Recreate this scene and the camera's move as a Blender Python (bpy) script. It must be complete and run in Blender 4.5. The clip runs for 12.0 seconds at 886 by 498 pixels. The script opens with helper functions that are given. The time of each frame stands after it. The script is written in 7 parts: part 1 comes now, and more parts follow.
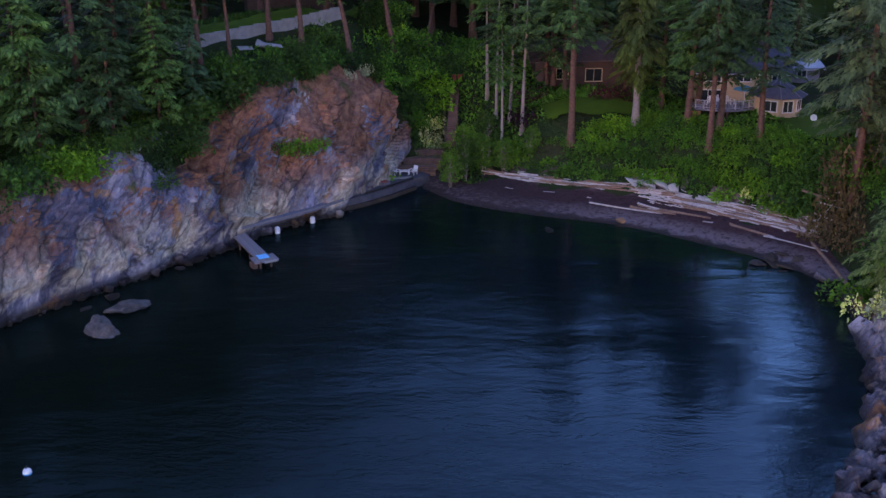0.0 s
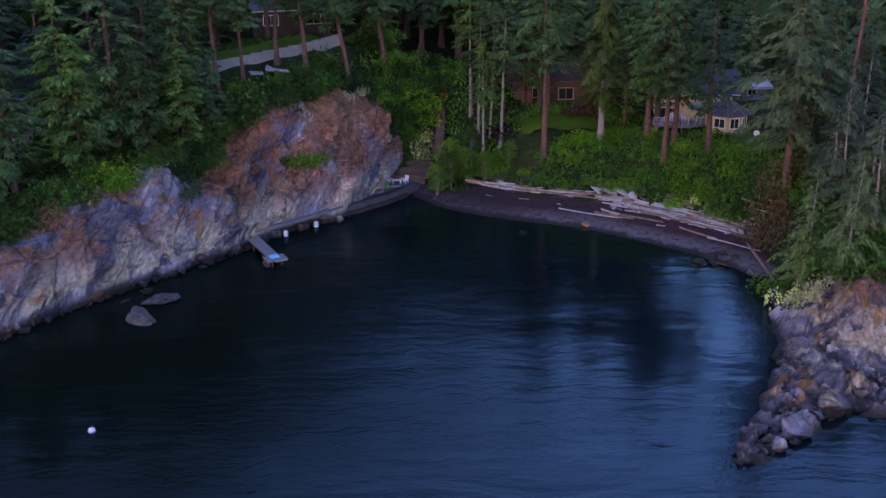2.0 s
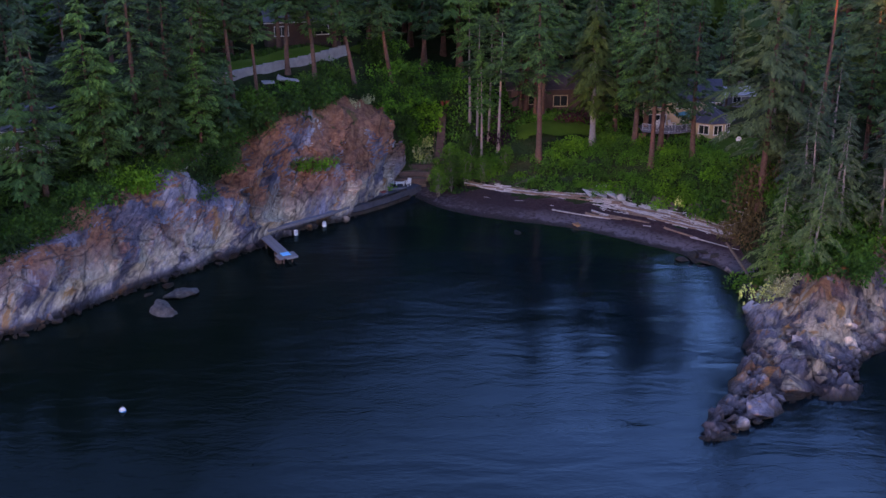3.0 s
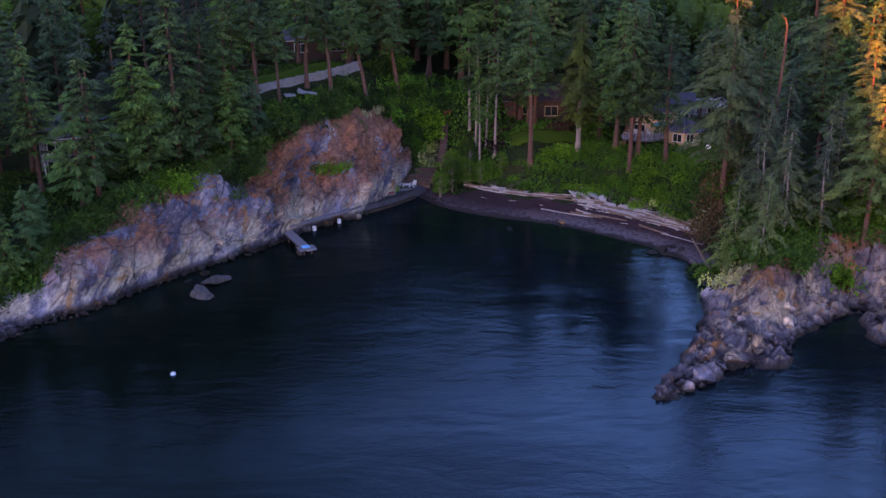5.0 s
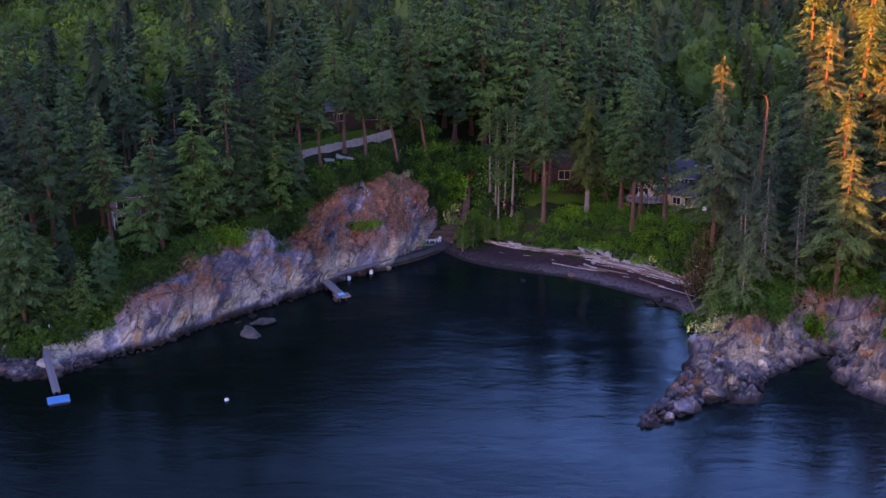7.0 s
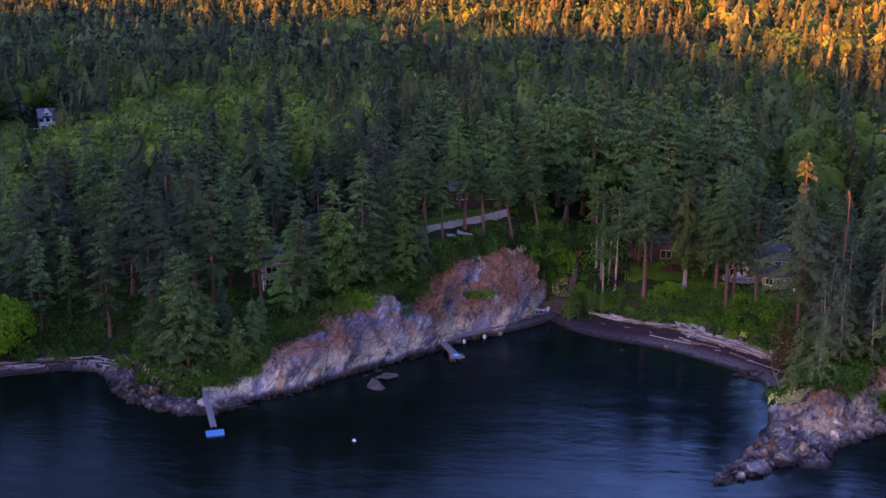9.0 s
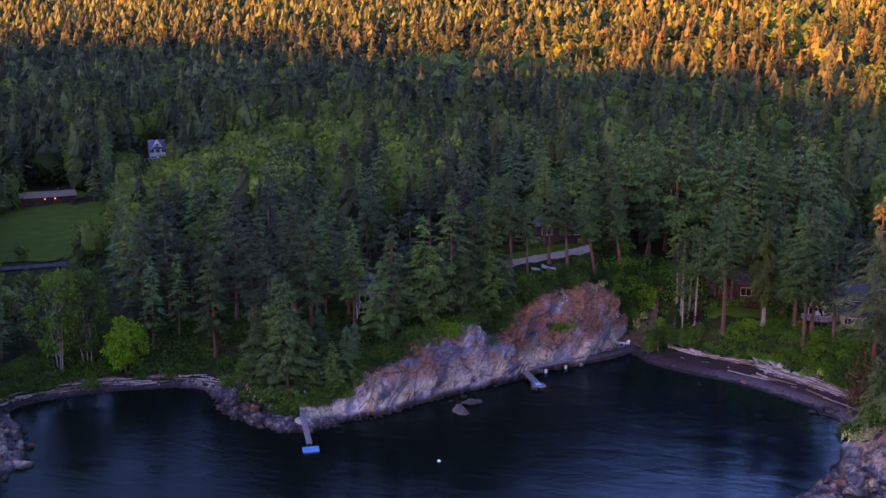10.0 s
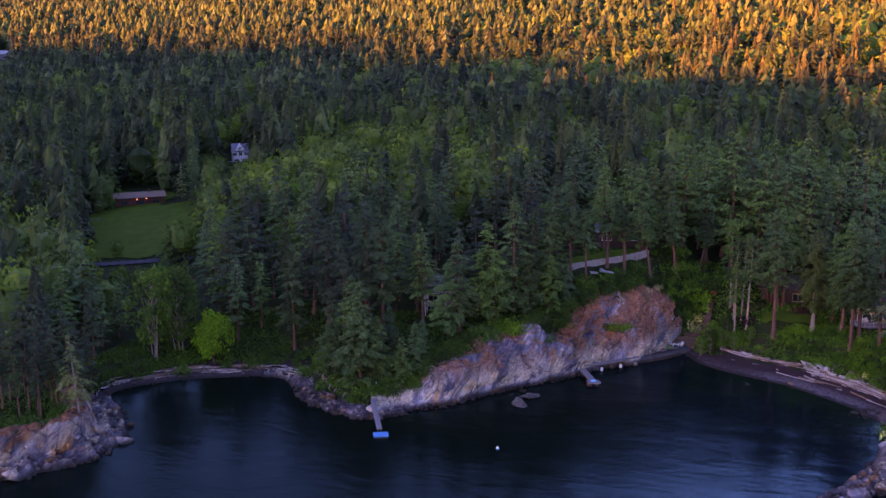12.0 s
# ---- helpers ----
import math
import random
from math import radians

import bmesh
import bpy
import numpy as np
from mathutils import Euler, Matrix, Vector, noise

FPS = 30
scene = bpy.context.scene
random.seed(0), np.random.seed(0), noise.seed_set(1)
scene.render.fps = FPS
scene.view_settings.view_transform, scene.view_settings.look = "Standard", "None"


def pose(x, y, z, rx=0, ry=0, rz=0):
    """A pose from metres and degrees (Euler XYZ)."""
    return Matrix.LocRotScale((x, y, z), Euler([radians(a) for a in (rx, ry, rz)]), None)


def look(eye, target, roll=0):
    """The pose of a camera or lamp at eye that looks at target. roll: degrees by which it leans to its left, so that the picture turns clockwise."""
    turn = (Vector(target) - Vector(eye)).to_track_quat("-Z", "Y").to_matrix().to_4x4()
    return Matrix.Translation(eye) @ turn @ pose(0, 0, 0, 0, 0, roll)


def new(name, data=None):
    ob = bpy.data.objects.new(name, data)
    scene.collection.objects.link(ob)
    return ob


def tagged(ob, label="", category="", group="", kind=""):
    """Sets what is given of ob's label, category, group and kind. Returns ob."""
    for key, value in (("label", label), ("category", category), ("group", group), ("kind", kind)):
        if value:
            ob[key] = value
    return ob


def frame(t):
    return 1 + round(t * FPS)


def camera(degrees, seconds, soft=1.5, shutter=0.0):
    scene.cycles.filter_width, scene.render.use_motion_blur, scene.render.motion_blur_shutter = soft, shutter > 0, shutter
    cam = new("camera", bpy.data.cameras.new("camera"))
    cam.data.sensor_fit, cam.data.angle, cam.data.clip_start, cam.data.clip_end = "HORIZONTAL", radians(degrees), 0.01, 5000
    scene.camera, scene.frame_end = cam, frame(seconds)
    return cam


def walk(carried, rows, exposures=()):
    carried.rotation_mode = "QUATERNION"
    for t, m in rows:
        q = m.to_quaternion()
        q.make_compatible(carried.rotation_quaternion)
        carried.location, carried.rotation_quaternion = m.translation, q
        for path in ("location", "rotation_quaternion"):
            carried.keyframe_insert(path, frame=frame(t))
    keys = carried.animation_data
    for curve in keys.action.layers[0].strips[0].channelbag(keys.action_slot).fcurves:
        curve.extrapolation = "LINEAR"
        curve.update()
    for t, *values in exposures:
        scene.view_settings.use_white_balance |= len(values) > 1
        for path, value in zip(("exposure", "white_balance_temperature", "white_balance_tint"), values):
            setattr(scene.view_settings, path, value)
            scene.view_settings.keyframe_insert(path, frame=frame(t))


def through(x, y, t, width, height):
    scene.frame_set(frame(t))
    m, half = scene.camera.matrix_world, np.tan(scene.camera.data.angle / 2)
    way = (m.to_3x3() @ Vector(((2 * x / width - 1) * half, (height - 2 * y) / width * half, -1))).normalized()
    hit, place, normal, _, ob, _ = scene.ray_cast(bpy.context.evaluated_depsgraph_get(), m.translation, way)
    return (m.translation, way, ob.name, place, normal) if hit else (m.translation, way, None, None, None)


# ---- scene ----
cam = camera(47.0, 12.0)
# seconds, place in metres, heading, pitch
PATH = [
    (0, -0.00, -0.00, 34.60, 0.878, -20.464),
    (0.5, 0.22, -3.49, 35.85, 0.775, -20.453),
    (1, 0.55, -7.03, 37.23, 0.692, -20.477),
    (1.5, 0.86, -10.61, 38.66, 0.589, -20.517),
    (2, 1.14, -14.22, 40.08, 0.584, -20.516),
    (2.5, 1.51, -18.02, 41.45, 0.659, -20.523),
    (3, 1.89, -21.94, 42.77, 0.900, -20.514),
    (4.8, 3.19, -36.41, 47.39, 1.409, -20.470),
    (5, 3.35, -38.13, 47.93, 1.465, -20.503),
    (5.5, 3.76, -42.28, 49.20, 1.656, -20.003),
    (6, 4.31, -46.39, 50.46, 1.989, -19.152),
    (6.5, 4.91, -50.49, 51.64, 2.515, -18.135),
    (6.7, 5.26, -52.10, 52.15, 2.804, -17.842),
    (8.3, 8.73, -66.76, 56.58, 8.166, -14.752),
    (8.5, 9.11, -68.50, 57.18, 8.939, -14.413),
    (9, 10.11, -72.73, 58.72, 10.697, -13.530),
    (9.5, 11.21, -77.18, 60.21, 13.492, -12.668),
    (10, 12.68, -81.59, 61.65, 15.823, -11.889),
    (10.5, 14.06, -85.52, 62.95, 17.201, -11.873),
    (11, 15.35, -88.61, 64.07, 18.628, -11.862),
    (11.5, 16.69, -91.25, 64.68, 19.516, -11.833),
    (12, 17.91, -93.58, 64.97, 19.966, -11.848),
]
ROLL = -0.37
walk(cam, [(t, pose(x, y, z, 90 + pitch, 0, yaw) @ pose(0, 0, 0, 0, 0, ROLL)) for t, x, y, z, yaw, pitch in PATH],
     exposures=[(0, 3.48, 6980, 56), (3, 3.48, 7060, 60), (6, 3.49, 7120, 68), (9, 3.47, 7100, 78), (12, 3.47, 7180, 84)])

# ---- light: a low evening sun from behind, blue sky ----
SUN_ELEVATION, SUN_AZIMUTH = 3.5, 215.0      # the sun's height, and its compass bearing from +y
world = bpy.data.worlds.new("evening_sky")
scene.world = world
world.use_nodes = True
wn = world.node_tree.nodes
sky = wn.new("ShaderNodeTexSky")
sky.sky_type, sky.sun_disc = "NISHITA", False
sky.sun_elevation, sky.sun_rotation = radians(SUN_ELEVATION), radians(SUN_AZIMUTH)
sky.air_density, sky.dust_density, sky.ozone_density = 1.0, 0.6, 3.0
world.node_tree.links.new(sky.outputs[0], wn["Background"].inputs[0])
wn["Background"].inputs[1].default_value = 0.12

sun_lamp = bpy.data.lights.new("sun", "SUN")
sun_lamp.energy, sun_lamp.angle, sun_lamp.color = 4.8, radians(0.5), (1.0, 0.295, 0.02)
sun = new("sun", sun_lamp)
a, e = radians(SUN_AZIMUTH), radians(SUN_ELEVATION)
TO_SUN = Vector((math.sin(a) * math.cos(e), math.cos(a) * math.cos(e), math.sin(e)))
sun.matrix_world = Matrix.Translation((0, -200, 300)) @ TO_SUN.to_track_quat("Z", "Y").to_matrix().to_4x4()

# ---- the lie of the land ----
SHORE = np.array([
    (-600, -60), (-250, -30), (-130, 0), (-94, 18), (-91, 22), (-86.3, 28), (-86, 34), (-88, 39.6), (-94, 46), (-102, 55.4),
    (-95.7, 64.2), (-86.6, 69.8), (-76, 73.4), (-67.7, 65.5), (-57.5, 59.9), (-50.5, 60), (-46.4, 64.3), (-40.8, 69.5),
    (-36, 76.5), (-32, 82), (-26, 88.5), (-22, 94), (-18.5, 99.2), (-13.2, 103.4), (-10.6, 107.6), (-8.2, 111.8), (-4.5, 113.2), (-1.8, 109.8), (1.0, 106.8), (7.6, 103.2),
    (16.4, 99.8), (23.7, 94.4), (28.8, 89.8), (32.3, 84.5), (33, 77), (30.2, 66), (26.3, 57), (22, 49.4), (25.3, 51.2),
    (31, 56.5), (35.3, 56.3), (38.2, 62.5), (42.7, 66.8), (49, 71.4), (47.6, 62.8), (50.6, 56.8), (60, 50), (90, 45),
    (200, 30), (600, -50)], float)
# heights of the ground behind the shore: x, y, z
KNOTS_CLIFF = np.array([
    (-55, 66, 2.2), (-48, 71, 3.0), (-45, 74, 6.3), (-41, 79, 6.6), (-38, 83, 9.2), (-34.5, 88, 9.0), (-31, 91, 10.4),
    (-27.5, 95.5, 10.7), (-23.5, 100.5, 11.8), (-20, 104, 13.9), (-15, 108, 12.6), (-10.7, 111, 11.2), (-9.6, 114.6, 11.0), (-9.4, 117.6, 12.2), (-9.0, 121, 13.8),
    (-28, 107, 14.6), (-24.5, 107.5, 14.8), (-20, 111, 15.6), (-17, 112.5, 15.4), (-12, 116, 15.0), (-25.6, 113.6, 17.0), (-20, 117.6, 17.5), (-17, 120, 17.8), (-13.7, 123.6, 18.2), (-27, 117, 17.8), (-19, 124, 18.8), (-7, 120, 14.8),
    (-3.5, 124, 14.6), (-14, 118, 16.6), (-30, 109.7, 16.8), (-22, 122, 18.4), (-10, 128, 19), (-55, 90, 8.0), (-70, 100, 6.5)], float)
KNOTS_BAY = np.array([
    (-6.8, 114.8, 0.9), (-5, 115, 0.9), (-5.8, 117, 1.8), (-4.6, 117.4, 1.9), (-4.4, 119.2, 3.0), (-4.4, 122, 7.0),     (-3, 112, 1.6), (-2, 117, 3.8), (0, 124, 8.0), (1, 132, 12.0), (5, 113, 6.8), (11.7, 109.4, 6.0), (20, 114.5, 6.9), (25.5, 111.5, 7.4),
    (26.5, 103, 6.6), (28.5, 106, 7.5), (32, 101, 7.2), (37.6, 112.5, 7.8), (17, 122, 8.2), (40, 122, 8.8), (45, 100, 8.5), (37, 70, 6.2),
    (46, 72, 4.8), (55, 75, 7.0), (60, 62, 5.0), (33.5, 64, 3.2), (27, 54, 1.0), (40, 85, 7.0), (-88, 80, 3.0), (-100, 36, 4.5),
    (-112, 30, 6.0), (-115, 70, 4.0)], float)


def smooth(a, b, v):
    v = np.clip((v - a) / (b - a), 0, 1)
    return v * v * (3 - 2 * v)


def glide(points, step):
    """A curve through the points, evenly stepped."""
    p = np.vstack([2 * points[0] - points[1], points, 2 * points[-1] - points[-2]])
    out = []
    for a, b, c, d in zip(p, p[1:], p[2:], p[3:]):
        n = max(2, int(np.hypot(*(c - b)[:2]) / step))
        for t in np.arange(n) / n:
            out.append(0.5 * (2 * b + (c - a) * t + (2 * a - 5 * b + 4 * c - d) * t * t + (3 * b - a - 3 * c + d) * t ** 3))
    return np.array(out + [points[-1]])


COAST = glide(SHORE, 1.6)


def inland_exact(x, y):
    """Metres from the waterline, minus at sea, and the nearest step of the coast."""
    x, y = np.atleast_1d(np.asarray(x, float)), np.atleast_1d(np.asarray(y, float))
    a, ab = COAST[:-1], np.diff(COAST, axis=0)
    best, near = np.empty(len(x)), np.empty(len(x), int)
    for i in range(0, len(x), 4000):
        q = np.stack([x[i:i + 4000], y[i:i + 4000]], 1)[:, None] - a
        t = np.clip((q * ab).sum(2) / (ab * ab).sum(1), 0, 1)
        dd = ((q - t[..., None] * ab) ** 2).sum(2)
        near[i:i + 4000] = dd.argmin(1)
        best[i:i + 4000] = np.sqrt(dd.min(1))
    ring = np.vstack([COAST, [(600, 9000), (-600, 9000)]])
    px, py = ring[:, 0], ring[:, 1]
    qx, qy = np.roll(px, 1), np.roll(py, 1)
    inside = np.zeros(len(x), bool)
    for ax, ay, bx, by in zip(px, py, qx, qy):
        if ay != by:
            inside ^= ((ay > y) != (by > y)) & (x < (bx - ax) * (y - ay) / (by - ay) + ax)
    inside |= (np.abs(x) > 600) & (y > -50)
    return np.where(inside, best, -best), near


GX, GY = np.arange(-135, 82, 0.7), np.arange(0, 205, 0.7)
_gx, _gy = np.meshgrid(GX, GY)
GRID = inland_exact(_gx.ravel(), _gy.ravel())[0].reshape(_gx.shape)


def inland(x, y):
    """The same, read from a fine grid near the shore."""
    x, y = np.atleast_1d(np.asarray(x, float)), np.atleast_1d(np.asarray(y, float))
    u, v = (x - GX[0]) / 0.7, (y - GY[0]) / 0.7
    ok = (u >= 0) & (u < len(GX) - 1.01) & (v >= 0) & (v < len(GY) - 1.01)
    out = np.empty(len(x))
    i, j = u[ok].astype(int), v[ok].astype(int)
    a, b = u[ok] - i, v[ok] - j
    out[ok] = (GRID[j, i] * (1 - a) + GRID[j, i + 1] * a) * (1 - b) + (GRID[j + 1, i] * (1 - a) + GRID[j + 1, i + 1] * a) * b
    if (~ok).any():
        out[~ok] = inland_exact(x[~ok], y[~ok])[0]
    return out, None


def upland(x, y):
    """The height behind the shore."""
    k = np.vstack([KNOTS_CLIFF, KNOTS_BAY])
    w = 1 / (((x[:, None] - k[:, 0]) ** 2 + (y[:, None] - k[:, 1]) ** 2) + 6.0) ** 2
    near = (w * k[:, 2]).sum(1) / w.sum(1)
    hill = 6 + 0.075 * np.clip(y - 115, -40, 335) + 0.13 * np.clip(y - 450, 0, 900) + 0.05 * np.clip(y - 1350, 0, 5000)
    hill += 0.03 * np.clip(x + 20, 0, 120) * smooth(180, 420, y)
    hill += 11 * np.exp(-((x + 25) / 45) ** 2 - ((y - 160) / 50) ** 2)
    far = np.maximum(smooth(128, 190, y), np.maximum(smooth(-80, -125, x), smooth(62, 90, x)))
    return near * (1 - far) + hill * far


def beachy(x, y):
    """1 along the two beaches, 0 along the rocks."""
    a = smooth(-7, -3, x) * smooth(38, 35, x) * smooth(80, 86, y)
    b = smooth(-106, -101, x) * smooth(-66, -72, x) * smooth(48, 54, y) * smooth(110, 95, y)
    return np.maximum(a, b)


def land(x, y):
    """The height of the ground."""
    x, y = np.atleast_1d(np.asarray(x, float)), np.atleast_1d(np.asarray(y, float))
    d, _ = inland(x, y)
    up, soft = upland(x, y), beachy(x, y)
    low = smooth(20, 22, x) * smooth(82, 76, y)
    cliff = up * smooth(3.6 - 3.6 * low, 5.4 + 3.6 * low, d)
    beach = np.clip(d, 0, 10) * 0.15 + (np.maximum(up - 1.3, 0)) * smooth(7.6, 15, d)
    z = cliff * (1 - soft) + beach * soft
    return np.where(d > 0, z, np.maximum(0.45 * d, -7))

# ---- small tools ----
def mesh_of(name, verts, faces, mats, smooth_faces=False, index=None):
    """A mesh from arrays; faces all of one corner count."""
    verts, faces = np.asarray(verts, np.float32), np.asarray(faces, np.int32)
    me = bpy.data.meshes.new(name)
    n, k = faces.shape
    me.vertices.add(len(verts))
    me.vertices.foreach_set("co", verts.ravel())
    me.loops.add(n * k)
    me.loops.foreach_set("vertex_index", faces.ravel())
    me.polygons.add(n)
    me.polygons.foreach_set("loop_start", np.arange(0, n * k, k, dtype=np.int32))
    me.polygons.foreach_set("use_smooth", np.full(n, smooth_faces))
    for m in mats:
        me.materials.append(m)
    if index is not None:
        me.polygons.foreach_set("material_index", np.asarray(index, np.int32))
    me.update(calc_edges=True)
    me.validate()
    return me


def part(name, bm, material, parent, label="", bevel=0.0):
    """One bmesh as one mesh object under a thing or a part."""
    if bevel:
        bmesh.ops.bevel(bm, geom=bm.edges[:], offset=bevel, segments=1, affect="EDGES")
    bmesh.ops.recalc_face_normals(bm, faces=bm.faces)
    me = bpy.data.meshes.new(name)
    bm.to_mesh(me)
    bm.free()
    me.materials.append(material)
    ob = new(name, me)
    ob.parent = parent
    return tagged(ob, label) if label else ob


def box(bm, lo, hi, turn=None):
    """A block between two corners, added to bm."""
    lo, hi = Vector(lo), Vector(hi)
    m = Matrix.Translation((lo + hi) / 2) @ Matrix.Diagonal((*(hi - lo), 1))
    bmesh.ops.create_cube(bm, size=1, matrix=(turn @ m) if turn else m)
    return bm


def block(lo, hi, turn=None):
    return box(bmesh.new(), lo, hi, turn)


def rod(bm, a, b, r, r2=None, sides=8):
    """A round bar from a to b, added to bm."""
    a, b = Vector(a), Vector(b)
    m = Matrix.Translation((a + b) / 2) @ (b - a).to_track_quat("Z", "Y").to_matrix().to_4x4()
    bmesh.ops.create_cone(bm, cap_ends=True, segments=sides, radius1=r, radius2=r if r2 is None else r2, depth=(b - a).length, matrix=m)
    return bm


def ground_z(x, y):
    return float(land(x, y)[0])


def empty(name, m, label="", category="", group="", kind=""):
    ob = new(name)
    ob.empty_display_size = 0.3
    ob.matrix_world = m
    return tagged(ob, label, category, group, kind)


# ---- materials ----
def nodes_of(name):
    m = bpy.data.materials.new(name)
    m.use_nodes = True
    nt = m.node_tree
    return m, nt, nt.nodes["Principled BSDF"]


def ramp(nt, fac, stops):
    r = nt.nodes.new("ShaderNodeValToRGB")
    while len(r.color_ramp.elements) < len(stops):
        r.color_ramp.elements.new(0.5)
    for el, (p, c) in zip(r.color_ramp.elements, stops):
        el.position, el.color = p, (*c, 1)
    nt.links.new(fac, r.inputs[0])
    return r.outputs[0]


def noise_of(nt, co, scale, detail=5, rough=0.6, distortion=0.0):
    n = nt.nodes.new("ShaderNodeTexNoise")
    n.inputs["Scale"].default_value, n.inputs["Detail"].default_value = scale, detail
    n.inputs["Roughness"].default_value, n.inputs["Distortion"].default_value = rough, distortion
    nt.links.new(co, n.inputs["Vector"])
    return n.outputs[0]


def blend(nt, fac, a, b, mode="MIX"):
    m = nt.nodes.new("ShaderNodeMix")
    m.data_type, m.blend_type = "RGBA", mode
    for s, v in ((m.inputs[0], fac), (m.inputs[6], a), (m.inputs[7], b)):
        if hasattr(v, "links"):
            nt.links.new(v, s)
        elif isinstance(v, tuple):
            s.default_value = (*v, 1)
        else:
            s.default_value = v
    return m.outputs[2]


def sums(nt, op, a, b=None, clamp=False):
    m = nt.nodes.new("ShaderNodeMath")
    m.operation, m.use_clamp = op, clamp
    for s, v in zip(m.inputs, (a, b)):
        if v is None:
            continue
        if hasattr(v, "links"):
            nt.links.new(v, s)
        else:
            s.default_value = v
    return m.outputs[0]


def span(nt, v, a, b):
    m = nt.nodes.new("ShaderNodeMapRange")
    m.inputs[1].default_value, m.inputs[2].default_value = a, b
    nt.links.new(v, m.inputs[0])
    return m.outputs[0]


def relief(nt, bsdf, height, strength, distance):
    b = nt.nodes.new("ShaderNodeBump")
    b.inputs["Strength"].default_value, b.inputs["Distance"].default_value = strength, distance
    nt.links.new(height, b.inputs["Height"])
    nt.links.new(b.outputs[0], bsdf.inputs["Normal"])


def place_of(nt):
    return nt.nodes.new("ShaderNodeNewGeometry").outputs["Position"]


def local_of(nt):
    return nt.nodes.new("ShaderNodeTexCoord").outputs["Object"]


def stretch(nt, co, sx, sy, sz, rz=0.0):
    m = nt.nodes.new("ShaderNodeMapping")
    m.inputs["Scale"].default_value = (sx, sy, sz)
    m.inputs["Rotation"].default_value = (0, 0, radians(rz))
    nt.links.new(co, m.inputs["Vector"])
    return m.outputs[0]


def plain(name, a, b, scale=2.0, rough=0.7, metal=0.0, bump=0.15, world_space=False, dist=0.02):
    """Two-tone worn surface with a fine grain."""
    m, nt, bs = nodes_of(name)
    co = place_of(nt) if world_space else local_of(nt)
    coarse, fine = noise_of(nt, co, scale), noise_of(nt, co, scale * 9)
    col = blend(nt, sums(nt, "MULTIPLY", fine, 0.5), ramp(nt, coarse, [(0.3, a), (0.7, b)]), tuple(0.6 * v for v in a))
    nt.links.new(col, bs.inputs["Base Color"])
    bs.inputs["Roughness"].default_value, bs.inputs["Metallic"].default_value = rough, metal
    bs.inputs["Specular IOR Level"].default_value = 0.5 if rough < 0.65 else 0.2
    relief(nt, bs, fine, bump, dist)
    return m


def leafy(name, dark, light, tip, through=0.25):
    """Foliage: tone by leaf and by plant."""
    m, nt, bs = nodes_of(name)
    geo, info = nt.nodes.new("ShaderNodeNewGeometry"), nt.nodes.new("ShaderNodeObjectInfo")
    col = ramp(nt, geo.outputs["Random Per Island"], [(0.0, dark), (0.6, light), (1.0, tip)])
    tone = ramp(nt, info.outputs["Random"], [(0.0, (0.5, 0.56, 0.7)), (0.5, (1.0, 1.0, 1.0)), (1.0, (1.2, 1.34, 0.85))])
    big = ramp(nt, noise_of(nt, geo.outputs["Position"], 0.09, 3), [(0.32, (0.8, 0.92, 0.98)), (0.68, (1.42, 1.5, 1.12))])
    col = blend(nt, 1.0, blend(nt, 1.0, col, tone, "MULTIPLY"), big, "MULTIPLY")
    own = nt.nodes.new("ShaderNodeAttribute")
    own.attribute_name = "tone"
    shade = ramp(nt, span(nt, own.outputs["Fac"], -0.5, 0.7), [(0.0, (0.42, 0.5, 0.6)), (0.417, (1.0, 1.0, 1.0)), (1.0, (1.75, 1.6, 1.1))])
    col = blend(nt, 1.0, col, shade, "MULTIPLY")
    nt.links.new(col, bs.inputs["Base Color"])
    bs.inputs["Roughness"].default_value = 0.65
    bs.inputs["Specular IOR Level"].default_value = 0.2
    tr = nt.nodes.new("ShaderNodeBsdfTranslucent")
    nt.links.new(col, tr.inputs[0])
    mix = nt.nodes.new("ShaderNodeMixShader")
    mix.inputs[0].default_value = through
    nt.links.new(bs.outputs[0], mix.inputs[1])
    nt.links.new(tr.outputs[0], mix.inputs[2])
    nt.links.new(mix.outputs[0], nt.nodes["Material Output"].inputs[0])
    return m


FIR = leafy("fir_needles", (0.022, 0.05, 0.02), (0.054, 0.113, 0.037), (0.112, 0.2, 0.06), 0.2)
BLUE_FIR = leafy("blue_needles", (0.028, 0.07, 0.034), (0.05, 0.114, 0.05), (0.078, 0.155, 0.064), 0.2)
OLIVE = leafy("olive_needles", (0.066, 0.092, 0.034), (0.105, 0.138, 0.05), (0.155, 0.19, 0.068), 0.2)
GREY_FIR = leafy("grey_green_needles", (0.045, 0.066, 0.03), (0.08, 0.108, 0.048), (0.13, 0.16, 0.075), 0.2)
# Pole firs' own dark needles; also paints taller trees' shade onto western firs.
DARK_SHADED = leafy("dusky_needles", (0.017, 0.034, 0.02), (0.03, 0.056, 0.03), (0.05, 0.084, 0.042), 0.15)
CEDAR = leafy("cedar_sprays", (0.04, 0.064, 0.014), (0.07, 0.1, 0.022), (0.105, 0.142, 0.03), 0.25)
BROAD = leafy("broad_leaves", (0.023, 0.068, 0.011), (0.05, 0.13, 0.018), (0.084, 0.185, 0.024), 0.3)
BRIGHT = leafy("bright_leaves", (0.036, 0.115, 0.008), (0.078, 0.21, 0.014), (0.13, 0.28, 0.022), 0.35)
SHRUB = leafy("shrub_leaves", (0.018, 0.074, 0.011), (0.045, 0.148, 0.018), (0.088, 0.215, 0.026), 0.28)
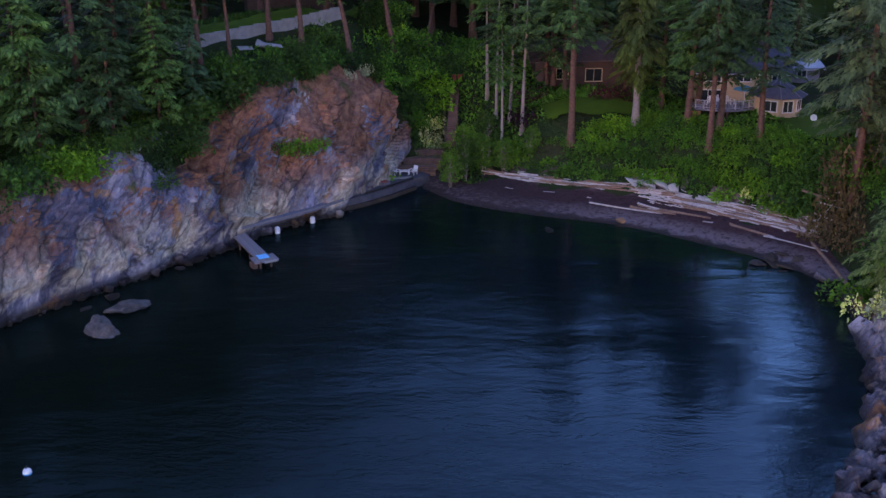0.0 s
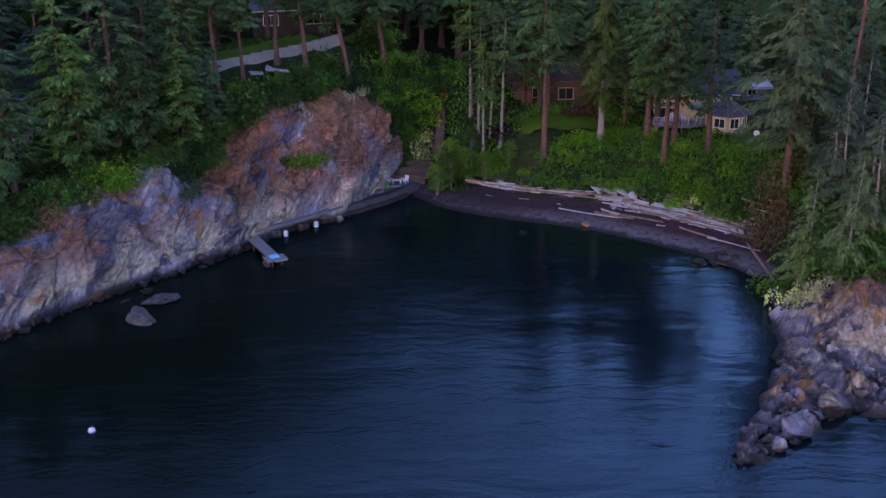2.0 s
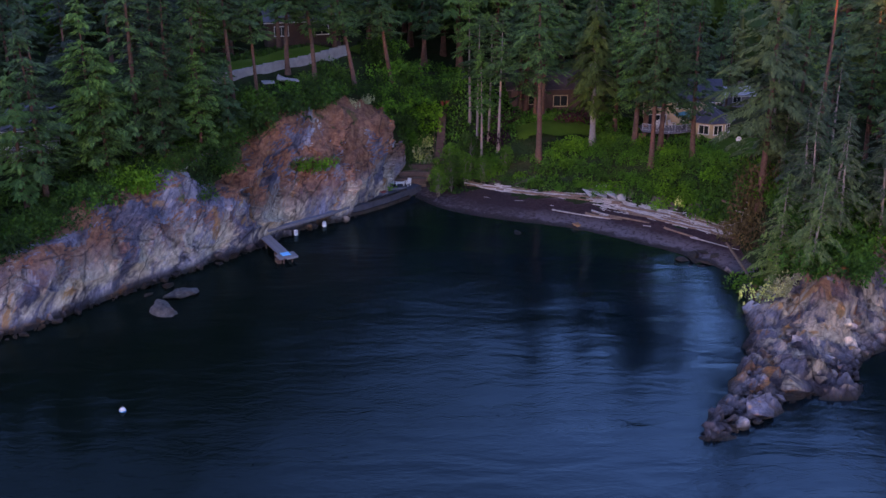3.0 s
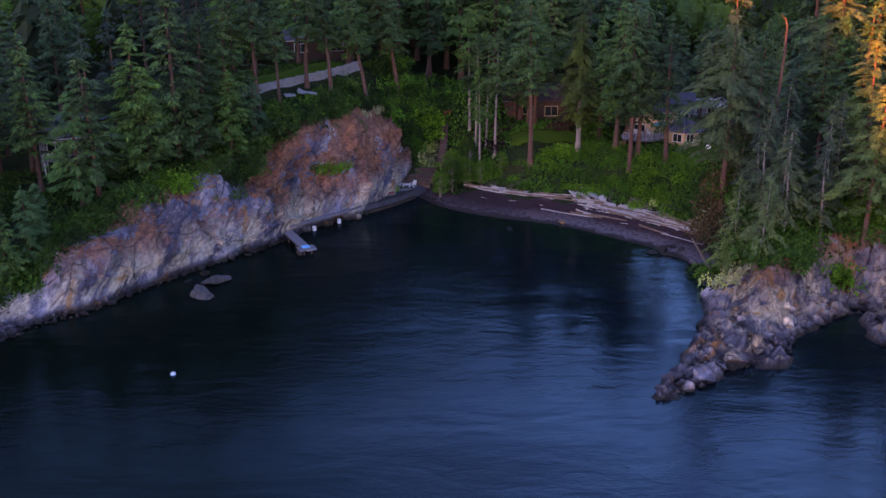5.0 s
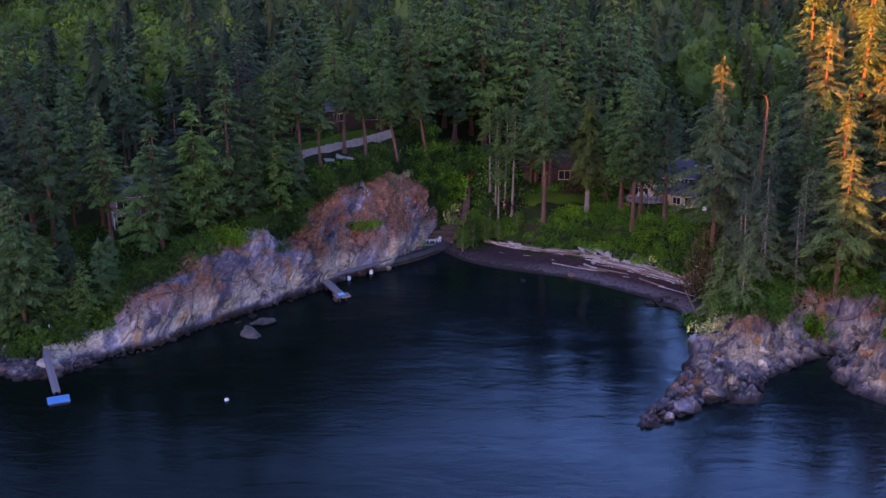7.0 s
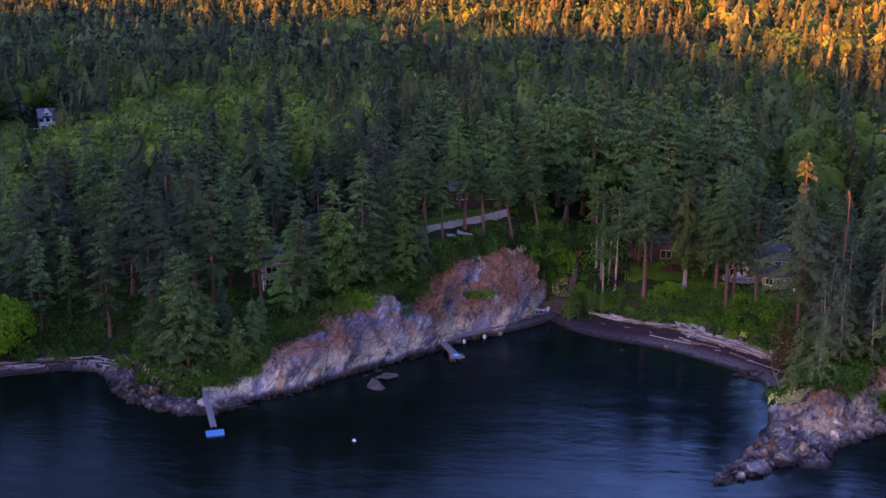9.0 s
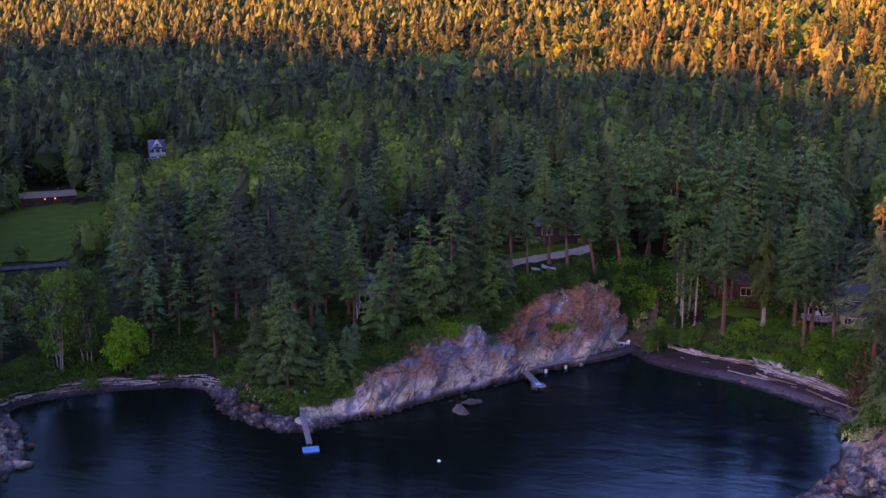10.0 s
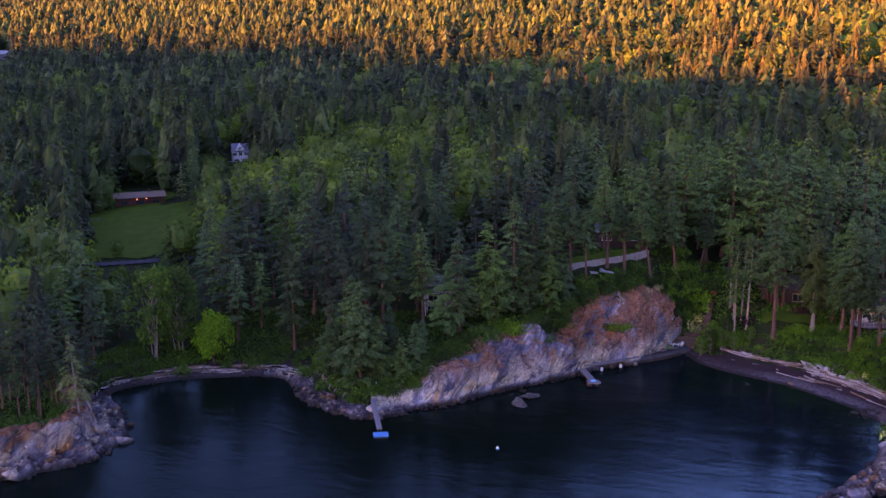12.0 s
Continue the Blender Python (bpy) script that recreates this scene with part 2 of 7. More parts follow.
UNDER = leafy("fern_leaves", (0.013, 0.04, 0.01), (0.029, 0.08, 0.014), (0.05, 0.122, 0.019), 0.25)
FAR_FIR = leafy("far_fir", (0.011, 0.024, 0.009), (0.027, 0.051, 0.017), (0.058, 0.098, 0.032), 0.1)
FAR_BLUE = leafy("far_blue_fir", (0.011, 0.023, 0.011), (0.026, 0.047, 0.022), (0.054, 0.09, 0.04), 0.1)
FAR_OLIVE = leafy("far_olive_fir", (0.028, 0.036, 0.012), (0.055, 0.066, 0.022), (0.09, 0.105, 0.034), 0.1)
FAR_LEAF = leafy("far_leaves", (0.022, 0.052, 0.01), (0.044, 0.09, 0.016), (0.07, 0.128, 0.022), 0.15)
FAR_BRIGHT = leafy("far_bright_leaves", (0.052, 0.105, 0.011), (0.066, 0.126, 0.013), (0.084, 0.15, 0.016), 0.15)
BLOSSOM = leafy("cream_blossom", (0.36, 0.31, 0.14), (0.5, 0.45, 0.24), (0.62, 0.57, 0.36), 0.3)
RED_LEAF = leafy("red_leaves", (0.035, 0.012, 0.02), (0.06, 0.018, 0.03), (0.09, 0.03, 0.04), 0.2)
BROWN_LEAF = leafy("brown_twigs", (0.04, 0.026, 0.014), (0.085, 0.055, 0.03), (0.12, 0.085, 0.045), 0.15)
BARK = plain("red_bark", (0.10, 0.05, 0.038), (0.22, 0.12, 0.09), 3.0, 0.9, 0, 0.8, False, 0.08)
PALE_BARK = plain("pale_bark", (0.2, 0.16, 0.14), (0.34, 0.29, 0.26), 3.0, 0.9, 0, 0.5)
DRIFT = plain("bleached_wood", (0.27, 0.24, 0.235), (0.54, 0.5, 0.48), 2.0, 0.85, 0, 0.5)
BROWN_LOG = plain("brown_wood", (0.14, 0.09, 0.065), (0.28, 0.18, 0.13), 2.0, 0.85, 0, 0.5)


def ground_material():
    m, nt, bs = nodes_of("forest_floor")
    p = place_of(nt)
    n1, n2 = noise_of(nt, p, 0.18, 6), noise_of(nt, p, 2.2, 6)
    col = ramp(nt, n1, [(0.3, (0.018, 0.022, 0.012)), (0.5, (0.022, 0.045, 0.014)), (0.72, (0.05, 0.04, 0.022))])
    col = blend(nt, sums(nt, "MULTIPLY", n2, 0.6), col, (0.012, 0.02, 0.008))
    nt.links.new(col, bs.inputs["Base Color"])
    bs.inputs["Roughness"].default_value = 0.95
    bs.inputs["Specular IOR Level"].default_value = 0.08
    relief(nt, bs, n2, 0.9, 0.4)
    return m


def lean_of(nt, p, across, along, deep):
    """Coordinates along the rock's slanting beds."""
    out = nt.nodes.new("ShaderNodeCombineXYZ")
    for k, v in enumerate(((-0.45 * across, -0.56 * across, 0.72 * across), (0.45 * along, 0.56 * along, 0.72 * along), (0.78 * deep, -0.62 * deep, 0))):
        d = nt.nodes.new("ShaderNodeVectorMath")
        d.operation = "DOT_PRODUCT"
        nt.links.new(p, d.inputs[0])
        d.inputs[1].default_value = v
        nt.links.new(d.outputs["Value"], out.inputs[k])
    return out.outputs[0]


def rock_material(loose=""):
    """Violet-grey slanting stone with cream veins, rust stains and dry brown moss; dark and wet below the tide mark."""
    m, nt, bs = nodes_of("cliff_rock")
    g = nt.nodes.new("ShaderNodeNewGeometry")
    p = g.outputs["Position"]
    beds = lean_of(nt, p, 1.0, 0.3, 0.6)
    n1, n2, n3 = noise_of(nt, beds, 0.17, 6, 0.58, 0.9), noise_of(nt, beds, 0.6, 6, 0.62, 0.7), noise_of(nt, p, 4.0, 6, 0.7, 0.4)
    n4 = noise_of(nt, lean_of(nt, p, 1.0, 0.5, 1.0), 2.2, 8, 0.7, 0.5)
    col = ramp(nt, n1, [(0.35, (0.06, 0.056, 0.074)), (0.44, (0.115, 0.118, 0.165)), (0.52, (0.17, 0.177, 0.24)), (0.6, (0.26, 0.26, 0.3)), (0.67, (0.46, 0.42, 0.36))])
    col = blend(nt, sums(nt, "MULTIPLY", span(nt, n2, 0.53, 0.62), 0.75), col, (0.06, 0.054, 0.074))
    col = blend(nt, sums(nt, "MULTIPLY", span(nt, n2, 0.44, 0.34), 0.6), col, (0.42, 0.38, 0.37))
    col = blend(nt, 1.0, col, ramp(nt, n4, [(0.34, (1.3, 1.28, 1.25)), (0.5, (1.0, 1.0, 1.0)), (0.64, (0.55, 0.53, 0.55))]), "MULTIPLY")
    col = blend(nt, sums(nt, "MULTIPLY", span(nt, n3, 0.58, 0.74), 0.2), col, (0.4, 0.37, 0.36))
    slab = nt.nodes.new("ShaderNodeTexVoronoi")
    slab.inputs["Scale"].default_value = 0.5
    bend_ = nt.nodes.new("ShaderNodeVectorMath")
    bend_.operation = "ADD"
    wave = nt.nodes.new("ShaderNodeTexNoise")
    wave.inputs["Scale"].default_value, wave.inputs["Detail"].default_value = 0.7, 5
    nt.links.new(p, wave.inputs["Vector"])
    nt.links.new(lean_of(nt, p, 1.0, 0.4, 0.8), bend_.inputs[0])
    nt.links.new(wave.outputs["Color"], bend_.inputs[1])
    nt.links.new(bend_.outputs[0], slab.inputs["Vector"])
    tone = nt.nodes.new("ShaderNodeSeparateColor")
    nt.links.new(slab.outputs["Color"], tone.inputs[0])
    col = blend(nt, 1.0, col, ramp(nt, tone.outputs[0], [(0.0, (0.62, 0.62, 0.66)), (0.5, (1.0, 1.0, 1.0)), (1.0, (1.42, 1.4, 1.38))]), "MULTIPLY")
    split = nt.nodes.new("ShaderNodeSeparateXYZ")
    nt.links.new(p, split.inputs[0])
    z = split.outputs[2]
    up = nt.nodes.new("ShaderNodeSeparateXYZ")
    nt.links.new(g.outputs["Normal"], up.inputs[0])
    # cream, sea-washed stone low down
    low = sums(nt, "MULTIPLY", sums(nt, "MULTIPLY", span(nt, z, 6.4, 2.6), span(nt, z, 0.7, 1.3)), span(nt, noise_of(nt, beds, 0.3, 6, 0.62, 1.0), 0.45, 0.54))
    col = blend(nt, sums(nt, "MULTIPLY", low, 0.85), col, ramp(nt, n4, [(0.38, (0.7, 0.6, 0.45)), (0.6, (0.34, 0.28, 0.22))]))
    # rust stains
    rust = span(nt, noise_of(nt, lean_of(nt, p, 1.0, 0.45, 1.0), 0.3, 7, 0.65, 1.0), 0.56, 0.62)
    col = blend(nt, sums(nt, "MULTIPLY", rust, 0.8), col, ramp(nt, n2, [(0.38, (0.46, 0.24, 0.085)), (0.62, (0.24, 0.1, 0.045))]))
    # dry brown moss and grass, higher up and on ledges, most of it towards the head of the cove
    where = sums(nt, "ADD", noise_of(nt, p, 0.15, 5, 0.6, 0.6), sums(nt, "MULTIPLY", up.outputs[2], 0.11))
    where = sums(nt, "ADD", where, sums(nt, "MULTIPLY", sums(nt, "SUBTRACT", span(nt, split.outputs[1], 84, 112), 0.4), 0.07))
    where = sums(nt, "ADD", where, sums(nt, "MULTIPLY", sums(nt, "SUBTRACT", n4, 0.5), 0.26))
    where = sums(nt, "ADD", where, sums(nt, "MULTIPLY", span(nt, z, 7.0, 12.0), 0.022))
    moss = sums(nt, "MULTIPLY", span(nt, z, 3.2 if loose == "low" else 2.6, 5.2 if loose == "low" else 6.0), span(nt, where, 0.495, 0.54))
    col = blend(nt, sums(nt, "MULTIPLY", moss, 0.92), col, ramp(nt, noise_of(nt, p, 1.6, 6, 0.7), [(0.36, (0.36, 0.165, 0.09)), (0.64, (0.14, 0.05, 0.03))]))
    green = sums(nt, "MULTIPLY", span(nt, z, 2.5, 5.0), span(nt, noise_of(nt, p, 0.22, 6, 0.65, 1.0), 0.63, 0.67))
    col = blend(nt, sums(nt, "MULTIPLY", green, 0.75), col, (0.045, 0.075, 0.015))
    crack = nt.nodes.new("ShaderNodeTexVoronoi")
    crack.feature = "DISTANCE_TO_EDGE"
    crack.inputs["Scale"].default_value = 0.3
    wob = nt.nodes.new("ShaderNodeTexNoise")
    wob.inputs["Scale"].default_value = 0.45
    wob.inputs["Detail"].default_value = 5
    nt.links.new(p, wob.inputs["Vector"])
    warp = nt.nodes.new("ShaderNodeVectorMath")
    warp.operation = "ADD"
    nt.links.new(lean_of(nt, p, 1.0, 0.45, 1.0), warp.inputs[0])
    nt.links.new(wob.outputs["Color"], warp.inputs[1])
    nt.links.new(warp.outputs[0], crack.inputs["Vector"])
    col = blend(nt, sums(nt, "MULTIPLY", sums(nt, "MULTIPLY", span(nt, crack.outputs[0], 0.04, 0.0), span(nt, n2, 0.4, 0.54)), 0.75), col, (0.016, 0.014, 0.018))
    if loose == "low":     # darker, warmer tint: shade in the gaps between blocks, put into the colour
        col = blend(nt, 1.0, col, (0.85, 0.75, 0.66), "MULTIPLY")
    if loose in ("stone", "rubble"):     # each stone has its own tone, browner than the cliff
        own = nt.nodes.new("ShaderNodeObjectInfo").outputs["Random"] if loose == "stone" else g.outputs["Random Per Island"]
        col = blend(nt, 0.9, col, ramp(nt, own, [(0.0, (0.45, 0.36, 0.3)), (0.45, (0.95, 0.79, 0.66)), (0.8, (1.5, 1.28, 1.08)), (1.0, (2.2, 1.95, 1.7))] if loose == "stone"
                                       else [(0.0, (0.32, 0.25, 0.22)), (0.45, (0.6, 0.48, 0.41)), (0.8, (1.05, 0.86, 0.72)), (1.0, (1.9, 1.6, 1.35))]), "MULTIPLY")
    # wet band
    wet = span(nt, sums(nt, "ADD", z, sums(nt, "MULTIPLY", n2, 0.9)), 1.3 if loose else 1.45, 0.6 if loose else 0.75)
    col = blend(nt, sums(nt, "MULTIPLY", wet, 0.92), col, (0.02, 0.016, 0.012))
    nt.links.new(col, bs.inputs["Base Color"])
    nt.links.new(sums(nt, "SUBTRACT", 0.9, sums(nt, "MULTIPLY", wet, 0.4)), bs.inputs["Roughness"])
    bs.inputs["Specular IOR Level"].default_value = 0.15
    relief(nt, bs, sums(nt, "ADD", sums(nt, "MULTIPLY", n2, 0.6), sums(nt, "ADD", n4, sums(nt, "MULTIPLY", n3, 0.5))), 1.0, 0.34)
    return m


def beach_material():
    m, nt, bs = nodes_of("beach_gravel")
    p = place_of(nt)
    n1, n2, n3 = noise_of(nt, p, 0.45, 6, 0.7), noise_of(nt, p, 2.0, 7, 0.75), noise_of(nt, p, 8.0, 5, 0.7)
    split = nt.nodes.new("ShaderNodeSeparateXYZ")
    nt.links.new(p, split.inputs[0])
    z = sums(nt, "ADD", split.outputs[2], sums(nt, "MULTIPLY", sums(nt, "SUBTRACT", n1, 0.5), 0.5))
    col = ramp(nt, span(nt, z, 0.0, 1.5), [(0.08, (0.05, 0.038, 0.04)), (0.16, (0.165, 0.135, 0.152)), (0.3, (0.125, 0.095, 0.104)), (0.42, (0.06, 0.032, 0.036)), (0.74, (0.06, 0.03, 0.034)), (0.92, (0.16, 0.125, 0.12))])
    col = blend(nt, sums(nt, "MULTIPLY", span(nt, n2, 0.5, 0.6), 0.75), col, (0.024, 0.013, 0.015))
    col = blend(nt, sums(nt, "MULTIPLY", span(nt, n3, 0.56, 0.74), 0.35), col, (0.26, 0.22, 0.22))
    west_dark = sums(nt, "MULTIPLY", span(nt, sums(nt, "ADD", split.outputs[0], sums(nt, "MULTIPLY", n1, 8.0)), 20.0, 10.0), span(nt, n2, 0.3, 0.5))
    col = blend(nt, sums(nt, "MULTIPLY", west_dark, 0.8), col, (0.04, 0.026, 0.028))      # darker brown over the western half, with a ragged edge
    wet = span(nt, z, 0.2, 0.06)
    col = blend(nt, sums(nt, "MULTIPLY", wet, 0.85), col, (0.022, 0.02, 0.018))
    nt.links.new(col, bs.inputs["Base Color"])
    nt.links.new(sums(nt, "SUBTRACT", 0.95, sums(nt, "MULTIPLY", wet, 0.4)), bs.inputs["Roughness"])
    bs.inputs["Specular IOR Level"].default_value = 0.12
    relief(nt, bs, sums(nt, "ADD", n2, n3), 0.8, 0.12)
    return m


def water_material():
    """Dark sea water with crossing ripples and wind patches; its reflection is painted weaker and darker towards the
    cliff side.
    """
    m, nt, bs = nodes_of("sea_water")
    nt.nodes.remove(bs)
    p = place_of(nt)
    swell = noise_of(nt, stretch(nt, p, 0.4, 1.0, 1, 14), 0.2, 3, 0.5, 0.6)
    chop = noise_of(nt, stretch(nt, p, 0.42, 1.0, 1, -10), 0.75, 4, 0.6, 0.4)
    fine = noise_of(nt, stretch(nt, p, 0.75, 1.0, 1, 24), 3.2, 3, 0.6)
    wind = span(nt, noise_of(nt, stretch(nt, p, 0.6, 1.0, 1, 20), 0.05, 3), 0.4, 0.62)
    small = sums(nt, "ADD", sums(nt, "MULTIPLY", chop, 0.42), sums(nt, "MULTIPLY", fine, 0.14))
    h = sums(nt, "ADD", sums(nt, "MULTIPLY", swell, 0.8), sums(nt, "MULTIPLY", small, sums(nt, "ADD", 0.35, sums(nt, "MULTIPLY", wind, 0.8))))
    b = nt.nodes.new("ShaderNodeBump")
    b.inputs["Strength"].default_value, b.inputs["Distance"].default_value = 1.0, 0.21
    nt.links.new(h, b.inputs["Height"])
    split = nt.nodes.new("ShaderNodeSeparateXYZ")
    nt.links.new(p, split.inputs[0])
    # The dark reflection of cliff and trees is painted in, fading with x.
    wavy_x = sums(nt, "ADD", split.outputs[0], sums(nt, "MULTIPLY", sums(nt, "SUBTRACT", noise_of(nt, stretch(nt, p, 0.5, 1.0, 1, 20), 0.03, 3), 0.5), 60))
    painted_sheen = span(nt, wavy_x, -18, 15)
    body, gloss = nt.nodes.new("ShaderNodeBsdfDiffuse"), nt.nodes.new("ShaderNodeBsdfGlossy")
    nt.links.new(blend(nt, painted_sheen, (0.0032, 0.0072, 0.0046), (0.002, 0.0072, 0.0095)), body.inputs["Color"])
    gloss.inputs["Color"].default_value = (0.46, 0.79, 0.97, 1)
    gloss.inputs["Roughness"].default_value = 0.12
    fres = nt.nodes.new("ShaderNodeFresnel")
    fres.inputs["IOR"].default_value = 1.33
    for n in (body, gloss, fres):
        nt.links.new(b.outputs[0], n.inputs["Normal"])
    mix = nt.nodes.new("ShaderNodeMixShader")
    nt.links.new(sums(nt, "MULTIPLY", fres.outputs[0], sums(nt, "ADD", 0.34, sums(nt, "MULTIPLY", painted_sheen, 1.12)), True), mix.inputs[0])
    nt.links.new(body.outputs[0], mix.inputs[1])
    nt.links.new(gloss.outputs[0], mix.inputs[2])
    nt.links.new(mix.outputs[0], nt.nodes["Material Output"].inputs[0])
    return m


LOW_ROCK, STONE, RUBBLE = rock_material("low"), rock_material("stone"), rock_material("rubble")
GROUND, ROCK, GRAVEL, WATER = ground_material(), rock_material(), beach_material(), water_material()

# ---- ground, sea, cliff ----
def spread(lo, a, b, hi, step, grow):
    """Grid lines: even between a and b, wider and wider out to lo and hi."""
    mid, left, right = list(np.arange(a, b, step)), [], []
    v, s = a, step
    while v > lo:
        s *= grow
        v -= s
        left.append(v)
    v, s = mid[-1], step
    while v < hi:
        s *= grow
        v += s
        right.append(v)
    return np.array(left[::-1] + mid + right)


def sheet(name, xs, ys, zf, material, keep=None, smooth_faces=True):
    gx, gy = np.meshgrid(xs, ys)
    v = np.stack([gx.ravel(), gy.ravel(), zf(gx.ravel(), gy.ravel())], 1)
    i = np.arange(len(xs) * len(ys)).reshape(len(ys), len(xs))
    f = np.stack([i[:-1, :-1], i[:-1, 1:], i[1:, 1:], i[1:, :-1]], -1).reshape(-1, 4)
    if keep is not None:
        ok = keep(v[:, 0], v[:, 1])
        f = f[ok[f].all(1)]
        used = np.unique(f)
        back = np.zeros(len(v), int)
        back[used] = np.arange(len(used))
        v, f = v[used], back[f]
    return new(name, mesh_of(name, v, f, [material], smooth_faces))


def bumps(v, scale, amp, octaves=4):
    """Fractal noise for many points."""
    return amp * np.array([noise.fractal(Vector(p) * scale, 1.0, 2.0, octaves) for p in v])


def ground_sheet(x, y):
    d, _ = inland(x, y)
    near = (np.abs(x + 15) < 110) & (y < 190)
    z = land(x, y)
    rough = np.zeros(len(x))
    rough[near] = bumps(np.stack([x[near], y[near], 0 * x[near]], 1), 0.25, 0.35, 3)
    return z + rough * smooth(4, 9, d) - 0.5 * smooth(0.2, 1.5, d) * smooth(7.5, 4.5, d) * (1 - beachy(x, y))


ground = sheet("ground", spread(-4000, -112, 72, 4000, 1.3, 1.13), spread(-30, 20, 150, 6000, 1.3, 1.09), ground_sheet, GROUND)
tagged(ground, "dark mossy forest floor rising from the sea", "ground", kind="structure")

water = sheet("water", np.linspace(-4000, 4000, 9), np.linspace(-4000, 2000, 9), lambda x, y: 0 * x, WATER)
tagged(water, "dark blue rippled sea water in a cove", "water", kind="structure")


def ridge(x):
    """The skyline of the hill across the water, that shades the cove at evening."""
    return 3 + np.interp(x, (-1900, -1450, -956, -773, -660, -579, -549, -530, -517, -510, -495, -470, -420, -300), (171, 156, 142, 127, 118, 108, 102, 96, 89, 82, 71, 52, 30, 8)) + smooth(-640, -800, x) * (5 * np.sin(x / 31) + 4 * np.sin(x / 13 + 1) + 3 * np.sin(x / 67))


def hill_behind(x, y):
    return ridge(x) * np.exp(-((y + 700) / 130.0) ** 2) - 2


far_hill = sheet("hill_across_the_water", np.arange(-2600, 200, 8.0), np.arange(-1000, -399, 20.0), lambda x, y: hill_behind(x, y) * np.where(np.abs(y + 700) > 299, 0, 1) - 1, GROUND)
tagged(far_hill, "dark wooded hill ridge across the water", "hill", kind="structure")


def facets(q, scale, seed=0.0):
    """Broken planar faces: each cell is a plane of its own tilt and height."""
    out = np.empty(len(q))
    for k, a in enumerate(q):
        p = Vector(a) * scale + Vector((seed, seed, seed))
        c = noise.voronoi(p)[1][0]
        h = noise.cell_vector(c * 7.31)
        g = noise.cell_vector(c * 3.17 + Vector((5, 9, 2)))
        out[k] = 0.5 * h.x + (p - c).dot(g) * 1.1
    return out


def coast_between(a, b):
    """The steps of the coast nearest to two places, and all between."""
    i = np.hypot(*(COAST - a).T).argmin()
    j = np.hypot(*(COAST - b).T).argmin()
    return COAST[i:j + 1]


def cliff_face(name, a, b, foot, run, crest_d, amp, step, label, bend=()):
    """A rock face swept along the coast: rows from under the water up to the crest and a lip behind it."""
    line = glide(np.vstack([coast_between(a, b), bend]) if len(bend) else coast_between(a, b), step)
    t = np.gradient(line, axis=0)
    t /= np.hypot(t[:, 0], t[:, 1])[:, None]
    for _ in range(6):
        t[1:-1] = (t[:-2] + t[1:-1] * 2 + t[2:]) / 4
    nrm = np.stack([-t[:, 1], t[:, 0]], 1)
    deep = crest_d - (crest_d - 0.9) * smooth(109.5, 115, line[:, 1])      # steeper at the head of the cove
    crest = line + nrm * deep[:, None]
    top = upland(crest[:, 0], crest[:, 1])
    top = np.maximum(top, smooth(109.5, 113.5, line[:, 1]) * (10.8 + 0.16 * (line[:, 1] - 113)))
    for _ in range(4):
        top[1:-1] = (top[:-2] + 2 * top[1:-1] + top[2:]) / 4
    rows = max(24, int(top.max() / step) + 14)
    v = np.linspace(0, 1, rows)
    z = -1.6 + (top[:, None] + 1.9) * v[None]
    d = foot + (deep[:, None] + 0.6 - foot) * (0.25 * v + 0.75 * v ** run)[None]
    p = np.dstack([line[:, None, 0] + nrm[:, None, 0] * d, line[:, None, 1] + nrm[:, None, 1] * d, z]).reshape(-1, 3)
    # buttresses, gullies, leaning slabs and broken blocks
    q = p * [1, 1, 0.6]
    big = bumps(q, 0.085, 1.0, 2)
    ribs = np.array([noise.ridged_multi_fractal(Vector((a[0] * 0.11 + a[2] * 0.08, a[1] * 0.11, a[2] * 0.05)), 0.9, 2.1, 4, 1.0, 2.0) for a in p])
    ribs -= ribs.mean()
    warp = bumps(p, 0.5, 0.5, 2)
    along = t.mean(0)
    s = p[:, 0] * along[0] + p[:, 1] * along[1]
    slant = np.stack([0.72 * (p[:, 2] - s) + warp, 0.32 * (p[:, 2] + s), 0.4 * (p[:, 0] * along[1] - p[:, 1] * along[0])], 1)
    walls = facets(slant, 0.19, 7.0)
    slabs = facets(slant, 0.42)
    broken = facets(p + warp[:, None] * 0.5, 0.8, 3.0)
    fine = bumps(slant, 1.6, 0.22, 4)
    out = amp * (1.5 * big + 0.8 * ribs + 1.9 * walls + 1.0 * slabs + 0.28 * broken + fine) - 0.2
    out *= np.tile(smooth(0, 0.12, v) * (0.15 + 0.85 * smooth(1.0, 0.9, v)), len(line))
    free = 0.1 + 1.9 * smooth(1.4, 4.0, p[:, 2])
    out = np.clip(out, -2.3, free)
    nn = np.repeat(nrm, rows, 0)
    p[:, :2] -= nn * out[:, None]
    p[:, 2] += 0.15 * out * np.tile(smooth(0.1, 0.4, v), len(line))
    # the lip: broken ground running back from the crest
    p = p.reshape(len(line), rows, 3)
    lips = []
    for back, drop in ((0.9, 0.0), (1.8, 0.12), (2.8, 0.5)):
        e = crest + nrm * back
        lips.append(np.column_stack([e, np.maximum(upland(e[:, 0], e[:, 1]), top - 0.6) + 0.3 - drop + 0.5 * bumps(np.column_stack([e, 0 * top]), 0.5, 1.0, 2)]))
    p = np.concatenate([p, np.stack(lips, 1)], 1).reshape(-1, 3)
    i = np.arange(len(p)).reshape(len(line), rows + 3)
    f = np.stack([i[:-1, :-1], i[1:, :-1], i[1:, 1:], i[:-1, 1:]], -1).reshape(-1, 4)
    ob = new(name, mesh_of(name, p, f, [ROCK], False))
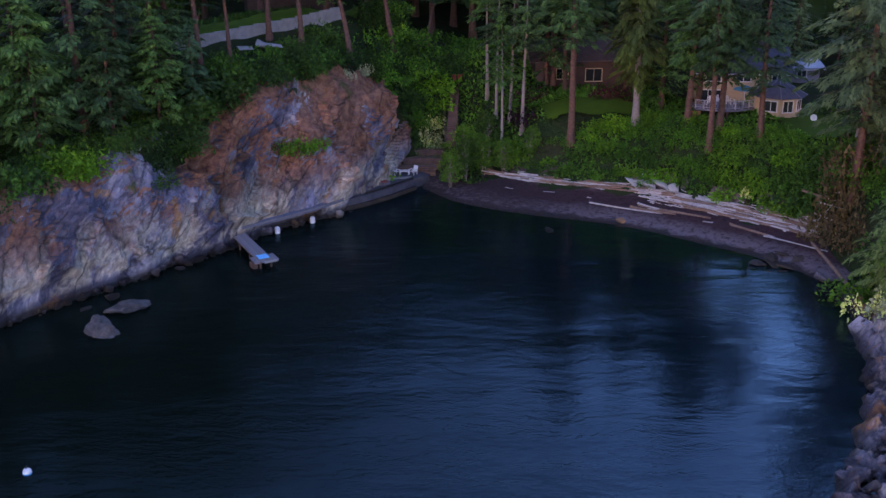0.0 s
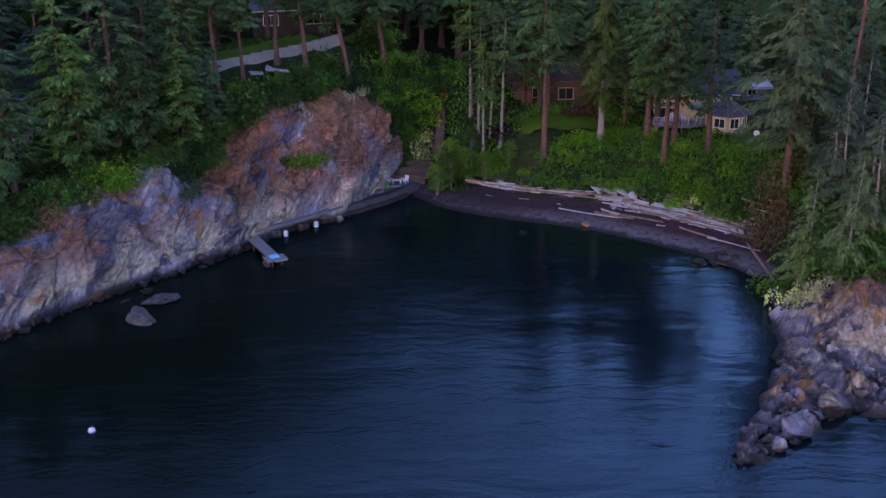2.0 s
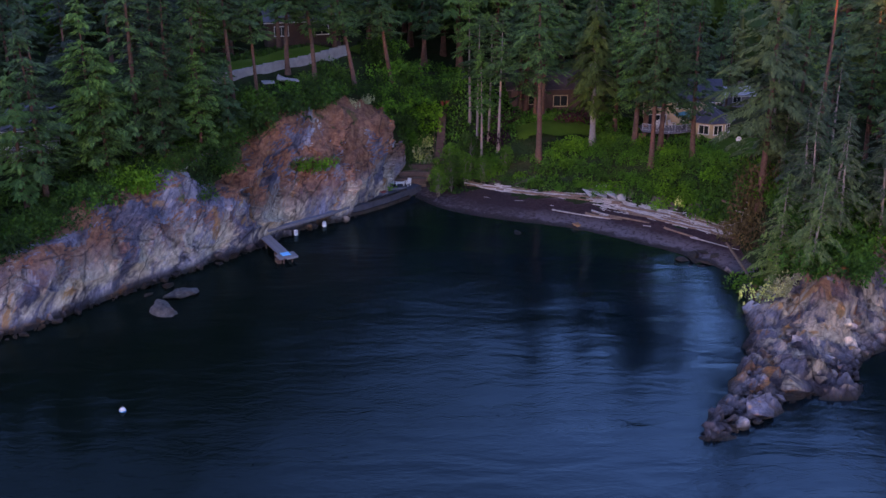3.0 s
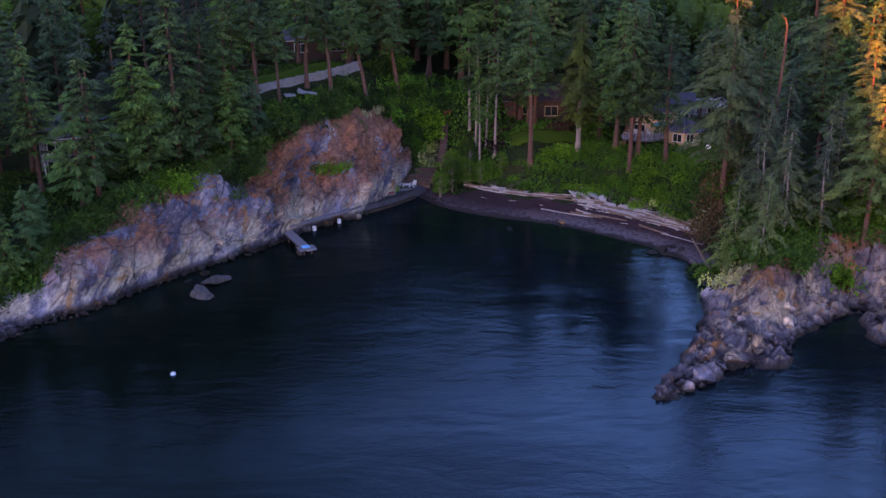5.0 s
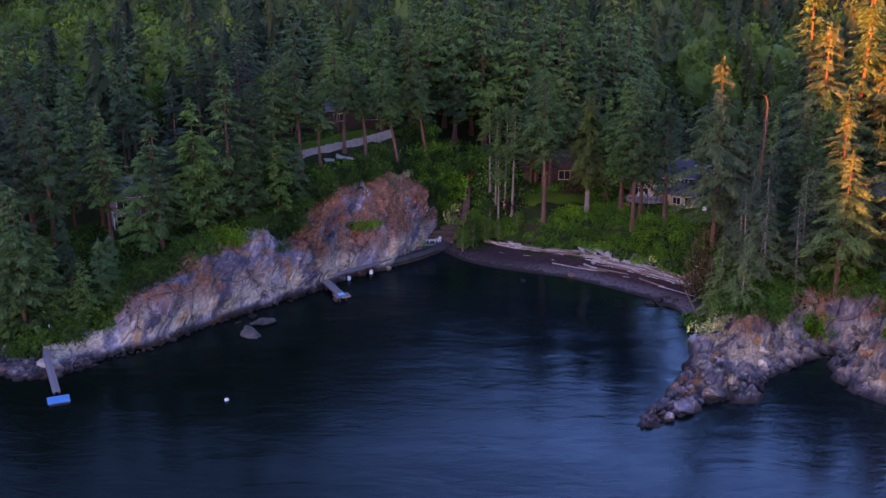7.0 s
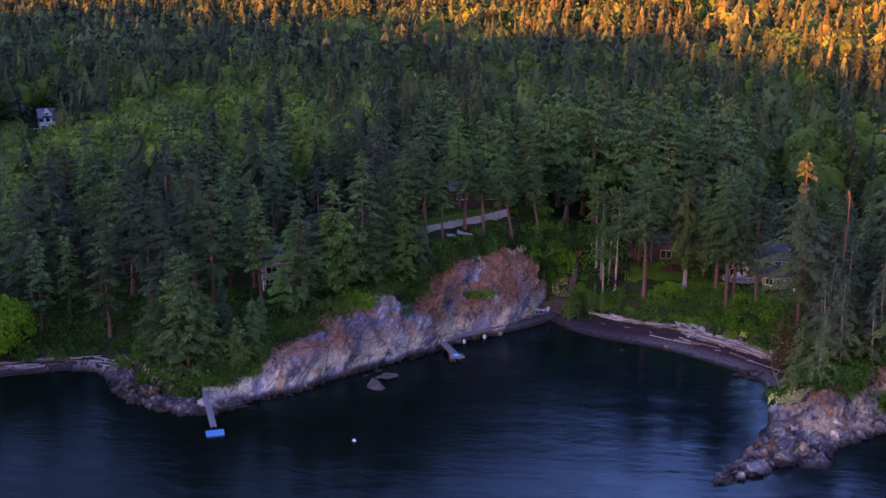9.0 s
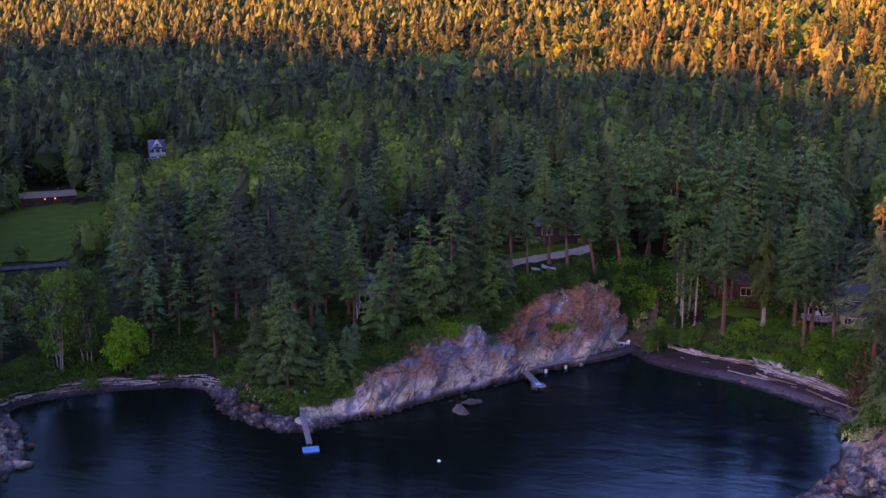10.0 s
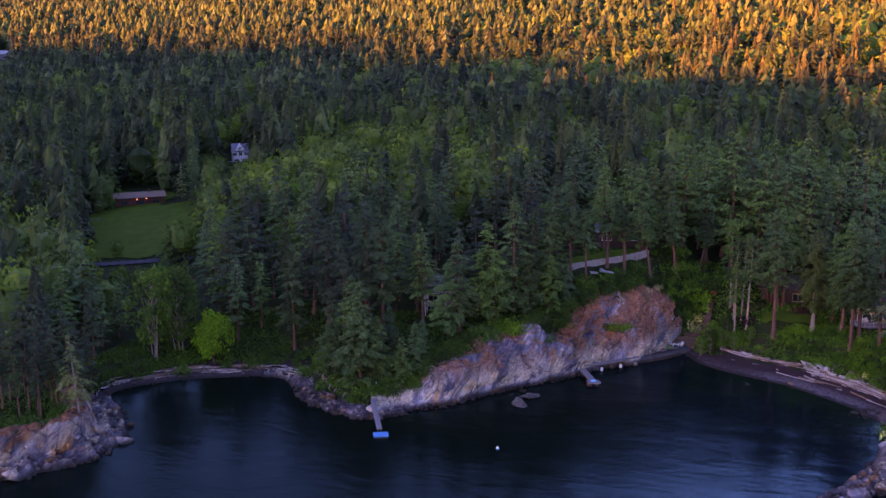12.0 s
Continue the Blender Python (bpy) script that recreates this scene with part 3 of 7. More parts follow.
    return tagged(ob, label, "cliff", kind="structure")


cliff_face("cliff", (-50.5, 60), (-8.2, 111.8), -0.6, 2.2, 5.2, 0.85, 0.33, "steep grey and rust-stained sea cliff above the cove",
           [(-8.0, 114.2), (-7.4, 116.8), (-6.9, 119.5), (-6.6, 122.0)])


def rocky_sheet(name, x0, x1, y0, y1, step, reach, lift, label):
    """Low broken rock: ledges and blocks along the water."""
    def height(x, y):
        d, _ = inland(x, y)
        z = land(x, y)
        q = np.stack([x, y, 0 * x], 1)
        w = bumps(q, 0.35, 1.1, 2)
        ribs = np.array([noise.ridged_multi_fractal(Vector((a * 0.3, b * 0.3, 2.0)), 0.9, 2.1, 4, 1.0, 2.0) for a, b in zip(x, y)])
        q[:, 0] += w * 0.5
        rough = bumps(q, 0.8, 0.15, 4) + 0.1 * (ribs - 1.0) + 0.95 * facets(q, 0.3) + 0.45 * facets(q, 0.85, 4.0)
        return z + lift * smooth(-2.2, 1.0, d) + rough * smooth(-2.5, 0.5, d) * smooth(reach + 1.5, reach - 3, d) - 1.0 * smooth(reach - 1, reach + 2, d)

    def keep(x, y):
        d, _ = inland(x, y)
        return (d > -3.5) & (d < reach + 2)

    ob = sheet(name, np.arange(x0, x1, step), np.arange(y0, y1, step), height, LOW_ROCK, keep, False)
    return tagged(ob, label, "rocks", kind="structure")


rocky_sheet("rock_point", 19, 74, 40, 81, 0.32, 8.0, 0.25, "low broken grey rock point running into the sea")
rocky_sheet("rock_headland", -122, -82, 4, 52, 0.5, 9, 0.5, "low rocky headland with dry brown grass on top")
rocky_sheet("rock_ledge", -80, -48, 54, 80, 0.4, 3.4, 0.1, "low broken rock ledges below the trees")

beach = sheet("beach", np.arange(-10, 40, 0.5), np.arange(79, 124, 0.5), lambda x, y: land(x, y) + 0.06 + bumps(np.stack([x, y, 0 * x], 1), 0.7, 0.05, 2), GRAVEL,
              lambda x, y: (inland(x, y)[0] > -3) & (inland(x, y)[0] < 10.5) & (beachy(x, y) > 0.7))
tagged(beach, "dark purplish gravel beach with a wet tide line", "beach", kind="structure")
beach_2 = sheet("beach_2", np.arange(-108, -64, 0.6), np.arange(50, 90, 0.6), lambda x, y: land(x, y) + 0.06 + bumps(np.stack([x, y, 0 * x], 1), 0.7, 0.05, 2), GRAVEL,
                lambda x, y: (inland(x, y)[0] > -3) & (inland(x, y)[0] < 8) & (beachy(x, y) > 0.2))
tagged(beach_2, "dark gravel beach in the second cove", "beach", kind="structure")

# ---- plants ----
def tapered(path, radii, sides=7):
    """A round tapered stem along a path: verts, quads."""
    path, n = np.asarray(path, float), len(path)
    a = np.arange(sides) * 2 * np.pi / sides
    ring = np.stack([np.cos(a), np.sin(a), 0 * a], 1)
    v = (path[:, None] + ring[None] * np.asarray(radii)[:, None, None]).reshape(-1, 3)
    i = np.arange(n * sides).reshape(n, sides)
    j = np.roll(i, -1, 1)
    f = np.stack([i[:-1], j[:-1], j[1:], i[1:]], -1).reshape(-1, 4)
    return v, f


def stem_of(H, r, rng, bend=0.3, top=0.06, lean=0.0):
    z = np.linspace(0, 1, 12)
    ph = rng.uniform(0, 6.3)
    x = bend * np.sin(z * 2.6 + ph) - bend * math.sin(ph) + lean * H * z
    y = bend * np.cos(z * 2.1 + ph * 1.7) - bend * math.cos(ph * 1.7)
    rad = r * ((1 - z) ** 0.8 * (1 - top) + top) * (1 + 0.5 * np.exp(-z * 22))
    return np.stack([x, y, z * H - 0.4], 1), rad


def kites(p, out, length, width, rng, droop=0.35, tilt=0.5):
    """Leaf sprays: a kite at each p, pointing along out. Gives verts and triangles."""
    n = len(p)
    side = np.cross(out, [0, 0, 1.0]) + rng.normal(0, tilt, (n, 3)) * [0.3, 0.3, 1]
    side /= np.linalg.norm(side, axis=1)[:, None] + 1e-6
    tip = p + out * length[:, None]
    tip[:, 2] -= droop * length
    mid = p + out * length[:, None] * 0.5
    mid[:, 2] += 0.08 * length
    v = np.stack([p, mid + side * width[:, None] / 2, tip, mid - side * width[:, None] / 2], 1).reshape(-1, 3)
    k = np.arange(n)[:, None] * 4
    f = np.concatenate([k + [0, 1, 2], k + [0, 2, 3]])
    return v, f


def needles(p, out, length, width, rng, droop=0.2):
    """Needle sprays: a slender triangle at each p, pointing along out."""
    n = len(p)
    side = np.cross(out, [0, 0, 1.0]) + rng.normal(0, 0.3, (n, 3)) * [0.3, 0.3, 1]
    side /= np.linalg.norm(side, axis=1)[:, None] + 1e-6
    tip = p + out * length[:, None]
    tip[:, 2] -= droop * length
    v = np.stack([p - side * width[:, None] / 2, p + side * width[:, None] / 2, tip], 1).reshape(-1, 3)
    return v, np.arange(3 * n).reshape(n, 3)


def conifer_crown(H, base, R, rng, branches, sprays, leaf=0.7, droop=0.25, rise=0.15, shape=0.8, ragged=0.35, flat=1.0):
    """Whorls of drooping boughs, each hung with needle sprays."""
    tiers = max(6, branches // 5)
    u = np.sort(((rng.integers(0, tiers, branches) + rng.uniform(0.0, 0.8, branches)) / tiers) ** 0.92)
    ang = np.arange(branches) * 2.4 + rng.normal(0, 0.5, branches)
    reach = R * ((1 - u) ** shape * 0.92 + 0.05) * (1 + ragged * rng.normal(0, 1, branches).clip(-1.6, 1.4))
    reach *= np.minimum(1, 0.45 + u * 3.0) if base < 0.5 * H else 1
    hz = base + (H - base) * u
    ps, os_, ls, ws = [], [], [], []
    for k in range(branches):
        L = max(0.35, reach[k])
        n = max(4, int(sprays * (L / R) ** 0.9))
        s = rng.uniform(0.1, 1.0, n) ** 0.7
        dirv = np.array([math.cos(ang[k]), math.sin(ang[k])])
        side = np.array([-dirv[1], dirv[0]])
        w = rng.uniform(-1, 1, n) * (0.12 + 0.34 * L * (1.08 - s) * flat)
        sag = rise * L * s - droop * L * s * s
        p = np.stack([dirv[0] * s * L + side[0] * w, dirv[1] * s * L + side[1] * w, hz[k] + sag - 0.3 * np.abs(w) + rng.normal(0, 0.06, n)], 1)
        fan = np.sign(w) * rng.uniform(0.1, 0.9, n)
        o = np.stack([dirv[0] + side[0] * fan, dirv[1] + side[1] * fan, rise - 1.6 * droop * s + rng.normal(-0.12, 0.16, n)], 1)
        o /= np.linalg.norm(o, axis=1)[:, None]
        ps.append(p), os_.append(o)
        ls.append(leaf * rng.uniform(0.6, 1.3, n) * (0.7 + 0.3 * L / R))
        ws.append(leaf * rng.uniform(0.3, 0.55, n))
    # the leader
    n = 10
    p = np.stack([rng.normal(0, 0.1, n), rng.normal(0, 0.1, n), H - rng.uniform(-0.3, 1.4, n)], 1)
    o = np.stack([rng.normal(0, 0.5, n), rng.normal(0, 0.5, n), np.ones(n) * 0.9], 1)
    o /= np.linalg.norm(o, axis=1)[:, None]
    ps.append(p), os_.append(o), ls.append(np.full(n, leaf * 0.8)), ws.append(np.full(n, leaf * 0.3))
    return needles(np.concatenate(ps), np.concatenate(os_), np.concatenate(ls), np.concatenate(ws), rng), (hz, ang, reach)


def boughs(hz, ang, reach, rng, share=0.6, rise=0.15, droop=0.25):
    """Bare limbs from the trunk."""
    vs, fs, k0 = [], [], 0
    for h, a, L in zip(hz, ang, reach):
        if rng.uniform() > share or L < 0.8:
            continue
        s = np.linspace(0, 0.8, 4)
        path = np.stack([np.cos(a) * s * L, np.sin(a) * s * L, h + rise * L * s - droop * L * s * s], 1)
        v, f = tapered(path, np.linspace(0.09, 0.025, 4), 4)
        vs.append(v), fs.append(f + k0)
        k0 += len(v)
    return (np.concatenate(vs), np.concatenate(fs)) if vs else (np.zeros((0, 3)), np.zeros((0, 4), int))


def join(*meshes):
    vs, fs, k = [], [], 0
    for v, f in meshes:
        vs.append(v), fs.append(np.asarray(f) + k)
        k += len(v)
    return np.concatenate(vs), np.concatenate(fs)


def follow(v, path):
    """Shift a crown sideways so that it sits on a bent stem."""
    v = v.copy()
    for ax in (0, 1):
        v[:, ax] += np.interp(v[:, 2], path[:, 2], path[:, ax])
    return v


def conifer_meshes(seed, H, base, R, branches, sprays, leaf_mat, bark, r=0.38, bend=0.3, lean=0.0, limbs=0.6, **kw):
    rng = np.random.default_rng(seed)
    path, rad = stem_of(H * 0.985, r, rng, bend, lean=lean)
    (v, f), (hz, ang, reach) = conifer_crown(H, base, R, rng, branches, sprays, **kw)
    bv, bf = boughs(hz, ang, reach, rng, limbs)
    if base > 0.3 * H:      # dead stubs on the bare stem
        n = 14
        b2 = boughs(rng.uniform(base * 0.35, base, n), rng.uniform(0, 6.3, n), rng.uniform(0.8, 2.2, n), rng, 1.0, 0.0, 0.15)
        bv, bf = join((bv, bf), b2)
    tv, tf = join(tapered(path, rad, 8), (follow(bv, path), bf)) if len(bv) else tapered(path, rad, 8)
    return mesh_of("trunk", tv, tf, [bark], True), mesh_of("crown", follow(v, path), f, [leaf_mat])


def broad_meshes(seed, H, R, base, clumps, leaves, leaf_mat, bark, leaf=0.42, r=0.22, squash=1.0, stems=1):
    """A leafy tree: forked stems and many leaf clumps with gaps."""
    rng = np.random.default_rng(seed)
    limbs, ps, os_ = [], [], []
    for s in range(stems):
        path, rad = stem_of(H * 0.8, r * (1 if stems == 1 else 0.6), rng, 0.4, lean=rng.normal(0, 0.06) if stems > 1 else 0)
        path[:, 0] += rng.normal(0, 0.15 * (stems - 1)) if stems > 1 else 0
        limbs.append(tapered(path, rad, 7))
    for k in range(clumps):
        u = rng.uniform(0, 1)
        rr = R * math.sin(math.pi * (0.12 + 0.8 * u)) ** 0.7 * rng.uniform(0.35, 1.0)
        a = rng.uniform(0, 6.283)
        c = np.array([rr * math.cos(a), rr * math.sin(a), base + (H - base) * u * rng.uniform(0.9, 1.0)])
        start = np.array([0, 0, max(base * 0.6, c[2] - rr * 0.9)])
        mid = (start + c) / 2 + [0, 0, 0.12 * rr]
        limbs.append(tapered(np.stack([start, mid, c]), np.array([0.08, 0.05, 0.02]) * (r / 0.22), 4))
        size = R * rng.uniform(0.2, 0.36)
        d = rng.normal(0, 1, (leaves, 3))
        d /= np.linalg.norm(d, axis=1)[:, None]
        rad_ = rng.uniform(0.45, 1.05, leaves)[:, None] * size
        ps.append(c + d * rad_ * [1, 1, 0.75 * squash])
        o = d + rng.normal(0, 0.55, (leaves, 3))
        os_.append(o / np.linalg.norm(o, axis=1)[:, None])
    p, o = np.concatenate(ps), np.concatenate(os_)
    p[:, 2] = np.maximum(p[:, 2], 0.05)
    v, f = kites(p, o, leaf * rng.uniform(0.6, 1.3, len(p)), leaf * rng.uniform(0.5, 0.9, len(p)), rng, 0.3, 1.0)
    tv, tf = join(*limbs)
    return mesh_of("trunk", tv, tf, [bark], True), mesh_of("crown", v, f, [leaf_mat])


def shrub_mesh(seed, R, H, leaves, leaf_mat, leaf=0.3):
    """A mound of leaves with an uneven top."""
    rng = np.random.default_rng(seed)
    lumps = rng.normal(0, 0.45, (9, 2)) * R
    which = rng.integers(0, 9, leaves)
    d = rng.normal(0, 1, (leaves, 3))
    d[:, 2] = np.abs(d[:, 2]) * 0.9 - 0.15
    d /= np.linalg.norm(d, axis=1)[:, None]
    size = np.linspace(0.5, 1.0, 9)[which][:, None]
    p = np.concatenate([lumps[which], np.zeros((leaves, 1))], 1) + d * [R * 0.55, R * 0.55, H] * size * rng.uniform(0.7, 1.05, (leaves, 1))
    o = d + rng.normal(0, 0.5, (leaves, 3))
    o /= np.linalg.norm(o, axis=1)[:, None]
    v, f = kites(p, o, leaf * rng.uniform(0.6, 1.4, leaves), leaf * rng.uniform(0.5, 0.95, leaves), rng, 0.35, 1.0)
    return mesh_of("crown", v, f, [leaf_mat])


HEIGHT = {}
KIND = {}


def breed(kind, name, category, label, meshes, H):
    """Keep the meshes of one kind of plant, to be planted many times."""
    KIND[kind] = (name, category, label, meshes)
    HEIGHT[kind] = H


def plant(kind, x, y, H=None, turn=None, z=None, wide=1.0, label="", group="", lean=(0, 0)):
    """A plant of its own: an Empty at its foot, with a trunk and a crown."""
    name, category, text, meshes = KIND[kind]
    s = 1.0 if H is None else H / HEIGHT[kind]
    turn = random.uniform(0, 360) if turn is None else turn
    z = ground_z(x, y) if z is None else z
    m = pose(x, y, z, lean[0], lean[1], turn) @ Matrix.Diagonal((s * wide, s * wide, s, 1))
    thing = empty(name, m, label or text, category, group)
    for me in meshes:
        ob = new(me.name, me)
        ob.parent = thing
    return thing


for i, (H, base, R, nb, ns) in enumerate([(24, 5.5, 4.8, 120, 66), (26, 11, 4.4, 100, 66), (22, 2.0, 5.2, 128, 66), (25, 12.5, 4.0, 90, 62)]):
    breed("fir%d" % i, "fir_tree", "tree", "tall dark green fir with a bare reddish trunk", conifer_meshes(10 + i, H, base, R, nb, ns, FIR, BARK, 0.4, 0.35), H)
for i, (H, R, nb, ns) in enumerate([(16, 4.0, 125, 70), (13, 3.2, 105, 60), (18, 4.6, 140, 74)]):
    breed("spruce%d" % i, "fir_tree", "tree", "full dark green fir clothed to the ground", conifer_meshes(20 + i, H, 1.2, R, nb, ns, BLUE_FIR if i == 1 else FIR, BARK, 0.28, 0.15, shape=0.75), H)
for i, (H, base, R, mm) in enumerate([(22, 4, 4.4, FIR), (24, 5, 4.0, BLUE_FIR), (19, 2, 4.2, FIR), (23, 4, 4.6, OLIVE), (20, 3, 3.6, CEDAR), (24, 4, 4.6, DARK_SHADED), (22, 6, 4.0, DARK_SHADED)]):
    breed("wood%d" % i, "fir_tree", "tree", "dark green fir standing in dense woods", conifer_meshes(100 + i, H, base, R, 95, 36, mm, BARK, 0.32, 0.3, limbs=0.12, leaf=0.95), H)
breed("bent_fir", "fir_tree", "tree", "fir with a curved reddish trunk on a steep bank", conifer_meshes(17, 22, 9.0, 3.8, 95, 70, FIR, BARK, 0.42, 1.5), 22)
breed("pale_fir", "fir_tree", "tree", "slender fir with a bare pale grey trunk", conifer_meshes(14, 25, 13.0, 3.2, 85, 64, FIR, PALE_BARK, 0.3, 0.25, leaf=0.6), 25)
breed("cedar", "cedar_tree", "tree", "narrow dense yellow-green cedar on a short pale trunk", conifer_meshes(31, 20, 4.8, 3.4, 180, 54, CEDAR, PALE_BARK, 0.42, 0.1, leaf=0.7, droop=0.5, rise=0.1, shape=0.62, ragged=0.2), 20)
breed("sparse0", "fir_tree", "tree", "sparse ragged fir with drooping grey-green boughs", conifer_meshes(35, 17, 2.5, 3.3, 70, 62, GREY_FIR, PALE_BARK, 0.24, 0.3, leaf=0.5, ragged=0.5, droop=0.5), 17)
breed("shaded_fir", "fir_tree", "tree", "tall fir with shade-darkened needles on heavy ragged boughs", conifer_meshes(38, 26, 6, 4.9, 125, 80, DARK_SHADED, BARK, 0.4, 0.4, ragged=0.45), 26)
breed("pole_fir", "fir_tree", "tree", "slender dark fir pole in a crowded stand", conifer_meshes(37, 17, 5, 2.0, 70, 40, DARK_SHADED, BARK, 0.17, 0.3, leaf=0.6, ragged=0.45), 17)
breed("sparse1", "fir_tree", "tree", "tall ragged fir with open boughs", conifer_meshes(36, 26, 6, 5.2, 130, 120, OLIVE, BARK, 0.36, 0.3, leaf=0.55, ragged=0.45, droop=0.4), 26)
breed("alder", "alder_tree", "tree", "slender leafy alder with pale stems", broad_meshes(41, 11, 3.0, 2.5, 46, 60, BROAD, PALE_BARK, 0.42, 0.16, 1.0, 3), 11)
breed("maple", "maple_tree", "tree", "broad bright green leafy tree", broad_meshes(42, 10, 3.6, 1.5, 60, 70, BRIGHT, BARK, 0.5, 0.22), 10)
breed("broad", "leafy_tree", "tree", "rounded mid-green leafy tree", broad_meshes(43, 12, 4.2, 2.0, 60, 60, BROAD, BARK, 0.55, 0.24), 12)
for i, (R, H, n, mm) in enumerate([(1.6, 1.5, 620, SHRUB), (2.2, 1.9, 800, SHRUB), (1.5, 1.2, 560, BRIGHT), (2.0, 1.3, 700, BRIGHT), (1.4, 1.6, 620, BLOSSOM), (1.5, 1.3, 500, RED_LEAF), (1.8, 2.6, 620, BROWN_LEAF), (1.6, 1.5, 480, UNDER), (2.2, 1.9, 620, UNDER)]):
    text = ["dense dark green leafy shrub", "wide dark green leafy shrub", "low bright green leafy shrub", "spreading bright green leafy shrub", "shrub covered in cream blossom", "dense dark red-leaved garden shrub", "tall dry brown twiggy bush", "dense deep green shrub", "wide deep green shrub"][i]
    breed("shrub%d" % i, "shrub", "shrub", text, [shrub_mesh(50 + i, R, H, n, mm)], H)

# tall trees that stand out one by one: kind, x, y, height
LOFTY = [
    ("fir2", -35.9, 95.6, 24), ("fir2", -33.0, 98.5, 19), ("spruce2", -40.4, 92.8, 20), 
    ("fir0", -52.9, 89.5, 21), ("fir3", -26.4, 104.6, 20.5), ("fir3", -23.8, 106.9, 16), ("bent_fir", -21.1, 115.4, 17.5),
    ("bent_fir", -17.5, 115.0, 17.5), ("bent_fir", -12.3, 117.6, 17.5), ("bent_fir", -7.6, 124.6, 19.5), ("bent_fir", -3.9, 134, 15),
    ("fir1", 11.2, 127.1, 20), ("fir3", 13.2, 124.6, 19), ("fir3", 14.3, 125.2, 20),
    ("pale_fir", 3.7, 124.3, 19), ("pale_fir", 5.2, 117.2, 17), ("pale_fir", 7.6, 117.8, 20), ("pale_fir", 6.3, 120.4, 18), ("pale_fir", 4.7, 121.6, 18), ("fir1", 13.0, 114.2, 26.5), ("cedar", 20.3, 114.3, 20.5),
    ("fir0", 25.6, 111.8, 23), ("fir1", 27.2, 107.5, 24), ("fir0", 28.6, 109.3, 22), ("fir0", 32.2, 106.1, 21),
    ("sparse1", 36.9, 91.5, 30.5), ("sparse0", 35.6, 79.5, 13.5), ("sparse0", 37.5, 74.3, 13), ("sparse0", 41.2, 77.5, 14),
    ("sparse0", 45.7, 78.2, 13), ("sparse1", 50.8, 77.5, 20), ("fir2", 58, 111, 20), ("fir0", 52, 100, 19), ("sparse1", 59, 116, 30), ("fir2", 66, 122, 33), ("sparse1", 73, 122, 34),
    ("fir0", 58, 104, 22), ("sparse1", 64, 90, 26), ("sparse0", 44, 90, 16), ("sparse0", 40, 100, 17), ("sparse0", 50, 86, 15),
    ("shaded_fir", -73.1, 88, 24), ("shaded_fir", -88, 98, 20), ("spruce2", -54, 69.5, 13), ("shaded_fir", -60, 86, 24), ("shaded_fir", -66, 92, 25),
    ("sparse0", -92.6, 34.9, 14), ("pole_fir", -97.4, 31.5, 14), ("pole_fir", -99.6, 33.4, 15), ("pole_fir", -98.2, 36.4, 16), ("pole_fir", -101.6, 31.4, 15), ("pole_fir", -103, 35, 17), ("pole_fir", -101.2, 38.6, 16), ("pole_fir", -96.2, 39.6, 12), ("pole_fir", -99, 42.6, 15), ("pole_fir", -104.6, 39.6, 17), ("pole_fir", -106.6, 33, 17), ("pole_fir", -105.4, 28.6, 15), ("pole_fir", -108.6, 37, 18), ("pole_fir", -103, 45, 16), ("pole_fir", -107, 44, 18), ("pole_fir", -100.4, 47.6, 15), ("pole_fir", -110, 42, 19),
    ("maple", -92.2, 74.5, 10.5), ("alder", -100, 74, 17), ("alder", -103, 70, 18), ("shaded_fir", -80, 95, 27), ("shaded_fir", -79, 84, 22), ("shaded_fir", -66, 80, 21), ("shaded_fir", -70, 100, 25), ("spruce2", -63, 70, 14),
    ("fir2", -44, 86, 19), ("fir2", -30.5, 101.5, 20), ("sparse0", 40.5, 87, 15), ("sparse0", 39.5, 93.5, 14), ("sparse0", 39.5, 81.5, 13), ("fir2", 42, 96, 20),
    ("fir2", -30, 106, 21), ("sparse0", 48, 84, 15), ("sparse0", 55, 82, 14), ("spruce2", -38.5, 90.8, 15), ("spruce2", -32.6, 94, 13), ("spruce2", -29, 97, 12), ("spruce1", -26, 99.4, 9), ("fir0", 28, 117.5, 22), ("fir2", 24, 119, 19), ("fir2", 12, 127.0, 21), ("fir0", 21, 126, 22),
    ("shaded_fir", -57, 97, 21), ("fir0", -24, 126.5, 21), ("fir2", -16, 127, 20), ("fir2", 62, 100, 17),
    ("spruce0", -58, 72, 13), ("spruce2", -57, 67.6, 20), ("spruce1", -48, 76, 8), ("spruce0", -51, 70.4, 10), ("spruce1", -45.9, 85.1, 15), ("spruce1", -56.5, 80.3, 8), ("spruce2", -62, 75, 17), ("spruce1", -47.8, 72.6, 10), ("spruce0", -49.6, 69.4, 9),
]
LOFTY += [("wood3", -176, 189, 13), ("wood1", -170, 187, 12), ("wood0", -165, 192, 13), ("fir2", 65, 146, 34), ("fir0", 75, 144, 34), ("fir2", 86, 120, 31), ("sparse1", 81, 130, 34), ("sparse1", 54.5, 90, 21), ("sparse0", 59, 101, 13),
          ("wood1", -173, 193, 15), ("wood3", -168, 190, 13), ("wood0", -178, 198, 16), ("broad", -161, 180, 7)]
LOFTY += [(("wood0", "wood1", "wood2")[i % 3], -9 + 5.6 * (i % 8) + (2.8 if i > 7 else 0), 141 + 9 * (i // 8) + 1.5 * (i % 3), 27 + (i * 7) % 5) for i in range(16)]
for kind, x, y, H in LOFTY:
    plant(kind, x, y, H, wide=1.25 if kind == "sparse1" and x > 50 else 1.0)


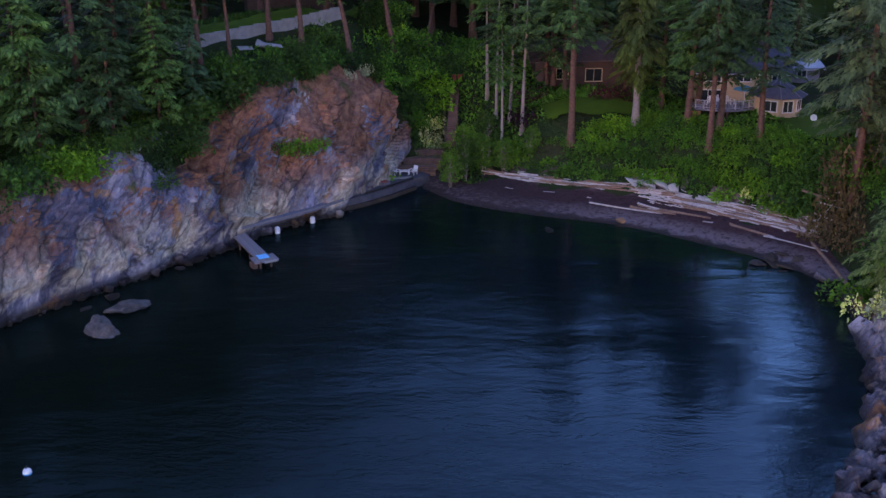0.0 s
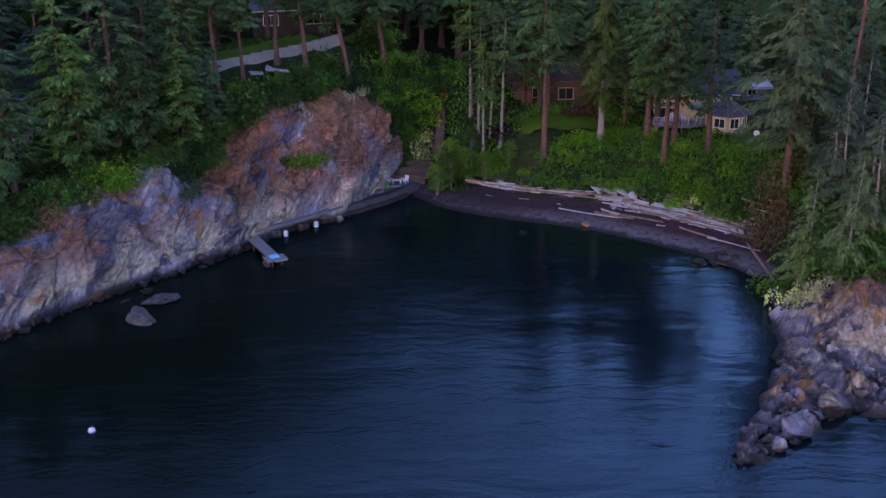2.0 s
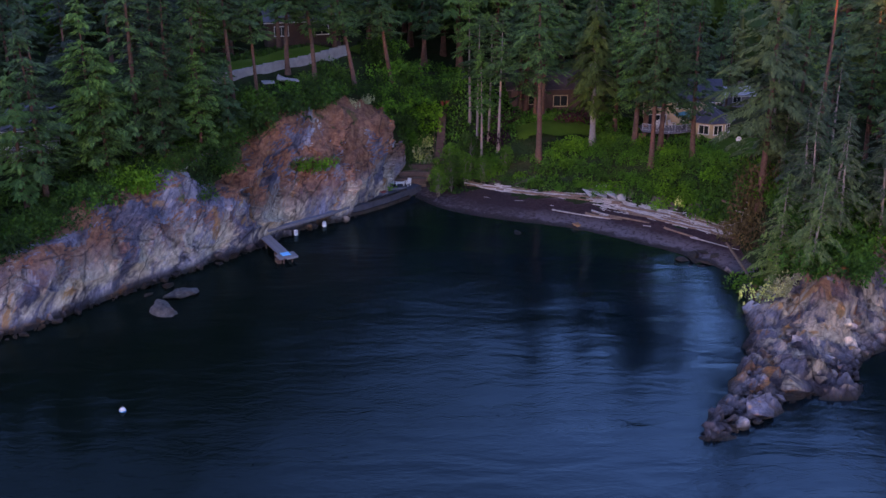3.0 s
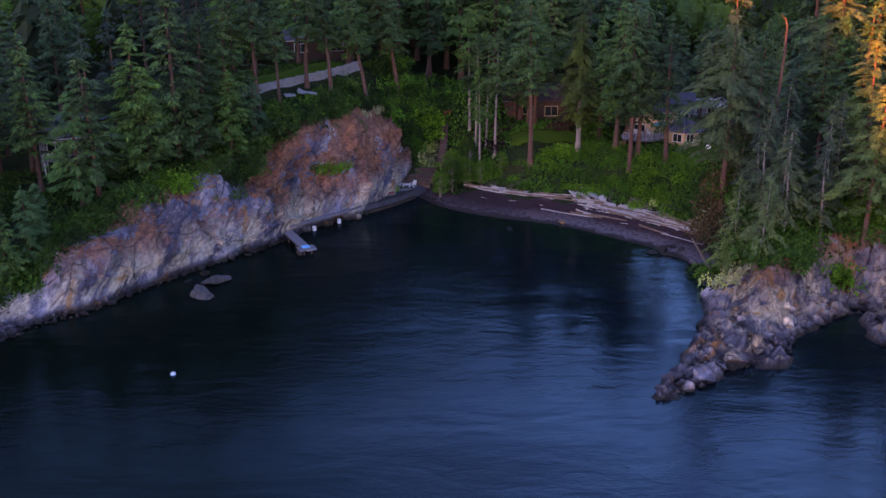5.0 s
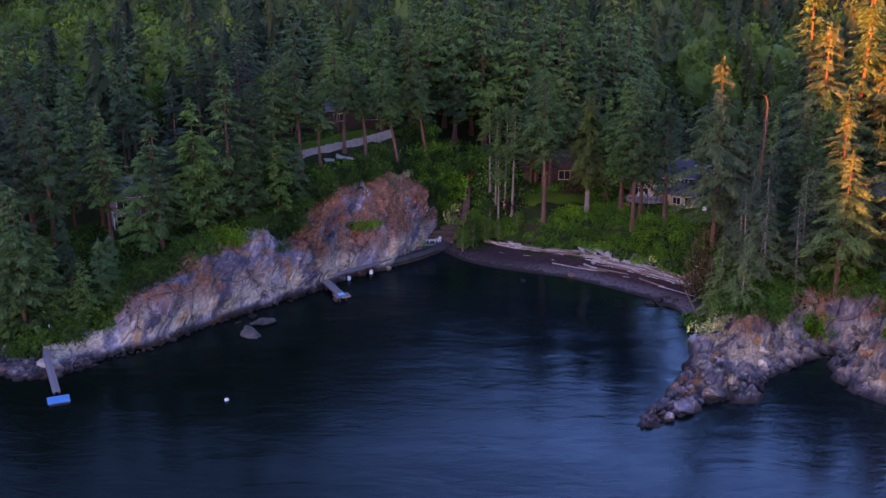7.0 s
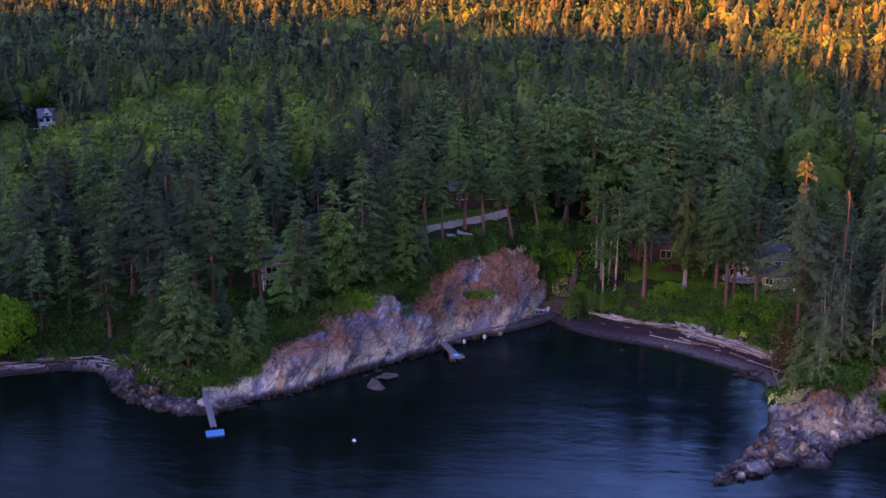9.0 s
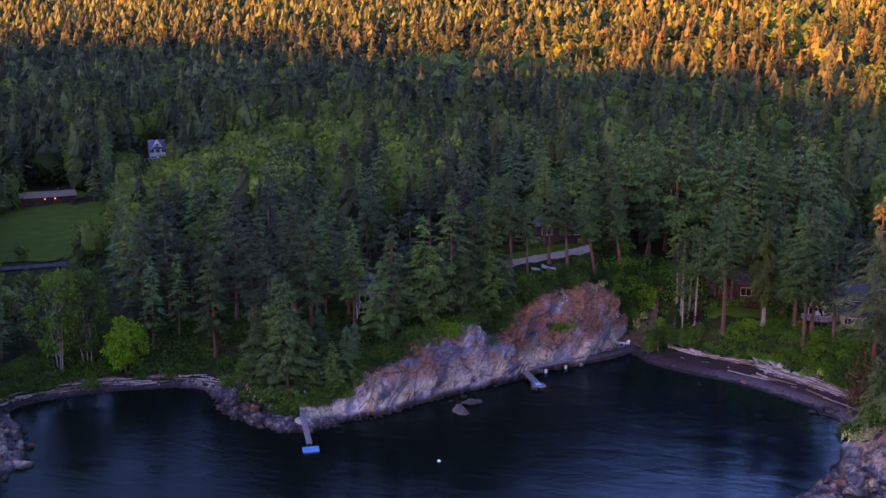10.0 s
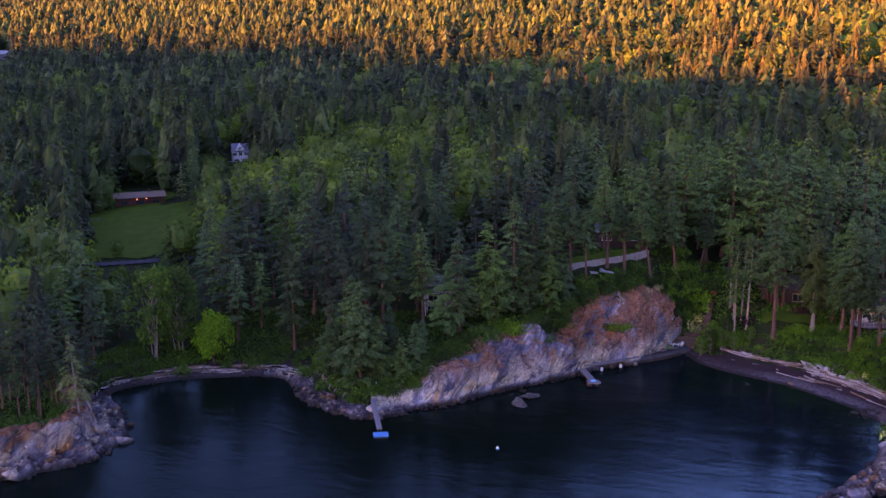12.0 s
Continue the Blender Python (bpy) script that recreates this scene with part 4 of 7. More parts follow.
def clear_of(x, y):
    """True where woods may stand."""
    lawn = (abs(x - 15) < 12 and 109 < y < 137) or (25 < x < 48 and 100 < y < 128) or (58 < x < 72 and 92 < y < 112)
    drive = -36 < x < -6 and 100 < y < 127
    az, far = math.degrees(math.atan2(18 - x, y + 94)), math.hypot(x - 18, y + 94)
    meadow = (33.6 < az < 39.2 and 288 < far < 338 + 4 * math.sin(az * 3)) or (31.2 < az < 33.6 and 318 < far < 352) or (35.8 < az < 40 and 268 < far < 282) or (36 < az < 38.3 and 330 < far < 366)
    white = 30.4 < az < 32.2 and 360 < far < 422
    house = abs(x + 53.5) < 6 and 92 < y < 109
    bank = -12 < x < 36 and y < 118
    hollow = -60 < x < -37 and 103 < y < 138
    return not (hollow or lawn or drive or meadow or white or house or bank)


def tallest(x, y):
    """How tall trees have grown: low before the meadow and the white house, whose owners keep their view."""
    az, far = math.degrees(math.atan2(18 - x, y + 94)), math.hypot(x - 18, y + 94)
    if 34 < x < 62 and 122 < y < 178:
        return 13
    if 33.4 < az < 40 and far < 292:
        return 60 - 54 * far / 280 - 6 + 9 * (34 < az < 35.6 and far > 268)
    if 42.4 < az < 43.8 and 560 < far < 925:
        return 64 - 16 * far / 913 - float(land(x, y)[0])
    if 30.4 < az < 33.4 and far < 400:
        return 63 - 46 * far / 410 - 12
    return 99


def grove(x, y):
    """The bright leafy grove beside the meadow, and patches on the hill."""
    return math.exp(-((x + 130) / 27) ** 2 - ((y - 205) / 58) ** 2)


# woods behind, near enough to tell the trees apart
rng = random.Random(5)
taken = [(x, y) for _, x, y, _ in LOFTY]
count = 0
for _ in range(6000):
    x, y = rng.uniform(-122, 75), rng.uniform(60, 165)
    d = float(inland(x, y)[0][0])
    if d < 9 or not clear_of(x, y) or any((x - u) ** 2 + (y - w) ** 2 < 42 for u, w in taken):
        continue
    taken.append((x, y))
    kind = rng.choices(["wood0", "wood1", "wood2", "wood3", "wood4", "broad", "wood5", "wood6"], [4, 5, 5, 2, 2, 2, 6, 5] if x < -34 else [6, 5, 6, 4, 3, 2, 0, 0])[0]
    if kind == "broad" and x < -40 and y < 112:
        kind = "wood2"
    if rng.random() < 1.3 * grove(x, y):
        kind = "broad"
    H = (13 if kind == "broad" else 22) * rng.uniform(0.75, 1.15)
    H = min(H, tallest(x, y))
    if H < 6:
        continue
    plant(kind, x, y, H, rng.uniform(0, 360), group="woods behind the cove")
    count += 1
    if count >= 225:
        break


def wood_stuff(name, label, spots, templates, material_list, vary=0.24):
    """Many trees in one mesh, from a few templates."""
    rng = np.random.default_rng(9)
    vs, fs, idx, tones, k = [], [], [], [], 0
    for x, y, z, H, t in spots:
        v, f, m, h0 = templates[t]
        a, s = rng.uniform(0, 6.28), H / h0
        c, sn = math.cos(a) * s, math.sin(a) * s
        w = np.stack([v[:, 0] * c - v[:, 1] * sn + x, v[:, 0] * sn + v[:, 1] * c + y, v[:, 2] * s + z], 1)
        vs.append(w), fs.append(f + k), idx.append(np.full(len(f), m))
        tones.append(np.full(len(v), np.clip(rng.normal(-0.03, vary), -0.5, 0.4)))
        k += len(v)
    ob = new(name, mesh_of(name, np.concatenate(vs), np.concatenate(fs), material_list, False, np.concatenate(idx)))
    ob.data.attributes.new("tone", "FLOAT", "POINT").data.foreach_set("value", np.concatenate(tones).astype(np.float32))
    return tagged(ob, label, "forest", kind="stuff")


def simple_tree(seed, H, R, tiers, around, lean=1.0, sprays=0):
    """A far conifer: overlapping jagged skirts of boughs up a ragged, pointed cone."""
    rng = np.random.default_rng(seed)
    vs, fs, k = [], [], 0
    lop = rng.uniform(0, 6.28)
    for i in range(tiers):
        u = (i + rng.uniform(-0.2, 0.2)) / tiers
        u = max(0.0, u)
        r = R * (1 - u) ** lean * rng.uniform(0.85, 1.12) + 0.18
        z, drop = H * (0.07 + 0.93 * u), H * 0.93 / tiers
        a = (np.arange(around) + rng.uniform(-0.3, 0.3, around)) * 2 * np.pi / around + i * 1.3
        long = r * rng.uniform(0.8, 1.16, around) * (1 + 0.18 * np.cos(a - lop))
        notch = r * rng.uniform(0.58, 0.84, around)
        b = a + np.pi / around
        top = np.stack([np.cos(a) * r * 0.1, np.sin(a) * r * 0.1, np.full(around, z + drop * 1.25)], 1)
        tip = np.stack([np.cos(a) * long, np.sin(a) * long, z - 0.12 * long + rng.normal(0, 0.12 * drop, around)], 1)
        gap = np.stack([np.cos(b) * notch, np.sin(b) * notch, z + 0.1 * drop + rng.normal(0, 0.14 * drop, around)], 1)
        n = np.arange(around)
        m = (n + 1) % around
        vs += [top, tip, gap]
        fs += [np.stack([k + n, k + around + n, k + 2 * around + n], 1), np.stack([k + n, k + 2 * around + n, k + m], 1), np.stack([k + m, k + 2 * around + n, k + around + m], 1)]
        k += 3 * around
    v, f = np.concatenate(vs), np.concatenate(fs)
    v[:, 0] += 0.012 * v[:, 2] * math.cos(lop * 3)
    if sprays:
        u = 1 - rng.uniform(0.0004, 1, sprays) ** 0.6
        a = rng.uniform(0, 6.28, sprays)
        r = (R * (1 - u) ** lean * 0.95 + 0.1) * rng.uniform(0.7, 1.05, sprays)
        d = np.stack([np.cos(a), np.sin(a), rng.uniform(-0.25, 0.25, sprays)], 1)
        p = np.stack([np.cos(a) * r * 0.75, np.sin(a) * r * 0.75, H * (0.08 + 0.92 * u)], 1)
        v, f = join((v, f), kites(p, d, 0.34 * r + 0.35, 0.2 * r + 0.25, rng, 0.25, 0.5))
    return v, f


def soft_cone(seed, H, R, rows, around, shape):
    """The body of a far conifer: a lumpy cone, widest low down."""
    rng = np.random.default_rng(seed)
    u = np.linspace(0, 0.97, rows)
    a = np.arange(around) * 2 * np.pi / around
    r = R * ((1 - u) ** shape * np.minimum(1, 0.55 + 2.5 * u))[:, None] * rng.uniform(0.5, 1.25, (rows, around)) + 0.12
    a = a[None] + rng.uniform(-0.3, 0.3, (rows, around)) + (np.arange(rows) * 0.5)[:, None]
    z = (0.06 + 0.94 * u)[:, None] * H + rng.uniform(-0.4, 0.4, (rows, around)) * H / rows
    v = np.stack([np.cos(a) * r, np.sin(a) * r, z], -1).reshape(-1, 3)
    i = np.arange(rows * around).reshape(rows, around)
    j = np.roll(i, -1, 1)
    f = np.concatenate([np.stack([i[:-1], j[:-1], j[1:]], -1).reshape(-1, 3), np.stack([i[:-1], j[1:], i[1:]], -1).reshape(-1, 3)])
    return v, f


def far_conifer(seed, H, R, branches, sprays, leaf, shape, body=0.66, rows=7, around=7):
    """A conifer in the distance: a lumpy body under loose, clumped boughs."""
    rng = np.random.default_rng(seed)
    (v, f), _ = conifer_crown(H, 1.5, R, rng, branches, sprays, leaf, 0.3, 0.18, shape, 0.3, 1.25)
    return join(soft_cone(seed, H * 0.97, R * body, rows, around, shape), (v, f))


def simple_round(seed, H, R, n, leaf, body=0.76):
    """A far leafy tree: a lumpy crown of billows, rough with leaf sprays."""
    rng = np.random.default_rng(seed)
    lumps = rng.normal(0, 1, (14, 3))
    lumps /= np.linalg.norm(lumps, axis=1)[:, None]

    def billow(d):
        near = (d @ lumps.T).max(1)
        return 0.6 + 0.46 * np.clip((near - 0.55) / 0.45, 0, 1) ** 0.7

    th, ph = np.linspace(0.12, 2.3, 6), np.arange(9) * 2 * np.pi / 9
    tt, pp = np.meshgrid(th, ph, indexing="ij")
    d = np.stack([np.sin(tt) * np.cos(pp), np.sin(tt) * np.sin(pp), np.cos(tt)], -1).reshape(-1, 3)
    v0 = d * body * rng.uniform(0.82, 1.12, len(d))[:, None] * billow(d)[:, None] * [R, R, H * 0.46] + [0, 0, H * 0.54]
    i = np.arange(54).reshape(6, 9)
    j = np.roll(i, -1, 1)
    f0 = np.concatenate([np.stack([i[:-1], i[1:], j[1:]], -1).reshape(-1, 3), np.stack([i[:-1], j[1:], j[:-1]], -1).reshape(-1, 3)])
    d = rng.normal(0, 1, (n, 3))
    d /= np.linalg.norm(d, axis=1)[:, None]
    p = d * (billow(d) * rng.uniform(0.9, 1.03, n))[:, None] * [R, R, H * 0.46] + [0, 0, H * 0.54]
    o = d + rng.normal(0, 0.6, (n, 3)) + [0, 0, 0.2]
    o /= np.linalg.norm(o, axis=1)[:, None]
    return join((v0, f0), kites(p, o, leaf * rng.uniform(0.7, 1.3, n), leaf * rng.uniform(0.6, 1.0, n), rng, 0.3, 1.0))


MID, NEARER, FAR_T = [], [], []
WIDE, SLIM = (4.3, 4.9, 3.5, 5.3, 4.4, 3.2), (0.95, 0.85, 1.05, 0.9, 1.1, 1.0)
for i in range(6):
    MID.append((*far_conifer(60 + i, 20, 1.05 * WIDE[i], 36, 9, 1.65, 0.74 * SLIM[i], 0.68, 8, 7), (0, 1, 4, 0, 1, 4)[i], 20))
    NEARER.append((*simple_tree(80 + i, 20, 1.25 * WIDE[i], 9, 8, 0.8 * SLIM[i], 20), (0, 1, 4, 0, 4, 1)[i], 20))
    FAR_T.append((*simple_tree(90 + i, 20, 1.45 * WIDE[i], 6, 7, 0.76 * SLIM[i], 6), (0, 1, 4, 0, 4, 1)[i], 20))
for i in range(4):
    MID.append((*simple_round(70 + i, 13, 5.0, 210, 1.05, 0.77), 2 + i % 2, 13))
    NEARER.append((*simple_round(75 + i, 12, 5.4, 70, 1.35, 0.82), 2 + i % 2, 12))
    FAR_T.append((*simple_round(95 + i, 12, 5.8, 16, 1.5, 0.9), 2 + i % 2, 12))

rng2 = np.random.default_rng(12)


def scatter(x0, x1, y0, y1, step, keep):
    """Jittered places on a grid."""
    gx, gy = np.meshgrid(np.arange(x0, x1, step), np.arange(y0, y1, step))
    x = gx.ravel() + rng2.uniform(-0.48, 0.48, gx.size) * step
    y = gy.ravel() + rng2.uniform(-0.48, 0.48, gx.size) * step
    ok = keep(x, y)
    return x[ok], y[ok]


def seen_wedge(x, y, margin=0.12):
    """The country in front of the shore that the bay looks out on."""
    dx, dy = x - 18, y + 93
    return (dx / dy > -1.02 - margin) & (dx / dy < 0.42 + margin)


def spots_of(x, y, conifers, rounds, leafy_share, low, high):
    z = land(x, y) - 0.3
    patch = np.array([noise.noise(Vector((a * 0.012, b * 0.012, 3.0))) for a, b in zip(x, y)])
    out = []
    for a, b, c, q in zip(x, y, z, patch):
        top = tallest(a, b)
        top = max(top, 4.5)
        if rng2.uniform() < leafy_share * (0.35 if a < -170 else 1) + 0.8 * max(0.0, q - 0.05) + 1.2 * grove(a, b) or top < 10:
            out.append((a, b, c, min(rng2.uniform(max(11, 0.72 * low), 0.74 * high), top), conifers + rng2.integers(rounds)))
        else:
            out.append((a, b, c, min(rng2.uniform(low, high), top), rng2.integers(conifers) if a > -90 else (0, 1, 3)[rng2.integers(3)]))
    return out


used = np.array(taken)


def mid_keep(x, y):
    ok = seen_wedge(x, y) & (inland(x, y)[0] > np.where((x > -118) & (x < 75), 48, 14))
    ok &= np.array([clear_of(a, b) for a, b in zip(x, y)])
    ok &= (((x[:, None] - used[:, 0]) ** 2 + (y[:, None] - used[:, 1]) ** 2).min(1) > 18)
    return ok & ~(np.hypot(x + 187, y - 187) < 12)


FAR_MATS = [FAR_FIR, FAR_BLUE, FAR_LEAF, FAR_BRIGHT, FAR_OLIVE]
x, y = scatter(-430, 130, 60, 330, 7.6, mid_keep)
wood_stuff("middle_forest", "dense mixed green fir and leafy woods", spots_of(x, y, 6, 4, 0.3, 15, 25), MID, FAR_MATS)
x, y = scatter(-750, 330, 330, 600, 10.8, lambda x, y: seen_wedge(x, y, 0.05) & (np.hypot(x + 605, y - 573) > 16) & (np.hypot(x + 265, y - 330) > 6))
wood_stuff("hillside_forest", "dense conifer and leafy woods on a hillside", spots_of(x, y, 6, 4, 0.38, 18, 26), NEARER, FAR_MATS)
x, y = scatter(-1000, 400, 600, 920, 11.4, lambda x, y: seen_wedge(x, y, 0.05) & (np.hypot(x + 605, y - 573) > 16))
wood_stuff("far_forest", "distant dense conifer woods on a hillside", spots_of(x, y, 6, 4, 0.14, 20, 26), FAR_T, FAR_MATS, 0.13)

# ---- more materials ----
PAVING = plain("slate_paving", (0.05, 0.054, 0.07), (0.1, 0.104, 0.125), 1.2, 0.75, 0, 0.4)
CONCRETE = plain("pale_concrete", (0.22, 0.215, 0.22), (0.34, 0.33, 0.33), 1.2, 0.85, 0, 0.3)
SLATE = plain("blue_grey_deck", (0.12, 0.13, 0.17), (0.2, 0.21, 0.26), 1.5, 0.7, 0, 0.3)
GREY_WOOD = plain("grey_planks", (0.13, 0.125, 0.14), (0.24, 0.23, 0.25), 2.5, 0.8, 0, 0.4)
TIMBER = plain("weathered_timber", (0.08, 0.048, 0.04), (0.15, 0.095, 0.08), 1.5, 0.85, 0, 0.5)
TAN = plain("tan_siding", (0.46, 0.36, 0.24), (0.56, 0.45, 0.31), 1.0, 0.8, 0, 0.1)
BROWN = plain("brown_siding", (0.075, 0.048, 0.042), (0.11, 0.07, 0.06), 1.0, 0.8, 0, 0.15)
GREY_SIDING = plain("grey_siding", (0.2, 0.21, 0.25), (0.28, 0.29, 0.34), 1.0, 0.8, 0, 0.1)
WHITE = plain("white_paint", (0.68, 0.68, 0.7), (0.8, 0.8, 0.8), 2.0, 0.6, 0, 0.05)
ROOFING = plain("slate_roofing", (0.05, 0.052, 0.075), (0.09, 0.095, 0.125), 2.5, 0.75, 0, 0.5)
PALE_ROOF = plain("pale_metal_roof", (0.32, 0.35, 0.42), (0.45, 0.48, 0.55), 1.0, 0.45, 0, 0.1)
TAN_ROOF = plain("tan_roofing", (0.19, 0.115, 0.085), (0.26, 0.165, 0.12), 1.0, 0.8, 0, 0.2)
BROWN_ROOF = plain("brown_roofing", (0.07, 0.052, 0.055), (0.11, 0.085, 0.085), 1.5, 0.8, 0, 0.3)
DARK_RED = plain("dark_red_siding", (0.09, 0.025, 0.02), (0.14, 0.04, 0.032), 1.0, 0.8, 0, 0.15)
BLUE = plain("blue_deck_paint", (0.006, 0.24, 0.56), (0.012, 0.32, 0.66), 1.5, 0.5, 0, 0.1)
ICE_BLUE = plain("light_blue_mat", (0.04, 0.5, 0.9), (0.08, 0.6, 0.95), 2.0, 0.5, 0, 0.1)
TEAL = plain("teal_cloth", (0.03, 0.22, 0.3), (0.05, 0.3, 0.38), 2.0, 0.8, 0, 0.1)
RED = plain("red_paint", (0.3, 0.04, 0.03), (0.42, 0.07, 0.05), 2.0, 0.6, 0, 0.1)
DARK = plain("dark_metal", (0.03, 0.03, 0.035), (0.06, 0.06, 0.065), 3.0, 0.5, 0.5, 0.1)
ASPHALT = plain("asphalt", (0.045, 0.045, 0.055), (0.07, 0.07, 0.08), 0.6, 0.9, 0, 0.3, True)
ORANGE_ROCK = plain("orange_rock", (0.28, 0.14, 0.07), (0.42, 0.24, 0.13), 0.8, 0.9, 0, 0.6)
GREY_ROCK = plain("grey_sea_rock", (0.06, 0.056, 0.058), (0.2, 0.18, 0.178), 2.2, 0.85, 0, 1.0, False, 0.2)
DARK_ROCK = plain("dark_wet_rock", (0.03, 0.024, 0.02), (0.075, 0.055, 0.045), 0.9, 0.8, 0, 0.6)
PALE_ROCK = plain("pale_rock", (0.38, 0.35, 0.34), (0.56, 0.52, 0.5), 0.9, 0.9, 0, 0.6)

GLASS, gnt, gbs = nodes_of("window_glass")
gbs.inputs["Base Color"].default_value = (0.02, 0.03, 0.035, 1)
gbs.inputs["Roughness"].default_value = 0.08
gbs.inputs["Specular IOR Level"].default_value = 0.8


def grass_material():
    m, nt, bs = nodes_of("lawn_grass")
    p = place_of(nt)
    n1, n2 = noise_of(nt, p, 0.3, 4), noise_of(nt, p, 5.0, 5)
    col = ramp(nt, n1, [(0.3, (0.028, 0.07, 0.006)), (0.7, (0.058, 0.12, 0.009))])
    col = blend(nt, sums(nt, "MULTIPLY", n2, 0.5), col, (0.03, 0.07, 0.01))
    nt.links.new(col, bs.inputs["Base Color"])
    bs.inputs["Roughness"].default_value = 0.95
    bs.inputs["Specular IOR Level"].default_value = 0.08
    relief(nt, bs, n2, 0.6, 0.06)
    return m


def lamp_material():
    m, nt, bs = nodes_of("lit_lamp")
    bs.inputs["Emission Color"].default_value = (1.0, 0.28, 0.05, 1)
    bs.inputs["Emission Strength"].default_value = 0.25
    return m


GRASS, LAMP = grass_material(), lamp_material()


def patch(name, inside, x0, x1, y0, y1, step, material, label, category, lift=0.1):
    ob = sheet(name, np.arange(x0, x1, step), np.arange(y0, y1, step), lambda x, y: land(x, y) + lift, material, inside)
    return tagged(ob, label, category, kind="structure")


# ---- rocks ----
def boulder_mesh(seed, squash=0.7, level=3, worn=0.035):
    """An angular block: a few broken faces with worn edges."""
    g = random.Random(seed)
    bm = bmesh.new()
    for _ in range(6 + 2 * level):
        v = Vector((g.gauss(0, 1), g.gauss(0, 1), g.gauss(0, 1))).normalized() * g.uniform(0.8, 1.1)
        bm.verts.new((v.x, v.y * 0.8, v.z * squash))
    r = bmesh.ops.convex_hull(bm, input=bm.verts[:])
    bmesh.ops.delete(bm, geom=[e for e in r["geom_interior"] if isinstance(e, bmesh.types.BMVert)], context="VERTS")
    if worn:
        bmesh.ops.bevel(bm, geom=bm.edges[:], offset=worn, segments=1, affect="EDGES")
    me = bpy.data.meshes.new("boulder")
    bm.to_mesh(me)
    bm.free()
    me.materials.append(STONE)
    return me


def craggy_mesh(seed, squash):
    """A worn sea rock with ledges and hollows."""
    bm = bmesh.new()
    bmesh.ops.create_icosphere(bm, subdivisions=4, radius=1.0)
    for v in bm.verts:
        n = v.co.normalized()
        r = 0.85 + 0.3 * noise.fractal(n * 1.3 + Vector((seed, 0, 0)), 1.0, 2.0, 5) - 0.12 * abs(noise.noise(n * 4.0 + Vector((0, seed, 0))))
        v.co = Vector((n.x * r * 1.25, n.y * r * 0.85, math.floor(n.z * r * squash * 9) / 18 + 0.5 * n.z * r * squash))
    me = bpy.data.meshes.new("boulder")
    bm.to_mesh(me)
    bm.free()
    me.materials.append(STONE)
    return me


STONES = [boulder_mesh(i, 0.55 + 0.07 * (i % 4), 2 if i > 4 else 3) for i in range(9)]
srng = random.Random(21)


def boulder(x, y, size, label, group="", z=None, me=None, flat=1.0, material=None, name="boulder"):
    z = max(ground_z(x, y), -1.2) if z is None else z
    ob = new(name, me or srng.choice(STONES))
    ob.matrix_world = pose(x, y, z, srng.uniform(-18, 18), srng.uniform(-18, 18), srng.uniform(0, 360)) @ Matrix.Diagonal((size * srng.uniform(0.85, 1.25), size, size * flat, 1))
    if material:
        ob.data = ob.data.copy()
        ob.data.materials[0] = material
    return tagged(ob, label, "boulder", group)


def strew(n, x0, x1, y0, y1, near, far, small, large, label, group, sink=0.25):
    """Boulders lying along the waterline."""
    made, tries, spots = 0, 0, []
    while made < n and tries < n * 60:
        tries += 1
        x, y = srng.uniform(x0, x1), srng.uniform(y0, y1)
        d = float(inland(x, y)[0][0])
        s = small * (large / small) ** (srng.random() ** 1.6)
        if not near < d < far or beachy(np.array([x]), np.array([y]))[0] > 0.5 or any((x - a) ** 2 + (y - b) ** 2 < (0.75 * (s + r)) ** 2 for a, b, r in spots):
            continue
        spots.append((x, y, s))
        lift = max(ground_z(x, y), -0.9)
        boulder(x, y, s, label, group, lift + 0.35 * s - sink, flat=srng.uniform(0.7, 1.1))
        made += 1


strew(140, 20, 41, 47, 74, -0.4, 5.0, 0.35, 2.1, "grey angular boulder on the rock point", "boulders of the rock point", 0.1)
strew(40, 38, 66, 48, 74, -1.5, 4.0, 0.5, 2.4, "grey angular boulder on the rock point", "boulders of the rock point", 0.1)
strew(60, -104, -84, 16, 48, -1.5, 5.0, 0.5, 2.3, "grey boulder on the rocky headland", "boulders of the headland", 0.1)
strew(70, -74, -46, 57, 74, -1.4, 3.0, 0.5, 1.6, "broken grey shore rock", "shore rocks below the trees", 0.1)
strew(20, -46, -20, 64, 97, -1.6, 0.4, 0.35, 1.0, "dark wet rock at the cliff foot", "rocks at the cliff foot", 0.15)


